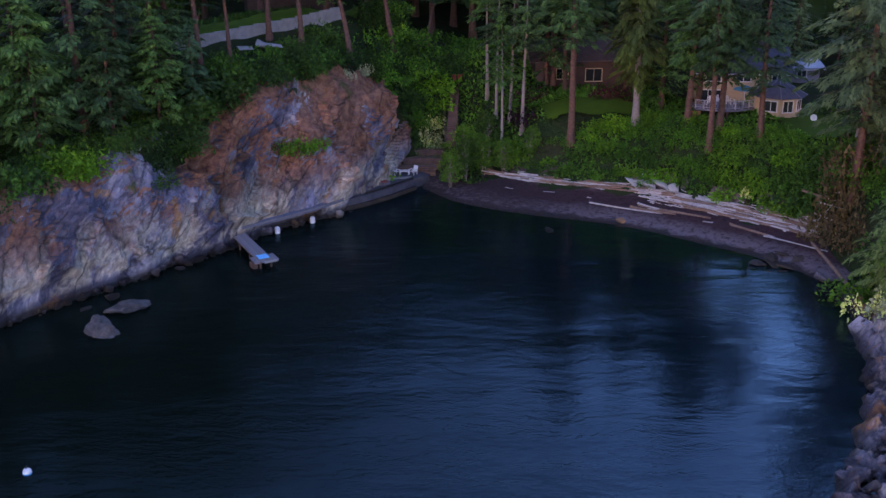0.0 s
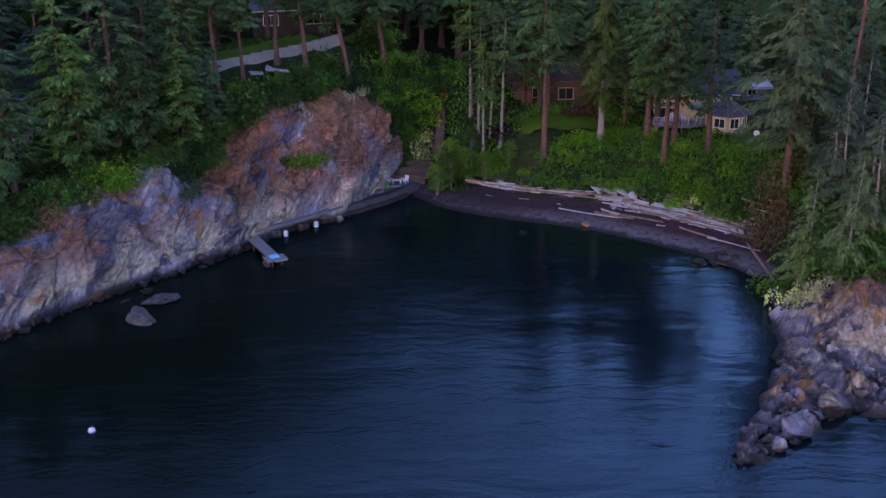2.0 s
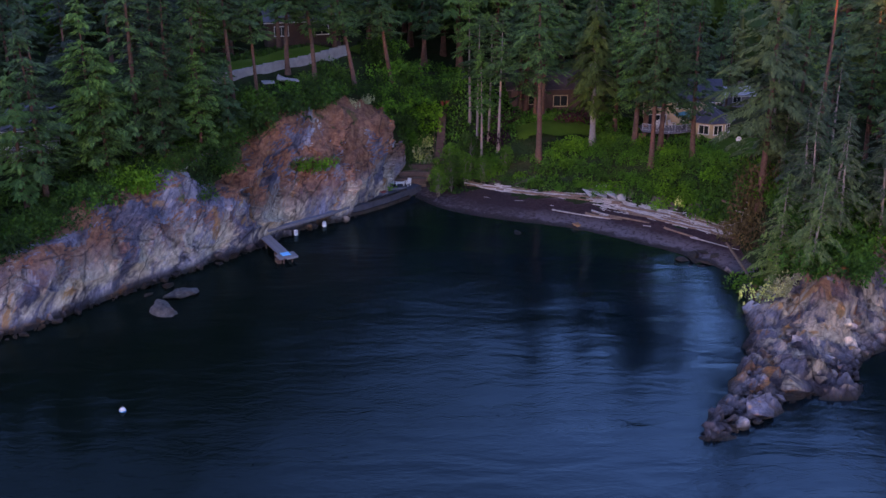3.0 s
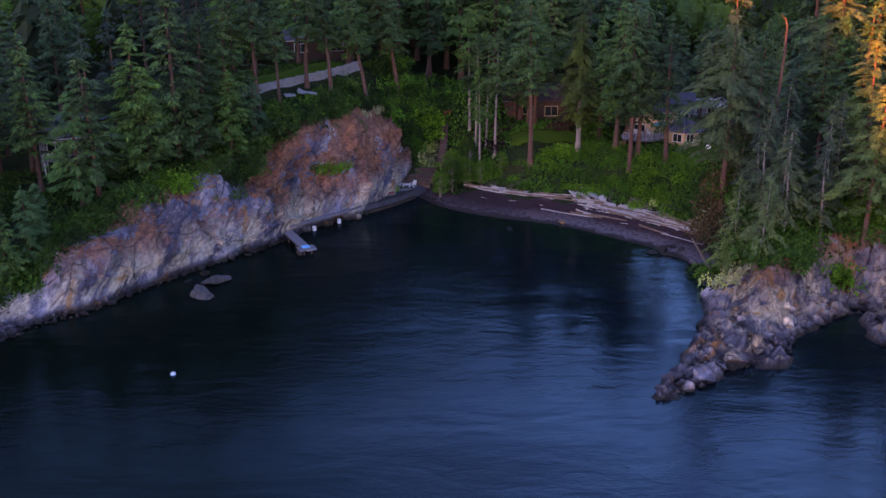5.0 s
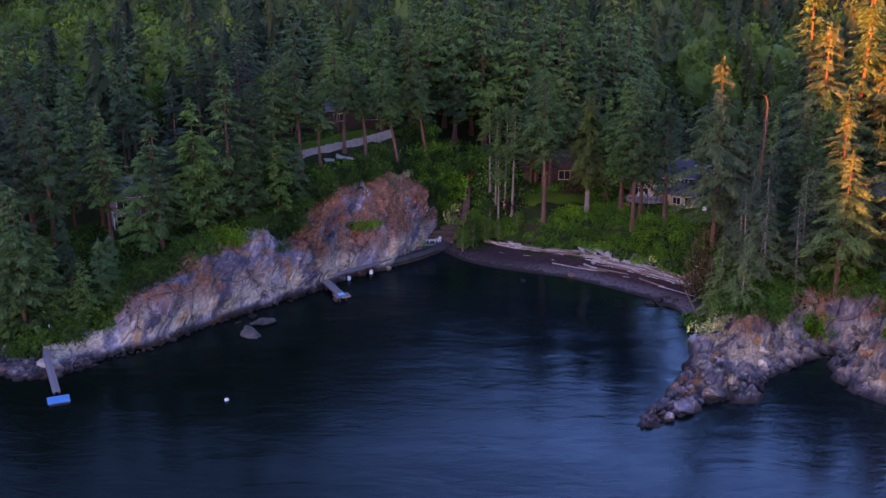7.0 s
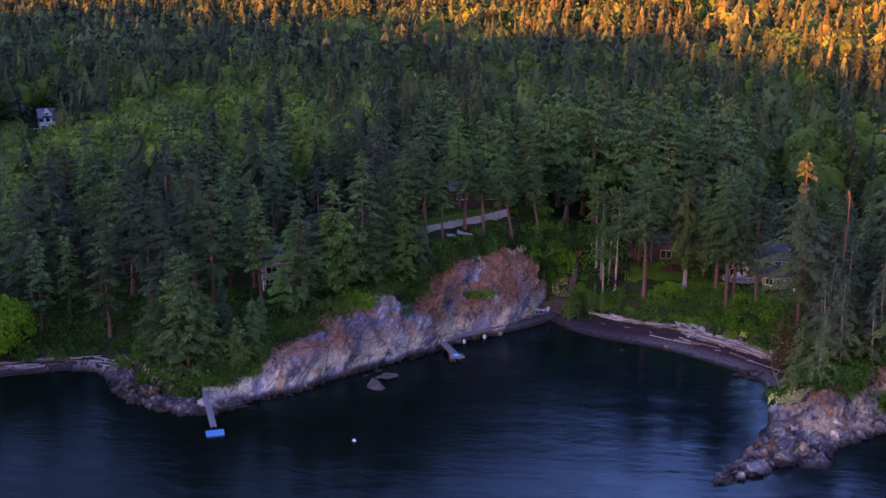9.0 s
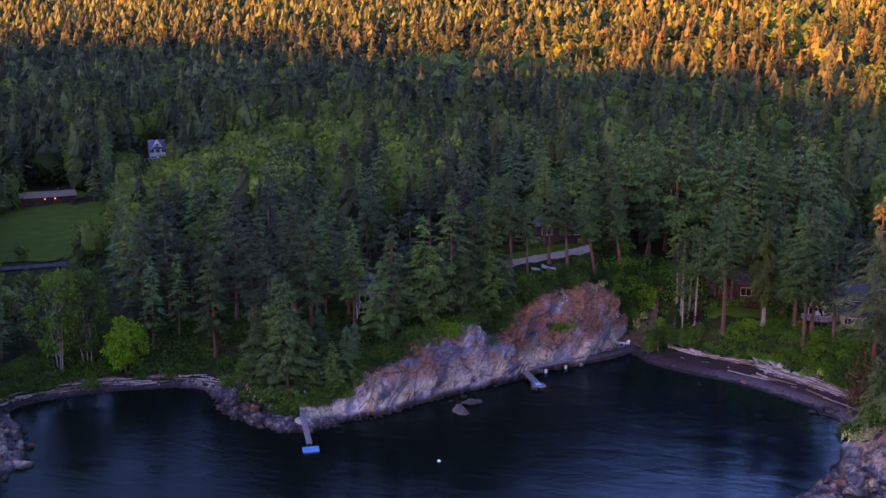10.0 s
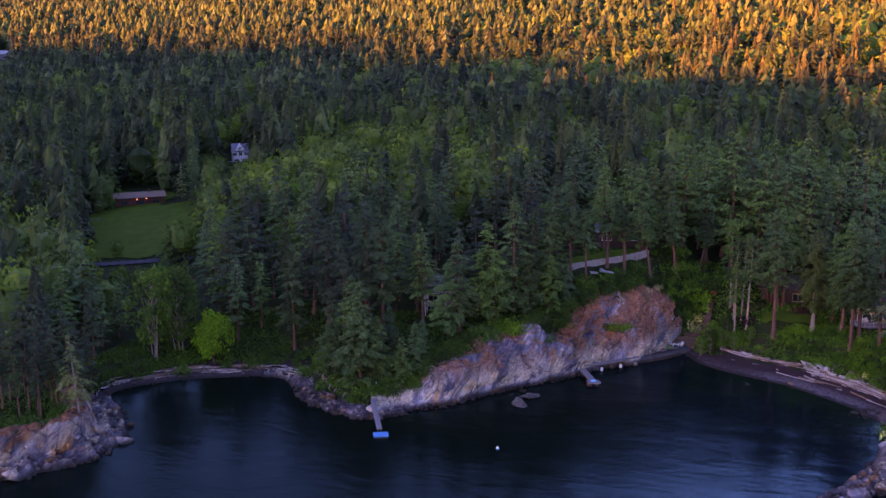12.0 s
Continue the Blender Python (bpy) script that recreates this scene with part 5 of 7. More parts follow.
def rubble(n, x0, x1, y0, y1, near, far, small, large, label, soft=0.4):
    """Broken stones too many to count, lying one over another."""
    g = np.random.default_rng(int(abs(x0) * 10))
    shapes = []
    for i in range(8):
        me = boulder_mesh(200 + i, 0.75, 4, 0.0)
        co = np.empty(len(me.vertices) * 3, np.float32)
        me.vertices.foreach_get("co", co)
        me.calc_loop_triangles()
        tri = np.empty(len(me.loop_triangles) * 3, np.int32)
        me.loop_triangles.foreach_get("vertices", tri)
        shapes.append((co.reshape(-1, 3), tri.reshape(-1, 3)))
    x, y = g.uniform(x0, x1, n * 8), g.uniform(y0, y1, n * 8)
    d = inland(x, y)[0]
    ok = (d > near) & (d < far) & (beachy(x, y) < soft)
    x, y = x[ok][:n], y[ok][:n]
    z = np.maximum(land(x, y), -0.5)
    vs, fs, k = [], [], 0
    for a, b, c in zip(x, y, z):
        co, tri = shapes[g.integers(len(shapes))]
        s = small * (large / small) ** (g.random() ** 2)
        q = co * s * g.uniform(0.7, 1.3, 3)
        w = g.uniform(0, 6.28)
        vs.append(np.stack([q[:, 0] * math.cos(w) - q[:, 1] * math.sin(w) + a, q[:, 0] * math.sin(w) + q[:, 1] * math.cos(w) + b, q[:, 2] + c + 0.3 + 0.25 * s], 1))
        fs.append(tri + k)
        k += len(co)
    ob = new("rubble", mesh_of("rubble", np.concatenate(vs), np.concatenate(fs), [RUBBLE]))
    tagged(ob, label, "stones", kind="stuff")


rubble(750, 20, 42, 46, 76, -0.5, 3.8, 0.2, 0.8, "small broken brown and grey stones on the rock point")
rubble(350, 38, 66, 48, 75, -0.6, 4.0, 0.25, 0.9, "small broken grey stones on the far side of the point")
rubble(500, -104, -84, 16, 50, -1.4, 4.5, 0.3, 1.0, "small broken grey stones along the headland")
rubble(700, -76, -46, 56, 76, -1.3, 3.6, 0.25, 0.9, "small broken shore stones below the trees")
rubble(260, -104, -64, 46, 82, -1.0, 3.0, 0.12, 0.4, "dark stones on the far beach", 2.0)
rubble(900, -48, -8, 60, 112, -0.9, 0.9, 0.2, 0.8, "dark wet stones along the cliff foot")
boulder(-28.4, 73.6, 1.5, "large flat grey rock standing in the water", "", 0.1, craggy_mesh(3, 0.7), 0.7, GREY_ROCK)
boulder(-27.8, 78.9, 2.0, "long low grey rock in the water", "", 0.0, craggy_mesh(8, 0.5), 0.6, GREY_ROCK)
boulder(-29.8, 80.7, 0.9, "small grey rock beside the cliff foot", "", 0.1, STONES[3], 0.7)
boulder(-31.3, 78.4, 0.7, "small dark rock in the shallows", "", 0.0, STONES[4], 0.6)
boulder(32.3, 84.4, 0.8, "grey round boulder at the end of the beach", "", 0.4, STONES[0], 0.9)
boulder(16.9, 100.2, 0.65, "small orange boulder on the beach", "", 0.35, STONES[2], 0.9, ORANGE_ROCK)
boulder(9.9, 97.9, 1.2, "flat grey rock just above the water", "", -0.2, STONES[1], 0.3)
for bx, by, bs_, bz in ((27.2, 87.4, 0.9, 0.0), (28.1, 88.3, 1.1, 0.2), (29.2, 88.2, 0.9, 0.2), (30.3, 87.6, 1.0, 0.2), (29.6, 89.6, 1.1, 0.4), (28.8, 89.2, 0.7, 0.3), (30.6, 90.3, 1.0, 0.5), (31.3, 88.9, 0.9, 0.5), (28.6, 86.8, 0.6, 0.0), (29.7, 86.6, 0.7, 0.0)):
    boulder(bx, by, bs_, "dark brown rock outcrop on the beach", "beach outcrop", bz - 0.1, None, 0.4, DARK_ROCK)
for bx, by, bs_ in ((19.2, 107.9, 1.2), (20.5, 107.3, 1.6), (21.9, 106.7, 1.6), (23.4, 105.7, 1.2)):
    boulder(bx, by, bs_, "white rock of the sea wall below the lawn", "white sea wall rocks", ground_z(bx, by) + 0.55, STONES[5], 0.5, PALE_ROCK)


# ---- driftwood ----
def log_mesh(seed, L=5.0, r=0.2, material=DRIFT):
    rng = np.random.default_rng(seed)
    s = np.linspace(0, 1, 7)
    path = np.stack([(s - 0.5) * L, 0.12 * np.sin(s * 3 + seed), 0.05 * np.cos(s * 4 + seed)], 1)
    a = np.arange(8) * 2 * np.pi / 8
    rad = r * (1 - 0.35 * s) * rng.uniform(0.9, 1.1, 7)
    v = path[:, None] + np.stack([0 * a, np.cos(a), np.sin(a)], 1)[None] * rad[:, None, None]
    v = v.reshape(-1, 3)
    i = np.arange(56).reshape(7, 8)
    j = np.roll(i, -1, 1)
    f = np.stack([i[:-1], j[:-1], j[1:], i[1:]], -1).reshape(-1, 4)
    caps = np.array([[0, 1, 2, 3], [0, 3, 4, 7], [4, 5, 6, 7], [48, 51, 50, 49], [48, 55, 52, 51], [52, 55, 54, 53]])
    return mesh_of("driftwood_log", v, np.concatenate([f, caps]), [material], True)


LOGS = [log_mesh(i, 5.0, 0.085 + 0.02 * (i % 3)) for i in range(5)] + [log_mesh(9, 5.0, 0.15, BROWN_LOG)]


def driftwood(n, x0, x1, d0, d1, label, group, seed):
    g = random.Random(seed)
    line = [(i, p) for i, p in enumerate(COAST) if x0 < p[0] < x1 and beachy(p[:1], p[1:])[0] > 0.6]
    for k in range(n):
        i, p = g.choice(line)
        t = COAST[i + 1] - COAST[i - 1]
        t = t / np.hypot(*t)
        d = g.uniform(d0, d1)
        x, y = p + np.array([-t[1], t[0]]) * d + t * g.uniform(-0.8, 0.8)
        L = g.choice([2.5, 3, 4, 5, 6.5, 8])
        ob = new("driftwood_log", LOGS[5] if g.random() < 0.35 else g.choice(LOGS[:5]))
        ang = math.degrees(math.atan2(t[1], t[0])) + g.gauss(0, 3.5)
        ob.matrix_world = pose(x, y, ground_z(x, y) + 0.13 + g.uniform(0, 0.1), 0, g.gauss(0, 2), ang) @ Matrix.Diagonal((L / 5, g.uniform(0.7, 1.3), g.uniform(0.7, 1.2), 1))
        tagged(ob, label, "log", group)


driftwood(95, 0.5, 31, 7.7, 8.6, "bleached driftwood log at the top of the beach", "driftwood on the beach", 3)
driftwood(45, 17, 31, 6.4, 8.2, "bleached driftwood log lying along the tide line", "driftwood on the beach", 14)
driftwood(6, 4, 32, 3.0, 6.5, "bleached driftwood log on the gravel", "driftwood on the beach", 4)
driftwood(85, -102, -68, 1.6, 5.0, "bleached driftwood log on the far beach", "driftwood on the far beach", 5)
spar = new("driftwood_log", log_mesh(30, 10.0, 0.2, BROWN_LOG))
spar.matrix_world = look((33.5, 85.4, 1.05), (33.2, 95, 1.6)) @ pose(0, 0, 0, 0, 90, 0)
tagged(spar, "long brown spar leaning on rocks beside the beach", "log")


# ---- docks, walkway, terrace ----
def planked(name, a, b, width, z0, z1, label, category, plank=0.25, material=GREY_WOOD, posts=True):
    """A plank walk from a to b on posts: each plank a part."""
    a, b = Vector((a[0], a[1], z0)), Vector((b[0], b[1], z1))
    way = b - a
    m = Matrix.Translation(a) @ way.to_track_quat("X", "Z").to_matrix().to_4x4()
    thing = empty(name, m, label, category)
    L = way.length
    me = bpy.data.meshes.new("plank")
    bm = block((0.01, -width / 2, -0.05), (plank - 0.012, width / 2, 0.0))
    bm.to_mesh(me)
    bm.free()
    me.materials.append(material)
    for i in range(int(L / plank)):
        ob = new("plank", me)
        ob.parent = thing
        ob.location = (i * plank, srng.gauss(0, 0.008), srng.gauss(0, 0.004))
    for s in (-1, 1):
        part("beam", block((0, s * (width / 2 - 0.15) - 0.07, -0.27), (L, s * (width / 2 - 0.15) + 0.07, -0.055)), TIMBER, thing)
    if posts:
        n = max(2, int(L / 2.6))
        for i in range(n + 1):
            for s in (-1, 1):
                part("post", rod(bmesh.new(), (i * (L - 0.3) / n + 0.15, s * (width / 2 - 0.15), -3.2), (i * (L - 0.3) / n + 0.15, s * (width / 2 - 0.15), -0.06), 0.11), TIMBER, thing)
    return thing


dock = planked("swimming_dock", (-22.2, 95.4), (-17.7, 87.7), 1.35, 1.0, 0.75, "grey plank dock reaching out from the cliff foot", "dock")
L = (Vector((-17.7, 87.7)) - Vector((-22.2, 95.4))).length
part("end_platform", block((L - 1.6, -1.05, -0.2), (L, 1.25, -0.052)), GREY_WOOD, dock, bevel=0.02)
part("end_board", block((L - 0.02, -0.2, -0.22), (L + 0.16, 1.1, -0.06)), CONCRETE, dock, "pale edge board")
part("end_footing", block((L - 1.3, -1.2, -0.9), (L - 0.3, -0.7, -0.3)), TIMBER, dock, bevel=0.04)
mat = new("swim_mat")
mat.matrix_world = dock.matrix_world @ pose(L - 1.05, 0.05, 0.005)
tagged(mat, "light blue rectangular mat lying on the dock end", "mat")
part("mat_pad", block((-0.5, -0.5, 0.0), (0.5, 0.5, 0.05)), ICE_BLUE, mat, bevel=0.02)

walk_line = [(-22.4, 94.6), (-18.9, 97.5), (-15.6, 100.6), (-12.6, 104.4)]
for (ax, ay), (bx, by) in zip(walk_line, walk_line[1:]):
    w = empty("walkway_slab", look((ax, ay, 1.45), (bx, by, 1.45)), "grey concrete walkway slab along the cliff foot", "walkway", "cliff walkway")
    LL = math.hypot(bx - ax, by - ay)
    part("slab", block((-0.55, -0.18, -LL), (0.55, 0.0, 0.15)), SLATE, w, bevel=0.03)
    part("edge_curb", block((0.42, 0.002, -LL), (0.55, 0.14, 0.1)), GREY_WOOD, w)
for x, y in ((-18.3, 97.4), (-15.15, 100.6)):
    pl = empty("mooring_pile", pose(x, y, 0), "squat white painted pile beside the walkway", "pile", "white piles")
    part("shaft", rod(bmesh.new(), (0, 0, -2.5), (0, 0, 0.55), 0.27, 0.26, 12), WHITE, pl, bevel=0.03)
    part("cap", rod(bmesh.new(), (0, 0, 0.552), (0, 0, 0.66), 0.28, 0.16, 12), WHITE, pl)


def slab_of(name, ring, z0, z1, material, parent, label=""):
    bm = bmesh.new()
    f = bm.faces.new([bm.verts.new((x, y, z0)) for x, y in ring])
    r = bmesh.ops.extrude_face_region(bm, geom=[f])
    bmesh.ops.translate(bm, verts=[v for v in r["geom"] if isinstance(v, bmesh.types.BMVert)], vec=(0, 0, z1 - z0))
    return part(name, bm, material, parent, label)


terrace = empty("terrace", pose(0, 0, 0), "blue-grey stone terrace beside the cliff with a low wall", "terrace", kind="structure")
slab_of("paving", [(-12.6, 104.6), (-10.6, 106.2), (-7.7, 109.3), (-5.0, 112.8), (-3.2, 114.9), (-4.2, 115.8), (-9.0, 115.4), (-10.4, 110.6), (-13.4, 106.4)], -0.5, 1.1, PAVING, terrace)
slab_of("front_wall", [(-12.6, 104.1), (-10.4, 105.7), (-7.4, 108.8), (-4.7, 112.3), (-4.95, 112.5), (-7.68, 109.1), (-10.58, 106.0), (-12.6, 104.4)], -0.6, 0.4, DARK_ROCK, terrace, "dark weathered front wall")
slab_of("dark_curb", [(-9.9, 106.98), (-7.74, 109.32), (-5.1, 112.75), (-5.3, 112.95), (-7.95, 109.6), (-10.1, 107.2)], 1.104, 1.36, DARK, terrace, "dark low curb")
slab_of("step", [(-8.0, 112.6), (-5.3, 113.2), (-5.3, 113.7), (-8.0, 113.1)], 1.104, 1.22, CONCRETE, terrace, "pale stone step")

for y, z0, z1, x0, x1 in ((115.9, 1.05, 1.75, -7.8, -2.6), (117.3, 1.7, 2.4, -6.6, -2.0), (118.8, 2.35, 3.05, -5.4, -1.9)):
    wall = empty("retaining_wall", pose(0, y, 0), "reddish-brown timber retaining wall of stacked beams", "retaining wall", "garden terraces")
    n = 3
    for i in range(n):
        h = (z1 - z0) / n
        part("timber_beam", block((x0 + srng.uniform(-0.2, 0.2), -0.14, z0 + i * h + 0.008), (x1 + srng.uniform(-0.3, 0.3), 0.14, z0 + (i + 1) * h - 0.008)), TIMBER, wall, bevel=0.02)
    part("fill", block((x0, 0.142, z0 - 0.8), (x1, 1.5, z1 - 0.12)), BROWN_LOG, wall, "brown bark mulch")


def garden_chair(x, y, z, turn, label):
    c = empty("garden_chair", pose(x, y, z, 0, 0, turn), label, "chair", "terrace chairs")
    part("seat", block((-0.3, -0.28, 0.33), (0.3, 0.28, 0.38), pose(0, 0, 0, -6)), WHITE, c)
    part("backrest", block((-0.3, -0.03, 0.3), (0.3, 0.03, 1.0), pose(0, 0.3, 0.0, -18)), WHITE, c)
    for s in (-1, 1):
        part("armrest", block((s * 0.36 - 0.07, -0.36, 0.56), (s * 0.36 + 0.07, 0.36, 0.6)), WHITE, c)
        part("leg", block((s * 0.34 - 0.03, -0.33, 0), (s * 0.34 + 0.03, -0.24, 0.555)), WHITE, c)
        part("leg", block((s * 0.34 - 0.03, 0.25, 0), (s * 0.34 + 0.03, 0.34, 0.555)), WHITE, c)
    return c


garden_chair(-7.2, 114.6, 1.105, 40, "white slatted garden chair facing the water")
garden_chair(-5.2, 114.8, 1.105, -35, "white slatted garden chair beside a small table")
tb = empty("low_table", pose(-6.2, 114.7, 1.105), "low white table between two garden chairs", "table")
part("tabletop", block((-0.55, -0.4, 0.42), (0.55, 0.4, 0.48)), WHITE, tb, bevel=0.01)
for sx in (-1, 1):
    for sy in (-1, 1):
        part("leg", block((sx * 0.45 - 0.03, sy * 0.3 - 0.03, 0), (sx * 0.45 + 0.03, sy * 0.3 + 0.03, 0.419)), WHITE, tb)
fp = empty("fire_pit", pose(-8.3, 110.7, 1.105), "round stone fire pit with a red bowl", "fire pit")
for i in range(10):
    part("stone", block((0.42, -0.16, 0), (0.68, 0.16, 0.32), pose(0, 0, 0, 0, 0, i * 36)), GREY_WOOD, fp, bevel=0.03)
part("bowl", rod(bmesh.new(), (0, 0, 0.1), (0, 0, 0.42), 0.34, 0.46, 14), RED, fp, "rusty red bowl")

stair = empty("garden_stairs", pose(-0.9, 118.6, 3.7), "narrow weathered timber stairs up the wooded bank", "stairs", kind="structure")
for i in range(34):
    part("tread", block((-0.55 + i * 0.02, i * 0.24, i * 0.18 - 0.25), (0.55 + i * 0.02, i * 0.24 + 0.26, i * 0.18)), TIMBER, stair)
for s in (-0.62, 0.62):
    part("stringer", block((s - 0.05, 0, -0.3), (s + 0.05, 10.2, 0.02), pose(0.3 * (s > 0), 0, 0, 36.9, 0, 0)), TIMBER, stair)
for i in range(2):
    pot = empty("flower_pot", pose(-0.4 + i * 0.7, 127.2, 9.9), "red flower pot at the head of the stairs", "pot", "red pots")
    part("pot_body", rod(bmesh.new(), (0, 0, -0.6), (0, 0, 0.5), 0.2, 0.3, 12), RED, pot)
    part("pot_rim", rod(bmesh.new(), (0, 0, 0.502), (0, 0, 0.58), 0.34, 0.34, 12), RED, pot)

# the blue float, its ramp and landing
fl = empty("swim_float", pose(-46.2, 52.1, 0, 0, 0, 27), "bright blue square swim float moored off the rocks", "float")
part("deck", block((-1.25, -1.0, 0.25), (1.25, 1.0, 0.4)), BLUE, fl, bevel=0.03)
for s in (-0.7, 0.7):
    part("float_tank", block((-1.15, s - 0.25, -0.25), (1.15, s + 0.25, 0.246)), DARK, fl, bevel=0.05)
ramp_ = planked("ramp", (-51.6, 61.5), (-46.9, 53.3), 0.9, 1.75, 0.62, "narrow pale gangway down to the blue float", "gangway", 0.3, GREY_WOOD, False)
land_ = planked("landing", (-53.2, 65.2), (-51.5, 61.4), 1.0, 2.0, 1.8, "dark plank landing over the shore rocks", "landing", 0.25, SLATE, True)
pier = empty("landing_footing", pose(-51.5, 61.3, 0), "pale stone footing under the gangway", "footing")
part("footing_block", block((-1.2, -0.6, -0.9), (1.2, 0.6, 1.25)), PALE_ROCK, pier, bevel=0.12)
tide = empty("marker_post", pose(-53.6, 67.3, ground_z(-53.6, 67.3)), "short white marker post above the shore rocks", "post")
part("post_shaft", rod(bmesh.new(), (0, 0, -0.4), (0, 0, 1.4), 0.1, 0.1, 10), WHITE, tide)
part("post_cap", rod(bmesh.new(), (0, 0, 1.402), (0, 0, 1.46), 0.13, 0.05, 10), WHITE, tide)

buoy = empty("mooring_buoy", pose(-26.4, 53.4, 0), "round white mooring buoy with a blue band", "buoy")
bm = bmesh.new()
bmesh.ops.create_uvsphere(bm, u_segments=20, v_segments=12, radius=0.27, matrix=pose(0, 0, 0.1))
part("ball", bm, WHITE, buoy)
part("band", rod(bmesh.new(), (0, 0, 0.0), (0, 0, 0.08), 0.282, 0.282, 20), BLUE, buoy, "blue band")
part("mooring_eye", rod(bmesh.new(), (0, 0, 0.38), (0, 0, 0.54), 0.07, 0.05, 8), DARK, buoy)


# ---- houses ----
def window(parent, m, w, h, mullions=1, trim=None):
    """A window set in a wall: frame bars, pane, sill. m: its centre on the wall, facing -y."""
    win = empty("window", m)
    win.parent = parent
    win.matrix_parent_inverse = parent.matrix_world.inverted()
    part("pane", block((-w / 2, -0.03, -h / 2), (w / 2, 0.03, h / 2)), GLASS, win)
    bm = bmesh.new()
    for lo, hi in (((-w / 2 - 0.09, -0.09, h / 2), (w / 2 + 0.09, 0.04, h / 2 + 0.1)), ((-w / 2 - 0.09, -0.09, -h / 2), (-w / 2, 0.04, h / 2)), ((w / 2, -0.09, -h / 2), (w / 2 + 0.09, 0.04, h / 2))):
        box(bm, lo, hi)
    for i in range(mullions):
        x = -w / 2 + w * (i + 1) / (mullions + 1)
        box(bm, (x - 0.035, -0.07, -h / 2), (x + 0.035, -0.031, h / 2))
    part("frame", bm, trim or WHITE, win)
    part("sill", block((-w / 2 - 0.14, -0.16, -h / 2 - 0.1), (w / 2 + 0.14, 0.04, -h / 2 - 0.002)), trim or WHITE, win)
    return win


def gable_house(name, m, w, d, h, rise, wall, roofing, label, windows, over=0.5, trim=None):
    """Walls, gables and a pitched roof with its ridge along x; windows on the front: x, z, width, height."""
    house = empty(name, m, label, "house")
    part("wall", block((-w / 2, -d / 2, -1.5), (w / 2, d / 2, h)), wall, house)
    bm = bmesh.new()
    for s in (-1, 1):
        x0, x1 = s * (w / 2 - 0.12), s * w / 2
        a = [bm.verts.new(p) for p in ((x0, -d / 2, h + 0.002), (x0, d / 2, h + 0.002), (x0, 0, h + rise), (x1, -d / 2, h + 0.002), (x1, d / 2, h + 0.002), (x1, 0, h + rise))]
        for q in ((0, 1, 2), (3, 5, 4), (0, 3, 4, 1), (1, 4, 5, 2), (2, 5, 3, 0)):
            bm.faces.new([a[k] for k in q])
    part("gable", bm, wall, house)
    pitch = math.atan2(rise, d / 2)
    run = math.hypot(rise, d / 2) + over
    for s in (-1, 1):
        turn = Matrix.Translation((0, 0, h + rise + 0.06)) @ pose(0, 0, 0, -s * math.degrees(pitch), 0, 0)
        bm = block((-w / 2 - over, 0 if s > 0 else -run, 0), (w / 2 + over, run if s > 0 else 0, 0.12), turn)
        part("roof", bm, roofing, house)
    part("chimney", block((w * 0.2, -0.35, h + rise * 0.5), (w * 0.2 + 0.7, 0.35, h + rise + 0.9)), BROWN, house, bevel=0.03)
    for x, z, ww, hh in windows:
        window(house, m @ pose(x, -d / 2 - 0.02, z), ww, hh, 1 if ww < 2.2 else 2, trim)
    for s in (-1, 1):
        part("gutter", block((-w / 2 - over, s * (d / 2 + over * 0.8) - 0.07, h - 0.28), (w / 2 + over, s * (d / 2 + over * 0.8) + 0.07, h - 0.16)), trim or WHITE, house)
    return house


def railing(parent, points, z, h, material=WHITE, step=1.1):
    """Posts, rails and balusters along a line."""
    for (ax, ay), (bx, by) in zip(points, points[1:]):
        L = math.hypot(bx - ax, by - ay)
        n = max(1, round(L / step))
        for i in range(n + 1):
            x, y = ax + (bx - ax) * i / n, ay + (by - ay) * i / n
            part("post", block((x - 0.05, y - 0.05, z), (x + 0.05, y + 0.05, z + h)), material, parent)
        bm = bmesh.new()
        rod(bm, (ax, ay, z + h), (bx, by, z + h), 0.05, sides=6)
        rod(bm, (ax, ay, z + 0.15), (bx, by, z + 0.15), 0.035, sides=6)
        part("rail", bm, material, parent)
        bm = bmesh.new()
        k = int(L / 0.16)
        for i in range(1, k):
            x, y = ax + (bx - ax) * i / k, ay + (by - ay) * i / k
            box(bm, (x - 0.015, y - 0.015, z + 0.18), (x + 0.015, y + 0.015, z + h - 0.04))
        part("balusters", bm, material, parent)


beach_house = gable_house("beach_house", pose(33.8, 122.5, 7.6, 0, 0, -6), 10, 7, 4.6, 2.2, TAN, ROOFING, "tan two-storey house with dark slate roof among firs", [(-3.5, 1.6, 2.4, 1.6), (0, 4.0, 1.6, 1.0), (3.8, 4.0, 1.0, 1.2), (-3.4, 4.0, 1.6, 1.0)])
part("door", block((4.6, -3.56, 2.9), (5.3, -3.49, 4.7)), DARK, beach_house, "dark door")

pav = empty("garden_pavilion", pose(36.4, 115.0, 8.0, 0, 0, 12), "tan eight-sided pavilion with a dark hipped roof", "pavilion")
ring8 = [(2.55 * math.cos(radians(22.5 + 45 * i)), 2.55 * math.sin(radians(22.5 + 45 * i))) for i in range(8)]
slab_of("wall", ring8, -1.2, 2.5, TAN, pav)
bm = bmesh.new()
eave = [bm.verts.new((3.25 * math.cos(radians(22.5 + 45 * i)), 3.25 * math.sin(radians(22.5 + 45 * i)), 2.42)) for i in range(8)]
apex, under = bm.verts.new((0, 0, 4.2)), bm.verts.new((0, 0, 2.35))
for i in range(8):
    bm.faces.new((eave[i], eave[(i + 1) % 8], apex))
    bm.faces.new((eave[(i + 1) % 8], eave[i], under))
part("roof", bm, ROOFING, pav)
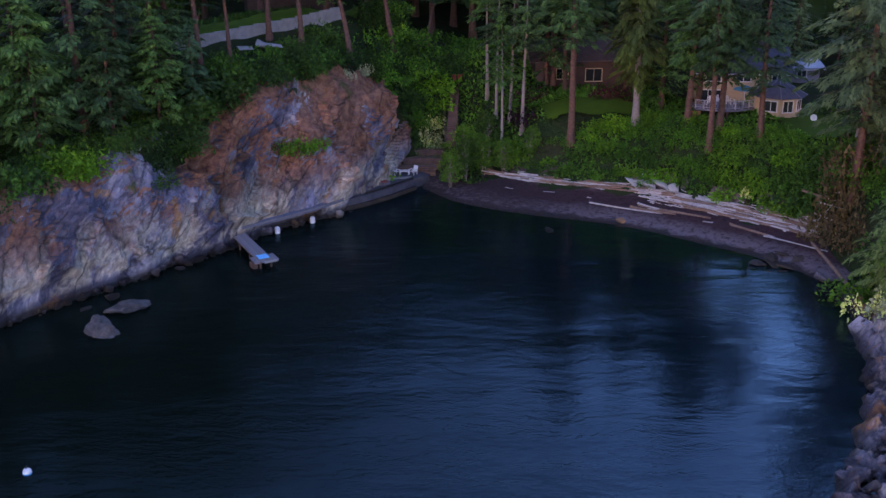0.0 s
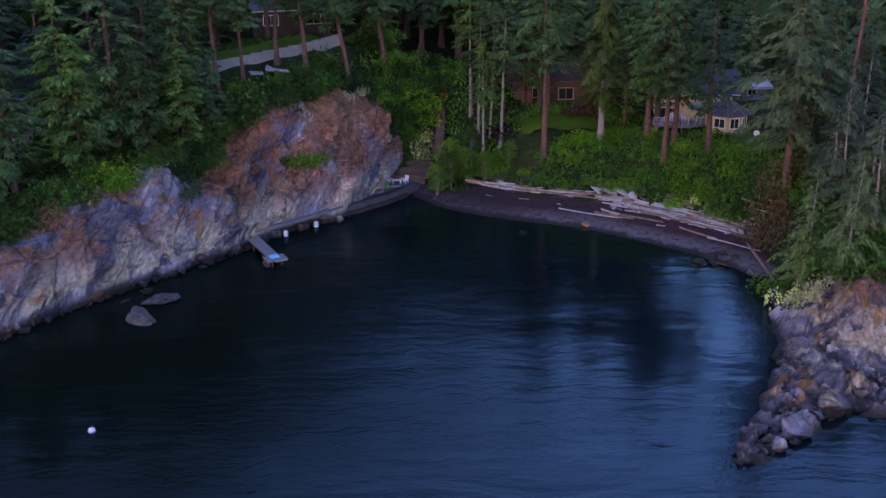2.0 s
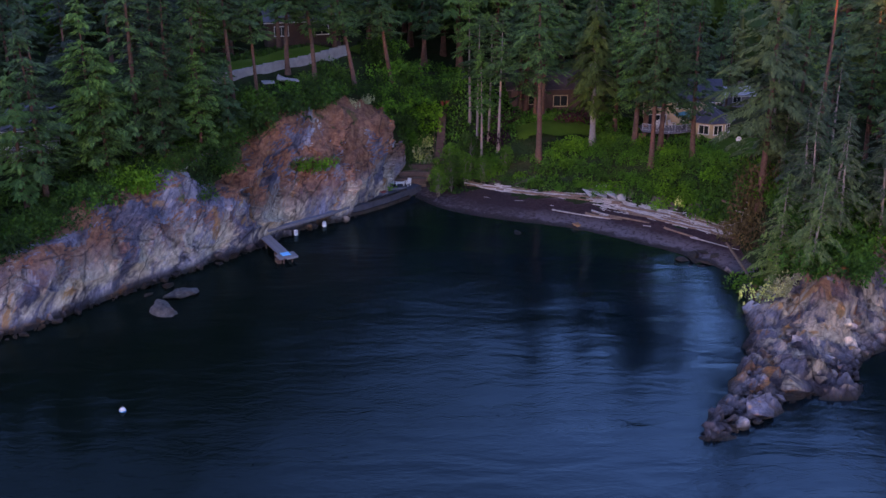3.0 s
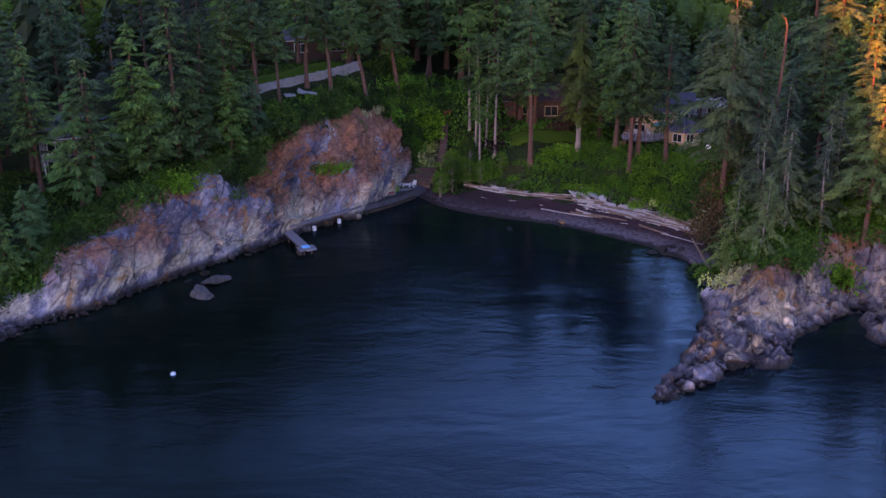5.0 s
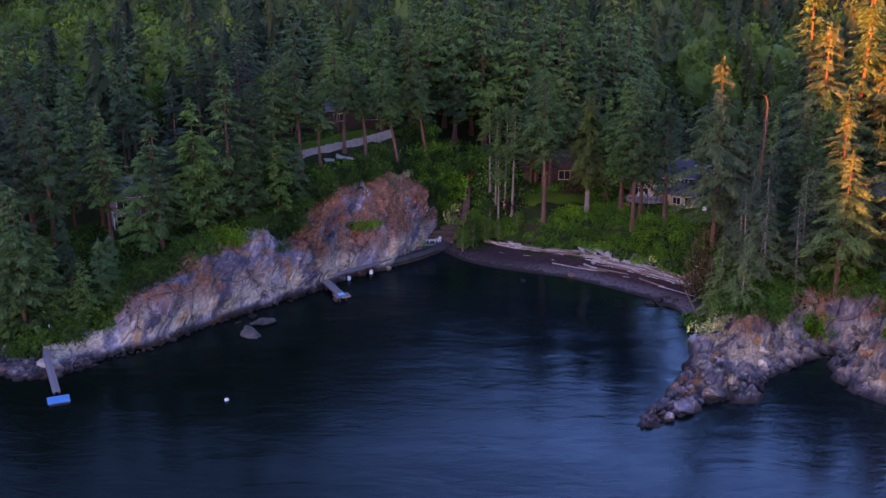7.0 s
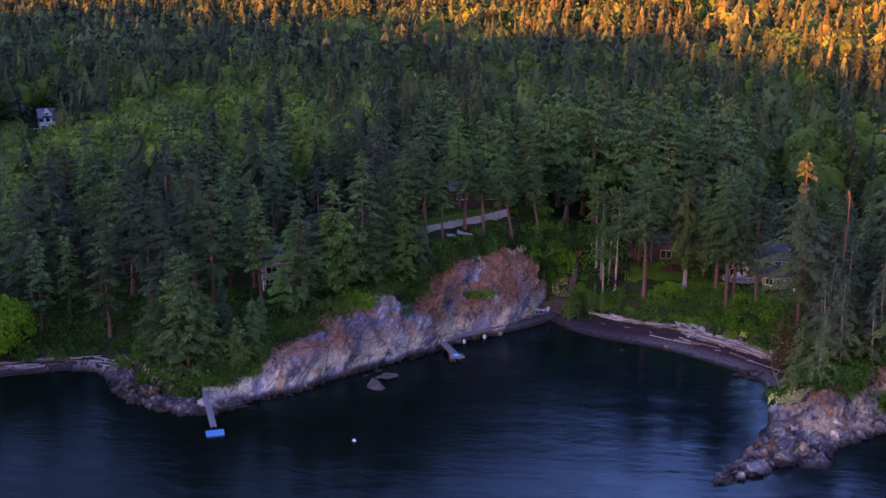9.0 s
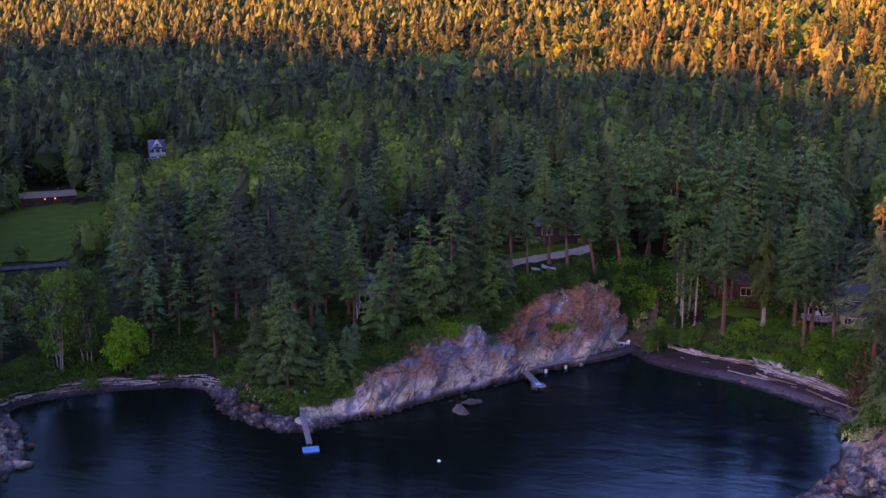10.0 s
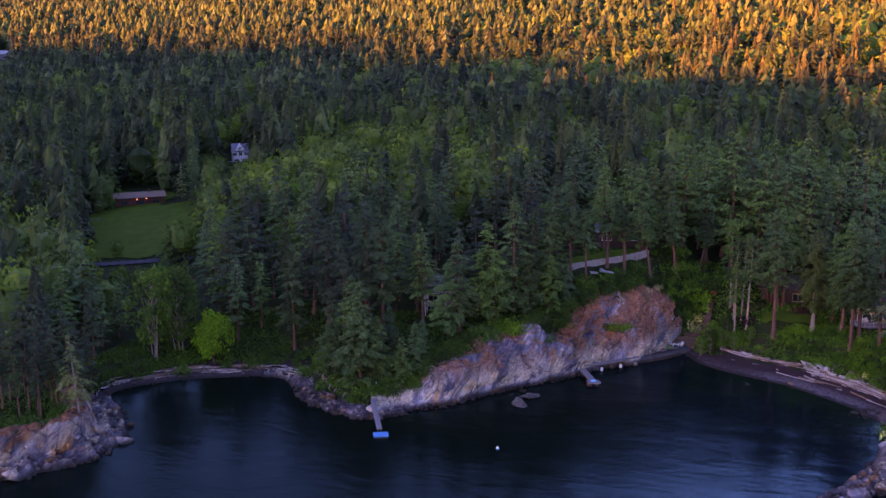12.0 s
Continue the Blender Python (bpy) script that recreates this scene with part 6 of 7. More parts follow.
for i in range(8):
    aa = radians(22.5 + 45 * i)
    part("roof_hip", rod(bmesh.new(), (3.25 * math.cos(aa), 3.25 * math.sin(aa), 2.44), (0, 0, 4.22), 0.06, sides=6), SLATE, pav)
for k, (ww, hh) in ((5, (1.1, 1.2)), (6, (1.5, 1.1)), (4, (1.3, 1.1))):
    aa = radians(45 + 45 * k)
    rr = 2.55 * math.cos(radians(22.5)) + 0.03
    window(pav, pav.matrix_world @ pose(rr * math.cos(aa), rr * math.sin(aa), 1.45, 0, 0, 45 + 45 * k + 90), ww, hh)
sp = empty("satellite_dish", pose(39.4, 111.3, ground_z(39.4, 111.3)), "small white satellite dish on a short pole", "satellite dish")
part("pole", rod(bmesh.new(), (0, 0, -0.3), (0, 0, 0.6), 0.04), DARK, sp)
part("dish", rod(bmesh.new(), (0, -0.12, 0.75), (0, -0.04, 0.72), 0.38, 0.2, 16), WHITE, sp)

deck = empty("sun_deck", pose(30.6, 116.2, 7.4), "blue-grey rounded sun deck with a pale railing", "deck", kind="structure")
arc = [(-3.4 + 0.0, 2.0), (-3.4, -1.0)] + [(-3.4 + 6.8 * i / 8, -1.0 - 1.3 * math.sin(math.pi * i / 8)) for i in range(1, 8)] + [(3.4, -1.0), (3.4, 2.0)]
slab_of("deck_floor", arc, 1.2, 1.42, SLATE, deck)
railing(deck, arc[1:-1:2] + [arc[-2]], 1.42, 0.95, PALE_ROOF)
for x, y in ((-3.1, -0.9), (0, -2.1), (3.1, -0.9)):
    part("deck_post", block((x - 0.12, y - 0.12, -1), (x + 0.12, y + 0.12, 1.198)), TIMBER, deck)
um = empty("parasol", pose(33.0, 116.4, 8.82), "teal parasol standing on the sun deck", "parasol")
part("pole", rod(bmesh.new(), (0, 0, 0), (0, 0, 2.3), 0.04), WHITE, um)
part("canopy", rod(bmesh.new(), (0, 0, 1.85), (0, 0, 2.35), 1.35, 0.05, 8), TEAL, um, "teal cloth canopy")
for i, (x, y) in enumerate(((29.2, 116.6), (30.2, 117.1), (31.6, 116.9))):
    ch = garden_chair(x, y, 8.82, 30 * i - 20, "pale deck chair on the sun deck")
    ch["group"] = "deck chairs"
slide = empty("play_frame", pose(26.9, 113.6, ground_z(26.9, 113.6)), "small orange and yellow toy frame beside the deck", "toy frame")
part("panel", block((-0.5, -0.3, 0), (0.5, -0.22, 1.3)), ORANGE_ROCK, slide)
part("ramp_board", block((-0.3, -1.4, 0), (0.3, -0.3, 0.08), pose(0, 0, 0.1, 25)), RED, slide)
bn = empty("garden_bench", pose(21.0, 108.3, ground_z(21.0, 108.3)), "small pale bench on the grass above the beach", "bench")
part("seat", block((-0.7, -0.2, 0.4), (0.7, 0.2, 0.47)), WHITE, bn)
for s in (-0.55, 0.55):
    part("leg", block((s - 0.05, -0.18, -0.2), (s + 0.05, 0.18, 0.398)), WHITE, bn)

gable_house("garden_house", pose(16.5, 131.5, 8.8, 0, 0, 4), 14, 7, 3.4, 1.8, BROWN, BROWN_ROOF, "low brown house with a dark brown roof behind the lawn", [(-3.6, 1.6, 1.4, 1.2), (0.4, 1.4, 2.0, 1.5)], 0.8, TAN)
gable_house("boat_shed", pose(43.5, 132, 8.6, 0, 0, 10), 5, 4, 2.0, 0.7, GREY_SIDING, PALE_ROOF, "small shed with a pale metal roof behind the trees", [(0, 1.3, 1.2, 0.9)])
clifftop = gable_house("clifftop_house", pose(-53.0, 102.5, 7.6, 0, 0, 20), 9, 7, 5.6, 2.2, GREY_SIDING, SLATE, "grey two-storey house with white balconies among firs", [(-2.5, 1.4, 2.2, 1.7), (1.8, 1.4, 1.8, 1.7), (-2.4, 4.2, 2.0, 1.4), (2.0, 4.2, 1.6, 1.3)])
balc = empty("balcony", clifftop.matrix_world @ pose(-0.5, -4.4, 0))
balc.parent = clifftop
balc.matrix_parent_inverse = clifftop.matrix_world.inverted()
part("balcony_floor", block((-3.6, -0.9, 2.6), (3.6, 0.9, 2.75)), GREY_WOOD, balc)
bm = bmesh.new()
for x in np.arange(-3.6, 3.61, 0.6):
    box(bm, (x - 0.04, -0.9, 2.752), (x + 0.04, -0.82, 3.7))
box(bm, (-3.65, -0.93, 3.702), (3.65, -0.8, 3.78))
part("balcony_rail", bm, WHITE, balc, "white railing")
for x in (-3.5, 3.5):
    part("balcony_post", block((x - 0.08, -0.85, -1.2), (x + 0.08, -0.69, 2.598)), WHITE, balc)
gable_house("hillside_house", pose(-22, 135.5, 18.6, 0, 0, 15), 11, 7, 3.0, 1.5, BROWN, SLATE, "low brown house with a slate roof above a retaining wall", [(-3.4, 1.5, 2.0, 1.3), (2.6, 1.5, 2.0, 1.3)])
gable_house("point_house", pose(66, 108, 8.2, 0, 0, -15), 10, 7, 4.2, 1.8, DARK_RED, SLATE, "dark house with a blue-grey roof behind the point", [(-2.5, 1.5, 2.2, 1.4), (2, 1.5, 2.2, 1.4)])
white_house = gable_house("white_house", pose(-196, 259, 15.2, 0, 0, 38), 5.5, 6.5, 5.4, 2.8, WHITE, SLATE, "tall white gabled house among dark trees", [(-2.2, 4.6, 1.4, 1.5), (0, 4.6, 1.2, 1.5), (2.2, 4.6, 1.4, 1.5), (-1.6, 1.6, 1.8, 1.6), (1.6, 1.6, 1.8, 1.6)])
part("veranda", block((-5.2, -5.6, 0.8), (5.2, -3.52, 1.05)), WHITE, white_house)
part("veranda_rail", block((-5.2, -5.6, 1.85), (5.2, -5.5, 2.0)), WHITE, white_house)
for i in range(8):
    part("veranda_post", block((-5.15 + i * 1.46, -5.58, 1.052), (-5.05 + i * 1.46, -5.5, 1.848)), WHITE, white_house)
bm = bmesh.new()
a = [bm.verts.new(p) for p in ((-1.9, -3.9, 5.9), (1.9, -3.9, 5.9), (0, -3.9, 8.4), (-1.9, -0.4, 5.9), (1.9, -0.4, 5.9), (0, -0.4, 8.4))]
for q in ((0, 1, 2), (3, 5, 4), (0, 3, 4, 1), (1, 4, 5, 2), (2, 5, 3, 0)):
    bm.faces.new([a[k] for k in q])
part("front_gable", bm, WHITE, white_house)
red_house = gable_house("red_bungalow", pose(-190, 185, 10.5, 0, 0, 42), 15, 7, 3.4, 1.0, DARK_RED, TAN_ROOF, "long dark red bungalow with a low tan roof above a meadow", [(-5, 1.6, 2.2, 1.3), (0, 1.6, 2.6, 1.3), (5, 1.6, 2.2, 1.3)], 0.9, BROWN)
for s in (-1.0, 2.0):
    part("porch_lamp", rod(bmesh.new(), (s, -3.9, 2.6), (s, -3.9, 2.9), 0.22, 0.16, 10), LAMP, red_house, "lit orange porch lamp")
blue_house = gable_house("distant_house", pose(-265, 330, 21.5, 0, 0, 40), 6, 6, 5.0, 2.0, GREY_SIDING, PALE_ROOF, "small pale house far off in the woods", [(0, 3, 1.6, 1.3)])

gable_house("hilltop_house", pose(-605, 573, 46.5, 0, 0, 48), 17, 9, 6.0, 2.6, GREY_SIDING, PALE_ROOF, "large pale-roofed house high on the wooded hill", [(-4, 3.6, 2.4, 1.6), (3, 3.6, 2.4, 1.6)])

# ---- the lawn wall above the cliff ----
lw = glide(np.array([(-30.4, 109.8, 17.8), (-27.7, 112, 17.85), (-25.6, 114, 18.0), (-22.9, 116, 18.3), (-20, 118, 18.55), (-17.1, 120.5, 18.9), (-13.9, 124, 19.3)]), 1.5)
tops, lw = lw[:, 2], lw[:, :2]
lawn_wall = empty("retaining_wall_above_cliff", pose(0, 0, 0), "pale curved concrete retaining wall above the cliff", "retaining wall")
for i, (p, q) in enumerate(zip(lw, lw[1:])):
    c = (p + q) / 2
    zz = (tops[i] + tops[i + 1]) / 2 - 0.75
    a = math.degrees(math.atan2(*(q - p)[::-1]))
    L = float(np.hypot(*(q - p)))
    part("wall_section", block((-L / 2, -0.2, -1.4), (L / 2 - 0.012, 0.2, 0.75), pose(c[0], c[1], zz, 0, 0, a)), CONCRETE, lawn_wall)
for x, y, z, s in ((-21.5, 112.5, 16.7, 1.6), (-20.0, 112.1, 16.6, 1.2), (-23.0, 111.2, 16.5, 1.2)):
    boulder(x, y, s, "flat grey stone slab on the bank above the cliff", "stone slabs above the cliff", z, STONES[6], 0.4, CONCRETE, "stone_slab")

patch("lawn", lambda x, y: (((x - 16) / 6.5 + 0.1 * np.sin(y * 2)) ** 2 + ((y - 119.0) / 2.6 + 0.14 * np.sin(x * 1.3)) ** 2 < 1), 3, 27, 112, 126, 0.25, GRASS, "mown green lawn below a brown house", "lawn", 0.45)
patch("lawn_2", lambda x, y: (((x - 40) / 5) ** 2 + ((y - 108.5) / 5.0) ** 2 < 1), 34, 46, 102, 115, 0.25, GRASS, "small green lawn beside the pavilion", "lawn", 0.45)
patch("lawn_3", lambda x, y: (y > np.interp(x, lw[:, 0], lw[:, 1]) + 0.5) & (y < np.interp(x, lw[:, 0], lw[:, 1]) + 6.5) & (x > -29) & (x < -12), -32, -12, 108, 132, 0.6, GRASS, "green lawn behind a curved retaining wall", "lawn", 0.55)
def on_meadow(x, y):
    az, far = np.degrees(np.arctan2(18 - x, y + 94)) + 0.25 * np.sin(y * 0.23) + 0.2 * np.sin(x * 0.5), np.hypot(x - 18, y + 94) + 2 * np.sin(x * 0.37)
    return ((az > 33.2) & (az < 39.6) & (far > 279) & (far < 343)) | ((az > 30.8) & (az < 34) & (far > 312) & (far < 360)) | ((az > 35) & (az < 38.6) & (far > 335) & (far < 368))


patch("meadow", on_meadow, -225, -130, 110, 225, 1.5, GRASS, "open green meadow between the woods", "meadow", 0.3)
patch("road", lambda x, y: np.abs((y - 119) - 0.53 * (x + 159)) < 2.6, -190, -125, 95, 145, 1.0, ASPHALT, "narrow grey road below the meadow", "road", 0.35)


# ---- shrubs and undergrowth ----
def brush(spots, group, label):
    """Shrubs too close-grown to count, as one mass."""
    vs, fs, k, mats_ = [], [], 0, []
    idx = []
    for kind, x, y, z, H, turn in spots:
        me = KIND[kind][3][0]
        co = np.empty(len(me.vertices) * 3, np.float32)
        me.vertices.foreach_get("co", co)
        tri = np.empty(len(me.loops), np.int32)
        me.loops.foreach_get("vertex_index", tri)
        co, s, a = co.reshape(-1, 3), H / HEIGHT[kind], radians(turn)
        vs.append(np.stack([(co[:, 0] * math.cos(a) - co[:, 1] * math.sin(a)) * s + x, (co[:, 0] * math.sin(a) + co[:, 1] * math.cos(a)) * s + y, co[:, 2] * s + z], 1))
        fs.append(tri.reshape(-1, 3) + k)
        k += len(co)
        if me.materials[0] not in mats_:
            mats_.append(me.materials[0])
        idx.append(np.full(len(tri) // 3, mats_.index(me.materials[0])))
    ob = new("brushwood", mesh_of("brushwood", np.concatenate(vs), np.concatenate(fs), mats_, False, np.concatenate(idx)))
    tagged(ob, label, "brushwood", group, "stuff")


def thicket(n, inside, x0, x1, y0, y1, kinds, low, high, group, gap=0.9, seed=1, dz=-0.1, mass=""):
    g = random.Random(seed)
    spots, tries, grown = [], 0, []
    while len(spots) < n and tries < n * 80:
        tries += 1
        x, y = g.uniform(x0, x1), g.uniform(y0, y1)
        if not inside(x, y) or any((x - a) ** 2 + (y - b) ** 2 < gap ** 2 for a, b in spots):
            continue
        spots.append((x, y))
        if mass:
            grown.append((g.choice(kinds), x, y, ground_z(x, y) + dz, g.uniform(low, high), g.uniform(0, 360)))
            continue
        plant(g.choice(kinds), x, y, g.uniform(low, high), g.uniform(0, 360), ground_z(x, y) + dz, group=group)
    if mass:
        brush(grown, group, mass)


def dist(x, y):
    return float(inland(x, y)[0][0])


thicket(105, lambda x, y: 9.2 < dist(x, y) < 18 and not (abs(x - 21.2) < 3.4 and abs(y - 105.2 + 0.5 * (x - 21.2)) < 2.6) and not (-9 < x < 0.6 and y > 109) and not ((x - 15) ** 2 / 90 + (y - 119) ** 2 / 18 < 1) and not (x > 27 and y > 108.5), -1, 36, 93, 120,
        ["shrub0", "shrub1", "shrub1", "shrub0", "shrub1", "shrub3", "shrub2"], 0.7, 1.6, "shrubs on the bank", 1.2, 2)
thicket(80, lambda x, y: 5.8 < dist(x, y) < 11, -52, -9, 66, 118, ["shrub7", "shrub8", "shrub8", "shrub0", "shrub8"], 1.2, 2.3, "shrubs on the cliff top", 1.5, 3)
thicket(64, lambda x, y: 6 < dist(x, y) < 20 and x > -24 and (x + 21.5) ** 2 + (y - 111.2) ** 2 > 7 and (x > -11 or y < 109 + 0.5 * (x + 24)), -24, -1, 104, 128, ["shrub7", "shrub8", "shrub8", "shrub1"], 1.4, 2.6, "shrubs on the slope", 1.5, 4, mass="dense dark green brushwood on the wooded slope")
thicket(60, lambda x, y: 6.8 < dist(x, y) < 14 and (x - 39) ** 2 + (y - 72.5) ** 2 > 9, 33, 66, 55, 90, ["shrub0", "shrub1", "shrub2"], 1.2, 2.4, "shrubs on the point", 1.5, 5, mass="dense green brushwood behind the rock point")
thicket(40, lambda x, y: 1.6 < dist(x, y) < 12 and x > 31 and (77.5 < y < 80 or dist(x, y) > 9.6 or (y < 84 and dist(x, y) > 6.5)), 31, 42, 71, 98, ["shrub0", "shrub1", "shrub1", "shrub3"], 1.6, 3.0, "shrubs at the end of the beach", 1.1, 8, mass="green brushwood overhanging the end of the beach")
thicket(26, lambda x, y: 1.6 < dist(x, y) and x < -2.2 and (y > 120.6 or x < -9), -9.5, -2, 112, 130, ["shrub0", "shrub1", "shrub3"], 1.2, 2.4, "shrubs beside the stairs", 1.0, 9, mass="green brushwood beside the garden stairs")
thicket(70, lambda x, y: 3.6 < dist(x, y) < 11 and (y > 50 or dist(x, y) > 7), -110, -50, 26, 84, ["shrub0", "shrub1"], 1.3, 2.4, "shrubs above the far beach", 1.8, 6, mass="green brushwood above the far beach")
for x, y, z, kind, H in ((-17.0, 102.8, 7.2, "shrub3", 1.3), (-15.5, 103.6, 7.4, "shrub3", 1.2), (-18.4, 102.9, 7.4, "shrub7", 1.2), (-34.6, 88.6, 9.2, "shrub3", 2.2), (-36.6, 89.6, 9.2, "shrub3", 2.2),
                         (-33.4, 88.4, 9.2, "shrub3", 1.8), (-35.6, 87.4, 8.9, "shrub2", 1.8), (-27.7, 94.2, 9.0, "shrub8", 1.9), (-26.6, 95.6, 9.2, "shrub8", 2.0), (-25.6, 96.6, 10.0, "shrub8", 2.0),
                         (-28.4, 91.8, 7.9, "shrub7", 1.7), (-27.6, 90.4, 7.0, "shrub7", 1.4), (-25.4, 99.2, 12.0, "shrub8", 2.6), (-24.0, 101.4, 12.6, "shrub8", 2.9), (-22.6, 103.4, 13.6, "shrub8", 3.0),
                         (-26.4, 98.6, 11.6, "shrub7", 2.6), (-23.4, 104.4, 14.2, "shrub7", 3.0), (-38.6, 80.6, 7.2, "shrub8", 2.2), (-40.8, 79.2, 6.8, "shrub8", 2.4), (-43.4, 76.2, 6.6, "shrub8", 2.2), (-42.4, 78.6, 6.8, "shrub7", 2.6),
                         (-37.4, 83.6, 8.6, "shrub7", 2.2), (-38.8, 84.4, 8.8, "shrub8", 2.5), (-45.2, 74.4, 5.4, "shrub7", 2.2), (-30.0, 93.0, 10.6, "shrub7", 1.8), (-31.4, 91.8, 10.4, "shrub8", 1.8),
                         (-46.4, 72.4, 4.8, "shrub8", 2.6), (-47.4, 70.6, 3.4, "shrub8", 2.6), (-48.4, 69.2, 2.8, "shrub7", 2.4), (-49.6, 67.6, 2.4, "shrub8", 2.4), (-51.0, 66.4, 2.0, "shrub7", 2.2), (-47.2, 68.8, 2.6, "shrub7", 1.8)):
    plant(kind, x, y, H, None, z, label="bright green creeper hanging on the cliff" if kind in ("shrub3", "shrub2") else "dark green leafy shrub hanging over the cliff edge")
for x, y, H in ((-3.6, 120.4, 1.7), (-2.7, 120.8, 1.8), (-3.7, 121.4, 1.9), (-2.9, 122.2, 1.8), (-3.5, 122.8, 1.7), (-2.6, 123.2, 1.6)):
    plant("shrub4", x, y, H, None, ground_z(x, y) + 0.7, wide=0.9)
for x, y, H in ((34.2, 75.4, 2.2), (36.2, 74.2, 1.9), (35.2, 76.4, 2.2), (35.3, 74.9, 2.0)):
    plant("shrub4", x, y, H, None, wide=0.6 if H > 3 else 0.8)
for x, y, z in ((-12.6, 114.0, 12.6), (-10.6, 116.4, 12.6), (30.2, 101.6, None)):
    plant("shrub4", x, y, 1.2, None, z, wide=0.7)
for x, y in ((7.6, 119.6), (18.4, 121.4), (20.0, 121.8), (9.4, 122.6)):
    plant("shrub5", x, y, 1.8)
for x, y, H in ((7.0, 121.6, 2.2), (10.6, 122.8, 1.6), (13.4, 122.4, 1.4), (16.2, 122.6, 1.2), (22.4, 121.8, 1.8), (5.6, 118.6, 1.6), (23.6, 117.6, 1.5)):
    plant("shrub1", x, y, H, label="dark green shrub at the edge of a lawn")
for x, y, H in ((36.4, 90.6, 6.0), (37.2, 92.6, 6.0), (36.0, 88.4, 5.0), (35.2, 92.4, 4.6)):
    plant("shrub6", x, y, H, wide=0.55, label="tall dry brown bush at the end of the beach")
for x, y, H in ((-0.8, 111.8, 4.0), (0.8, 113.4, 5.0), (3.0, 114.8, 5.0), (5.4, 113.8, 4.0), (8.4, 114.4, 3.6), (0.6, 116.5, 5.6), (3.8, 118.0, 5.6)):
    plant("alder", x, y, H, wide=1.25, label="leafy green alder thicket above the beach")
for x, y, H in ((35.4, 78.6, 9), (37.8, 76.8, 10), (39.6, 84, 12), (41, 80, 13)):
    plant("sparse0", x, y, H, wide=1.25, label="ragged olive-green fir hanging over the water")
plant("shrub2", 47.6, 74.9, 2.6, label="bright yellow-green bush on the rock point")

for x, y, H in ((-12.6, 111.8, 1.3), (-11.2, 112.9, 1.4), (-9.6, 114.4, 1.5), (-8.9, 116.0, 1.7), (-8.6, 117.6, 1.8), (-8.4, 119.2, 1.8), (-14.4, 110.6, 1.2)):
    plant("shrub0", x, y, H)

# a dead trunk with a hooked top
snag_path = np.array([(0, 0, -0.5), (0.1, 0, 6), (0.05, 0.1, 12), (0.25, 0, 18), (0.2, 0, 21.2), (-0.1, 0, 22.1), (-0.7, 0, 22.5)], float)
sv, sf = tapered(snag_path, [0.34, 0.28, 0.22, 0.15, 0.11, 0.09, 0.05], 7)
stub_rng = np.random.default_rng(4)
nst = 34
bv, bf = boughs(stub_rng.uniform(9, 20.5, nst), stub_rng.uniform(0, 6.3, nst), stub_rng.uniform(0.9, 2.4, nst), stub_rng, 1.0, 0.1, 0.25)
sv, sf = join((sv, sf), (bv, bf))
snag = empty("dead_tree", pose(43.4, 93.0, ground_z(43.4, 93.0)), "bare dead reddish trunk with a hooked top", "tree")
ob = new("trunk", mesh_of("trunk", sv, sf, [BARK], True))
ob.parent = snag


def undergrowth():
    """Low leafy cover over the woodland floor, as one mass."""
    rng = np.random.default_rng(33)
    n = 300000
    x, y = rng.uniform(-112, 70, n), rng.uniform(24, 150, n)
    d, _ = inland(x, y)
    z = land(x, y)
    lawn = ((x - 16) / 6.2) ** 2 + ((y - 119) / 2.6) ** 2 < 1.0
    lawn |= ((x - 40) / 5) ** 2 + ((y - 108.5) / 5) ** 2 < 1.1
    lawn |= (x > -31) & (x < -12) & (y > np.interp(x, lw[:, 0], lw[:, 1]) - 0.6) & (y < np.interp(x, lw[:, 0], lw[:, 1]) + 7)
    lawn |= (x > -8.2) & (x < -0.5) & (y < 120.2)
    lawn |= (np.abs(x - 21.2) < 3.2) & (np.abs(y - 105.4 + 0.5 * (x - 21.2)) < 2.2)
    lawn |= np.hypot(x + 21.5, y - 111.4) < 2.2
    for ax, ay in lw[::2]:
        lawn |= np.hypot(x - ax - 0.6, y - ay + 1.0) < 1.5
    edge = np.where(beachy(x, y) > 0.5, 8.7, np.where((x < -50) & (y > 50), 3.6, 5.6))
    clump = np.array([noise.noise(Vector((a * 0.16, b * 0.16, 0.0))) for a, b in zip(x, y)])
    ok = (d > edge) & ~lawn & (clump > -0.25) & (d < 30)
    x, y, z, clump = x[ok], y[ok], z[ok], clump[ok]
    n = len(x)
    p = np.stack([x, y, z + rng.uniform(0.0, 0.8, n) * (0.5 + clump)], 1)
    o = rng.normal(0, 1, (n, 3)) + [0, 0, 0.5]
    o /= np.linalg.norm(o, axis=1)[:, None]
    v, f = kites(p, o, rng.uniform(0.35, 0.8, n), rng.uniform(0.25, 0.55, n), rng, 0.3, 1.0)
    ob = new("undergrowth", mesh_of("undergrowth", v, f, [UNDER, SHRUB], False, np.tile(((x > -1) & (x < 46) & (y > 85) & (clump > -0.1)).astype(int), 2)))
    tagged(ob, "low leafy green undergrowth covering the ground", "undergrowth", kind="stuff")


undergrowth()


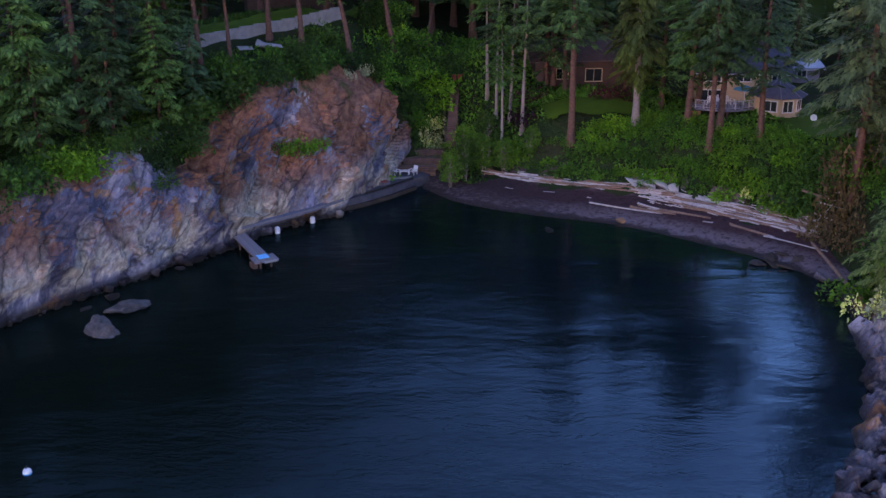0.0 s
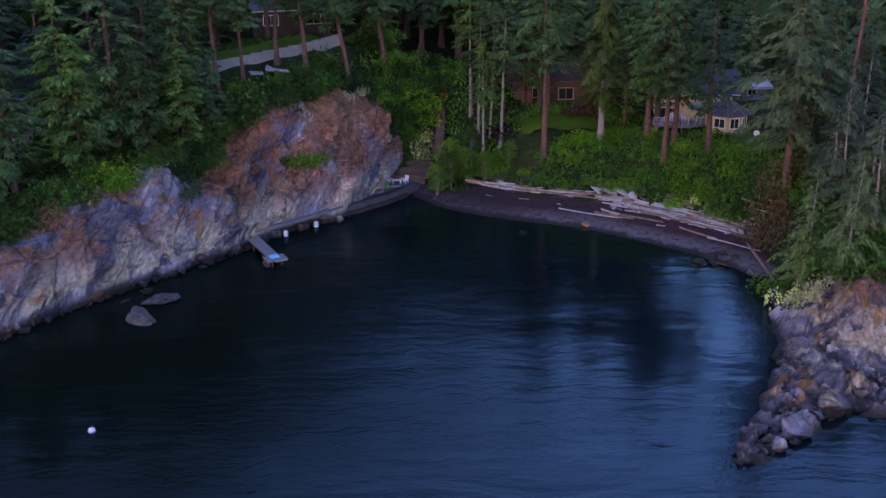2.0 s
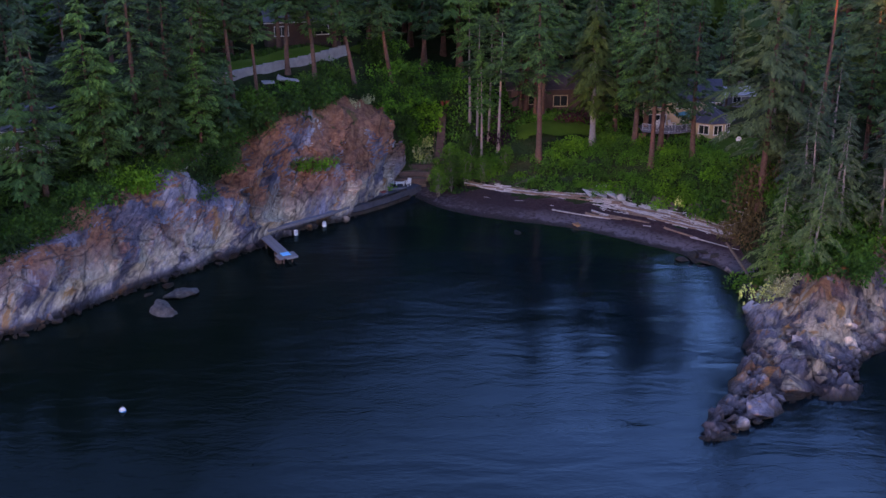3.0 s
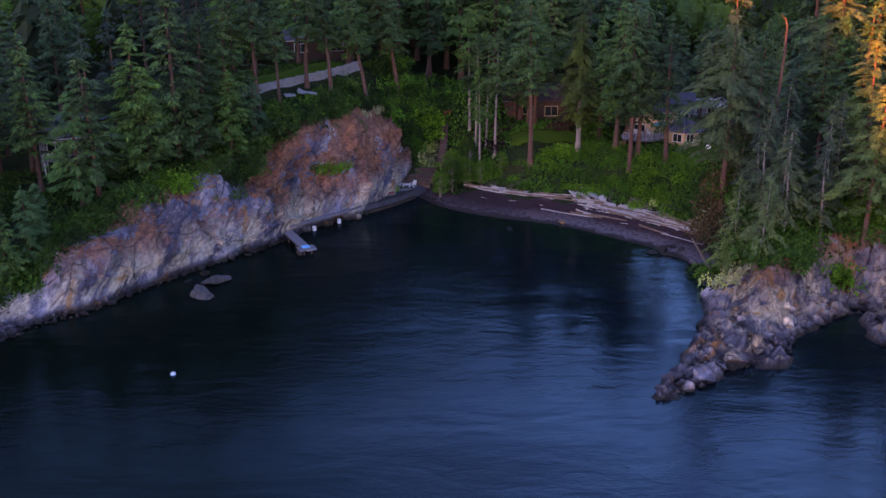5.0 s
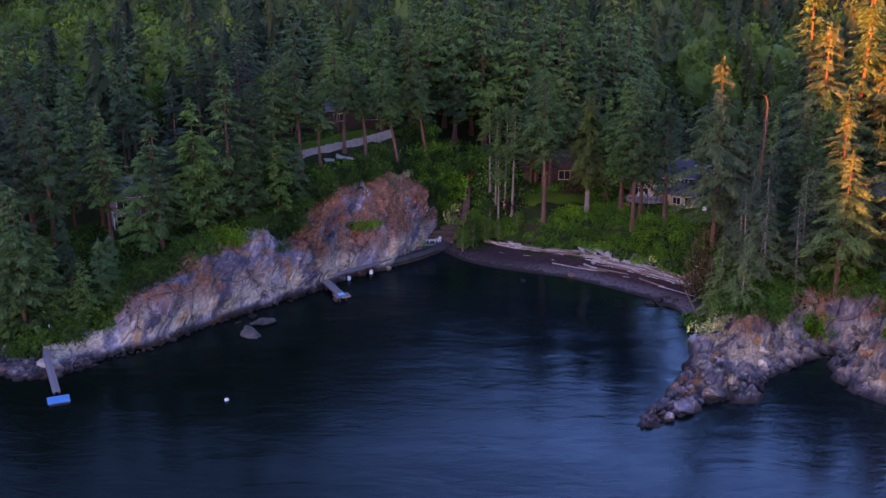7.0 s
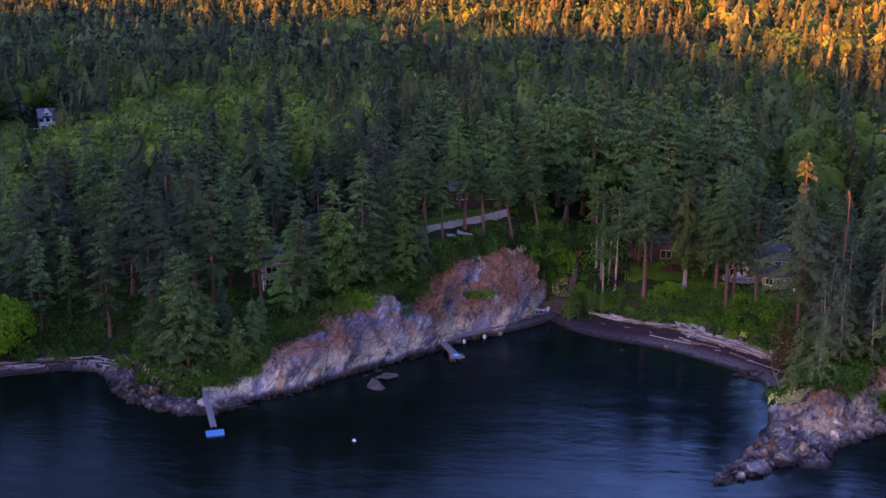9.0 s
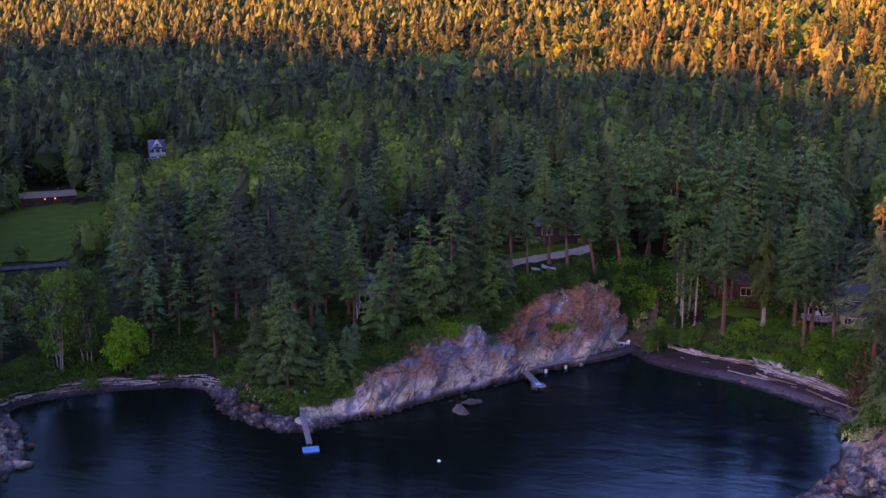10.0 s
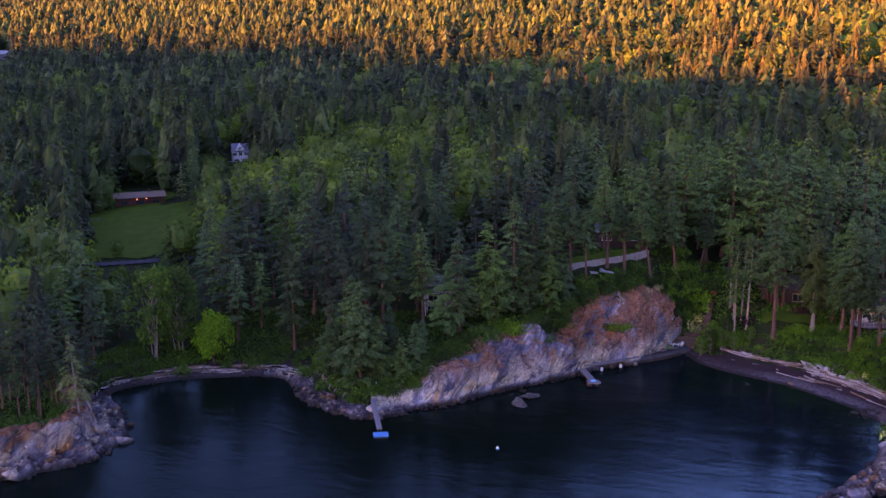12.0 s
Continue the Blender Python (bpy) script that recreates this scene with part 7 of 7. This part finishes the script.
def ivy():
    """Leafy cover over the steep banks at the head of the cove and along the crest."""
    rng = np.random.default_rng(41)
    n = 90000
    x, y = rng.uniform(-50, 4, n), rng.uniform(64, 132, n)
    x[:30000], y[:30000] = rng.uniform(-10, 0, 30000), rng.uniform(112, 130, 30000)
    d, _ = inland(x, y)
    bank = (x > -9.5) & (y > 112) & (x < 3) & (d > 1.6)
    bank &= ~((x > -8.2) & (x < -1) & (y < 120.2)) & ~((x > -1.8) & (x < 0.6) & (y < 128))
    crest = (d > 5.6) & (d < 10) & (rng.uniform(0, 1, n) < 0.5)
    ok = bank | crest
    for ax, ay in lw[::2]:
        ok &= np.hypot(x - ax - 0.6, y - ay + 1.0) > 1.6
    x, y = x[ok], y[ok]
    clump = np.array([noise.noise(Vector((a * 0.3, b * 0.3, 2.0))) for a, b in zip(x, y)])
    n = len(x)
    p = np.stack([x, y, land(x, y) + rng.uniform(0.05, 0.75, n) * (0.65 + 0.7 * clump)], 1)
    o = rng.normal(0, 1, (n, 3)) + [0.4, -0.6, 0.3]
    o /= np.linalg.norm(o, axis=1)[:, None]
    v, f = kites(p, o, rng.uniform(0.25, 0.6, n), rng.uniform(0.22, 0.5, n), rng, 0.35, 1.0)
    ob = new("ivy", mesh_of("ivy", v, f, [UNDER, SHRUB], False, np.tile((clump > 0.3).astype(int), 2)))
    tagged(ob, "green ivy and ferns covering the steep bank", "ivy", kind="stuff")


ivy()


def debris():
    """Broken driftwood and bleached sticks along the tide line."""
    rng = np.random.default_rng(8)
    line = COAST[(COAST[:, 0] > 2) & (COAST[:, 0] < 30.5) & (COAST[:, 1] > 86)]
    vs, fs, k = [], [], 0
    for _ in range(1900):
        i = rng.integers(1, len(line) - 1)
        broad = k > 5400      # a wider pale band towards the point
        if broad and line[i, 0] < 17:
            continue
        t = line[i + 1] - line[i - 1]
        t = t / np.hypot(*t)
        d = rng.choice([rng.normal(8.2, 0.25), rng.uniform(3.5, 7)], p=[0.98, 0.02])
        d = rng.normal(7.3, 0.55) if broad else d
        c = line[i] + np.array([-t[1], t[0]]) * d + t * rng.uniform(-1, 1)
        a = math.atan2(t[1], t[0]) + rng.normal(0, 0.16)
        L, w = rng.uniform(0.3, 1.6), rng.uniform(0.02, 0.06)
        q = np.array([(sx * L / 2, sy * w, sz * w) for sx in (-1, 1) for sy, sz in ((-1, -1), (1, -1), (0, 1))])
        q = np.stack([q[:, 0] * math.cos(a) - q[:, 1] * math.sin(a) + c[0], q[:, 0] * math.sin(a) + q[:, 1] * math.cos(a) + c[1], q[:, 2]], 1)
        vs.append(q), fs.append(np.array([(0, 3, 4), (0, 4, 1), (1, 4, 5), (1, 5, 2), (2, 5, 3), (2, 3, 0), (0, 1, 2), (3, 5, 4)]) + k)
        k += 6
    v = np.concatenate(vs)
    v[:, 2] += land(v[:, 0], v[:, 1]) + 0.16
    ob = new("driftwood_debris", mesh_of("driftwood_debris", v, np.concatenate(fs), [DRIFT]))
    tagged(ob, "bleached sticks and broken driftwood strewn along the beach", "driftwood", kind="stuff")


debris()
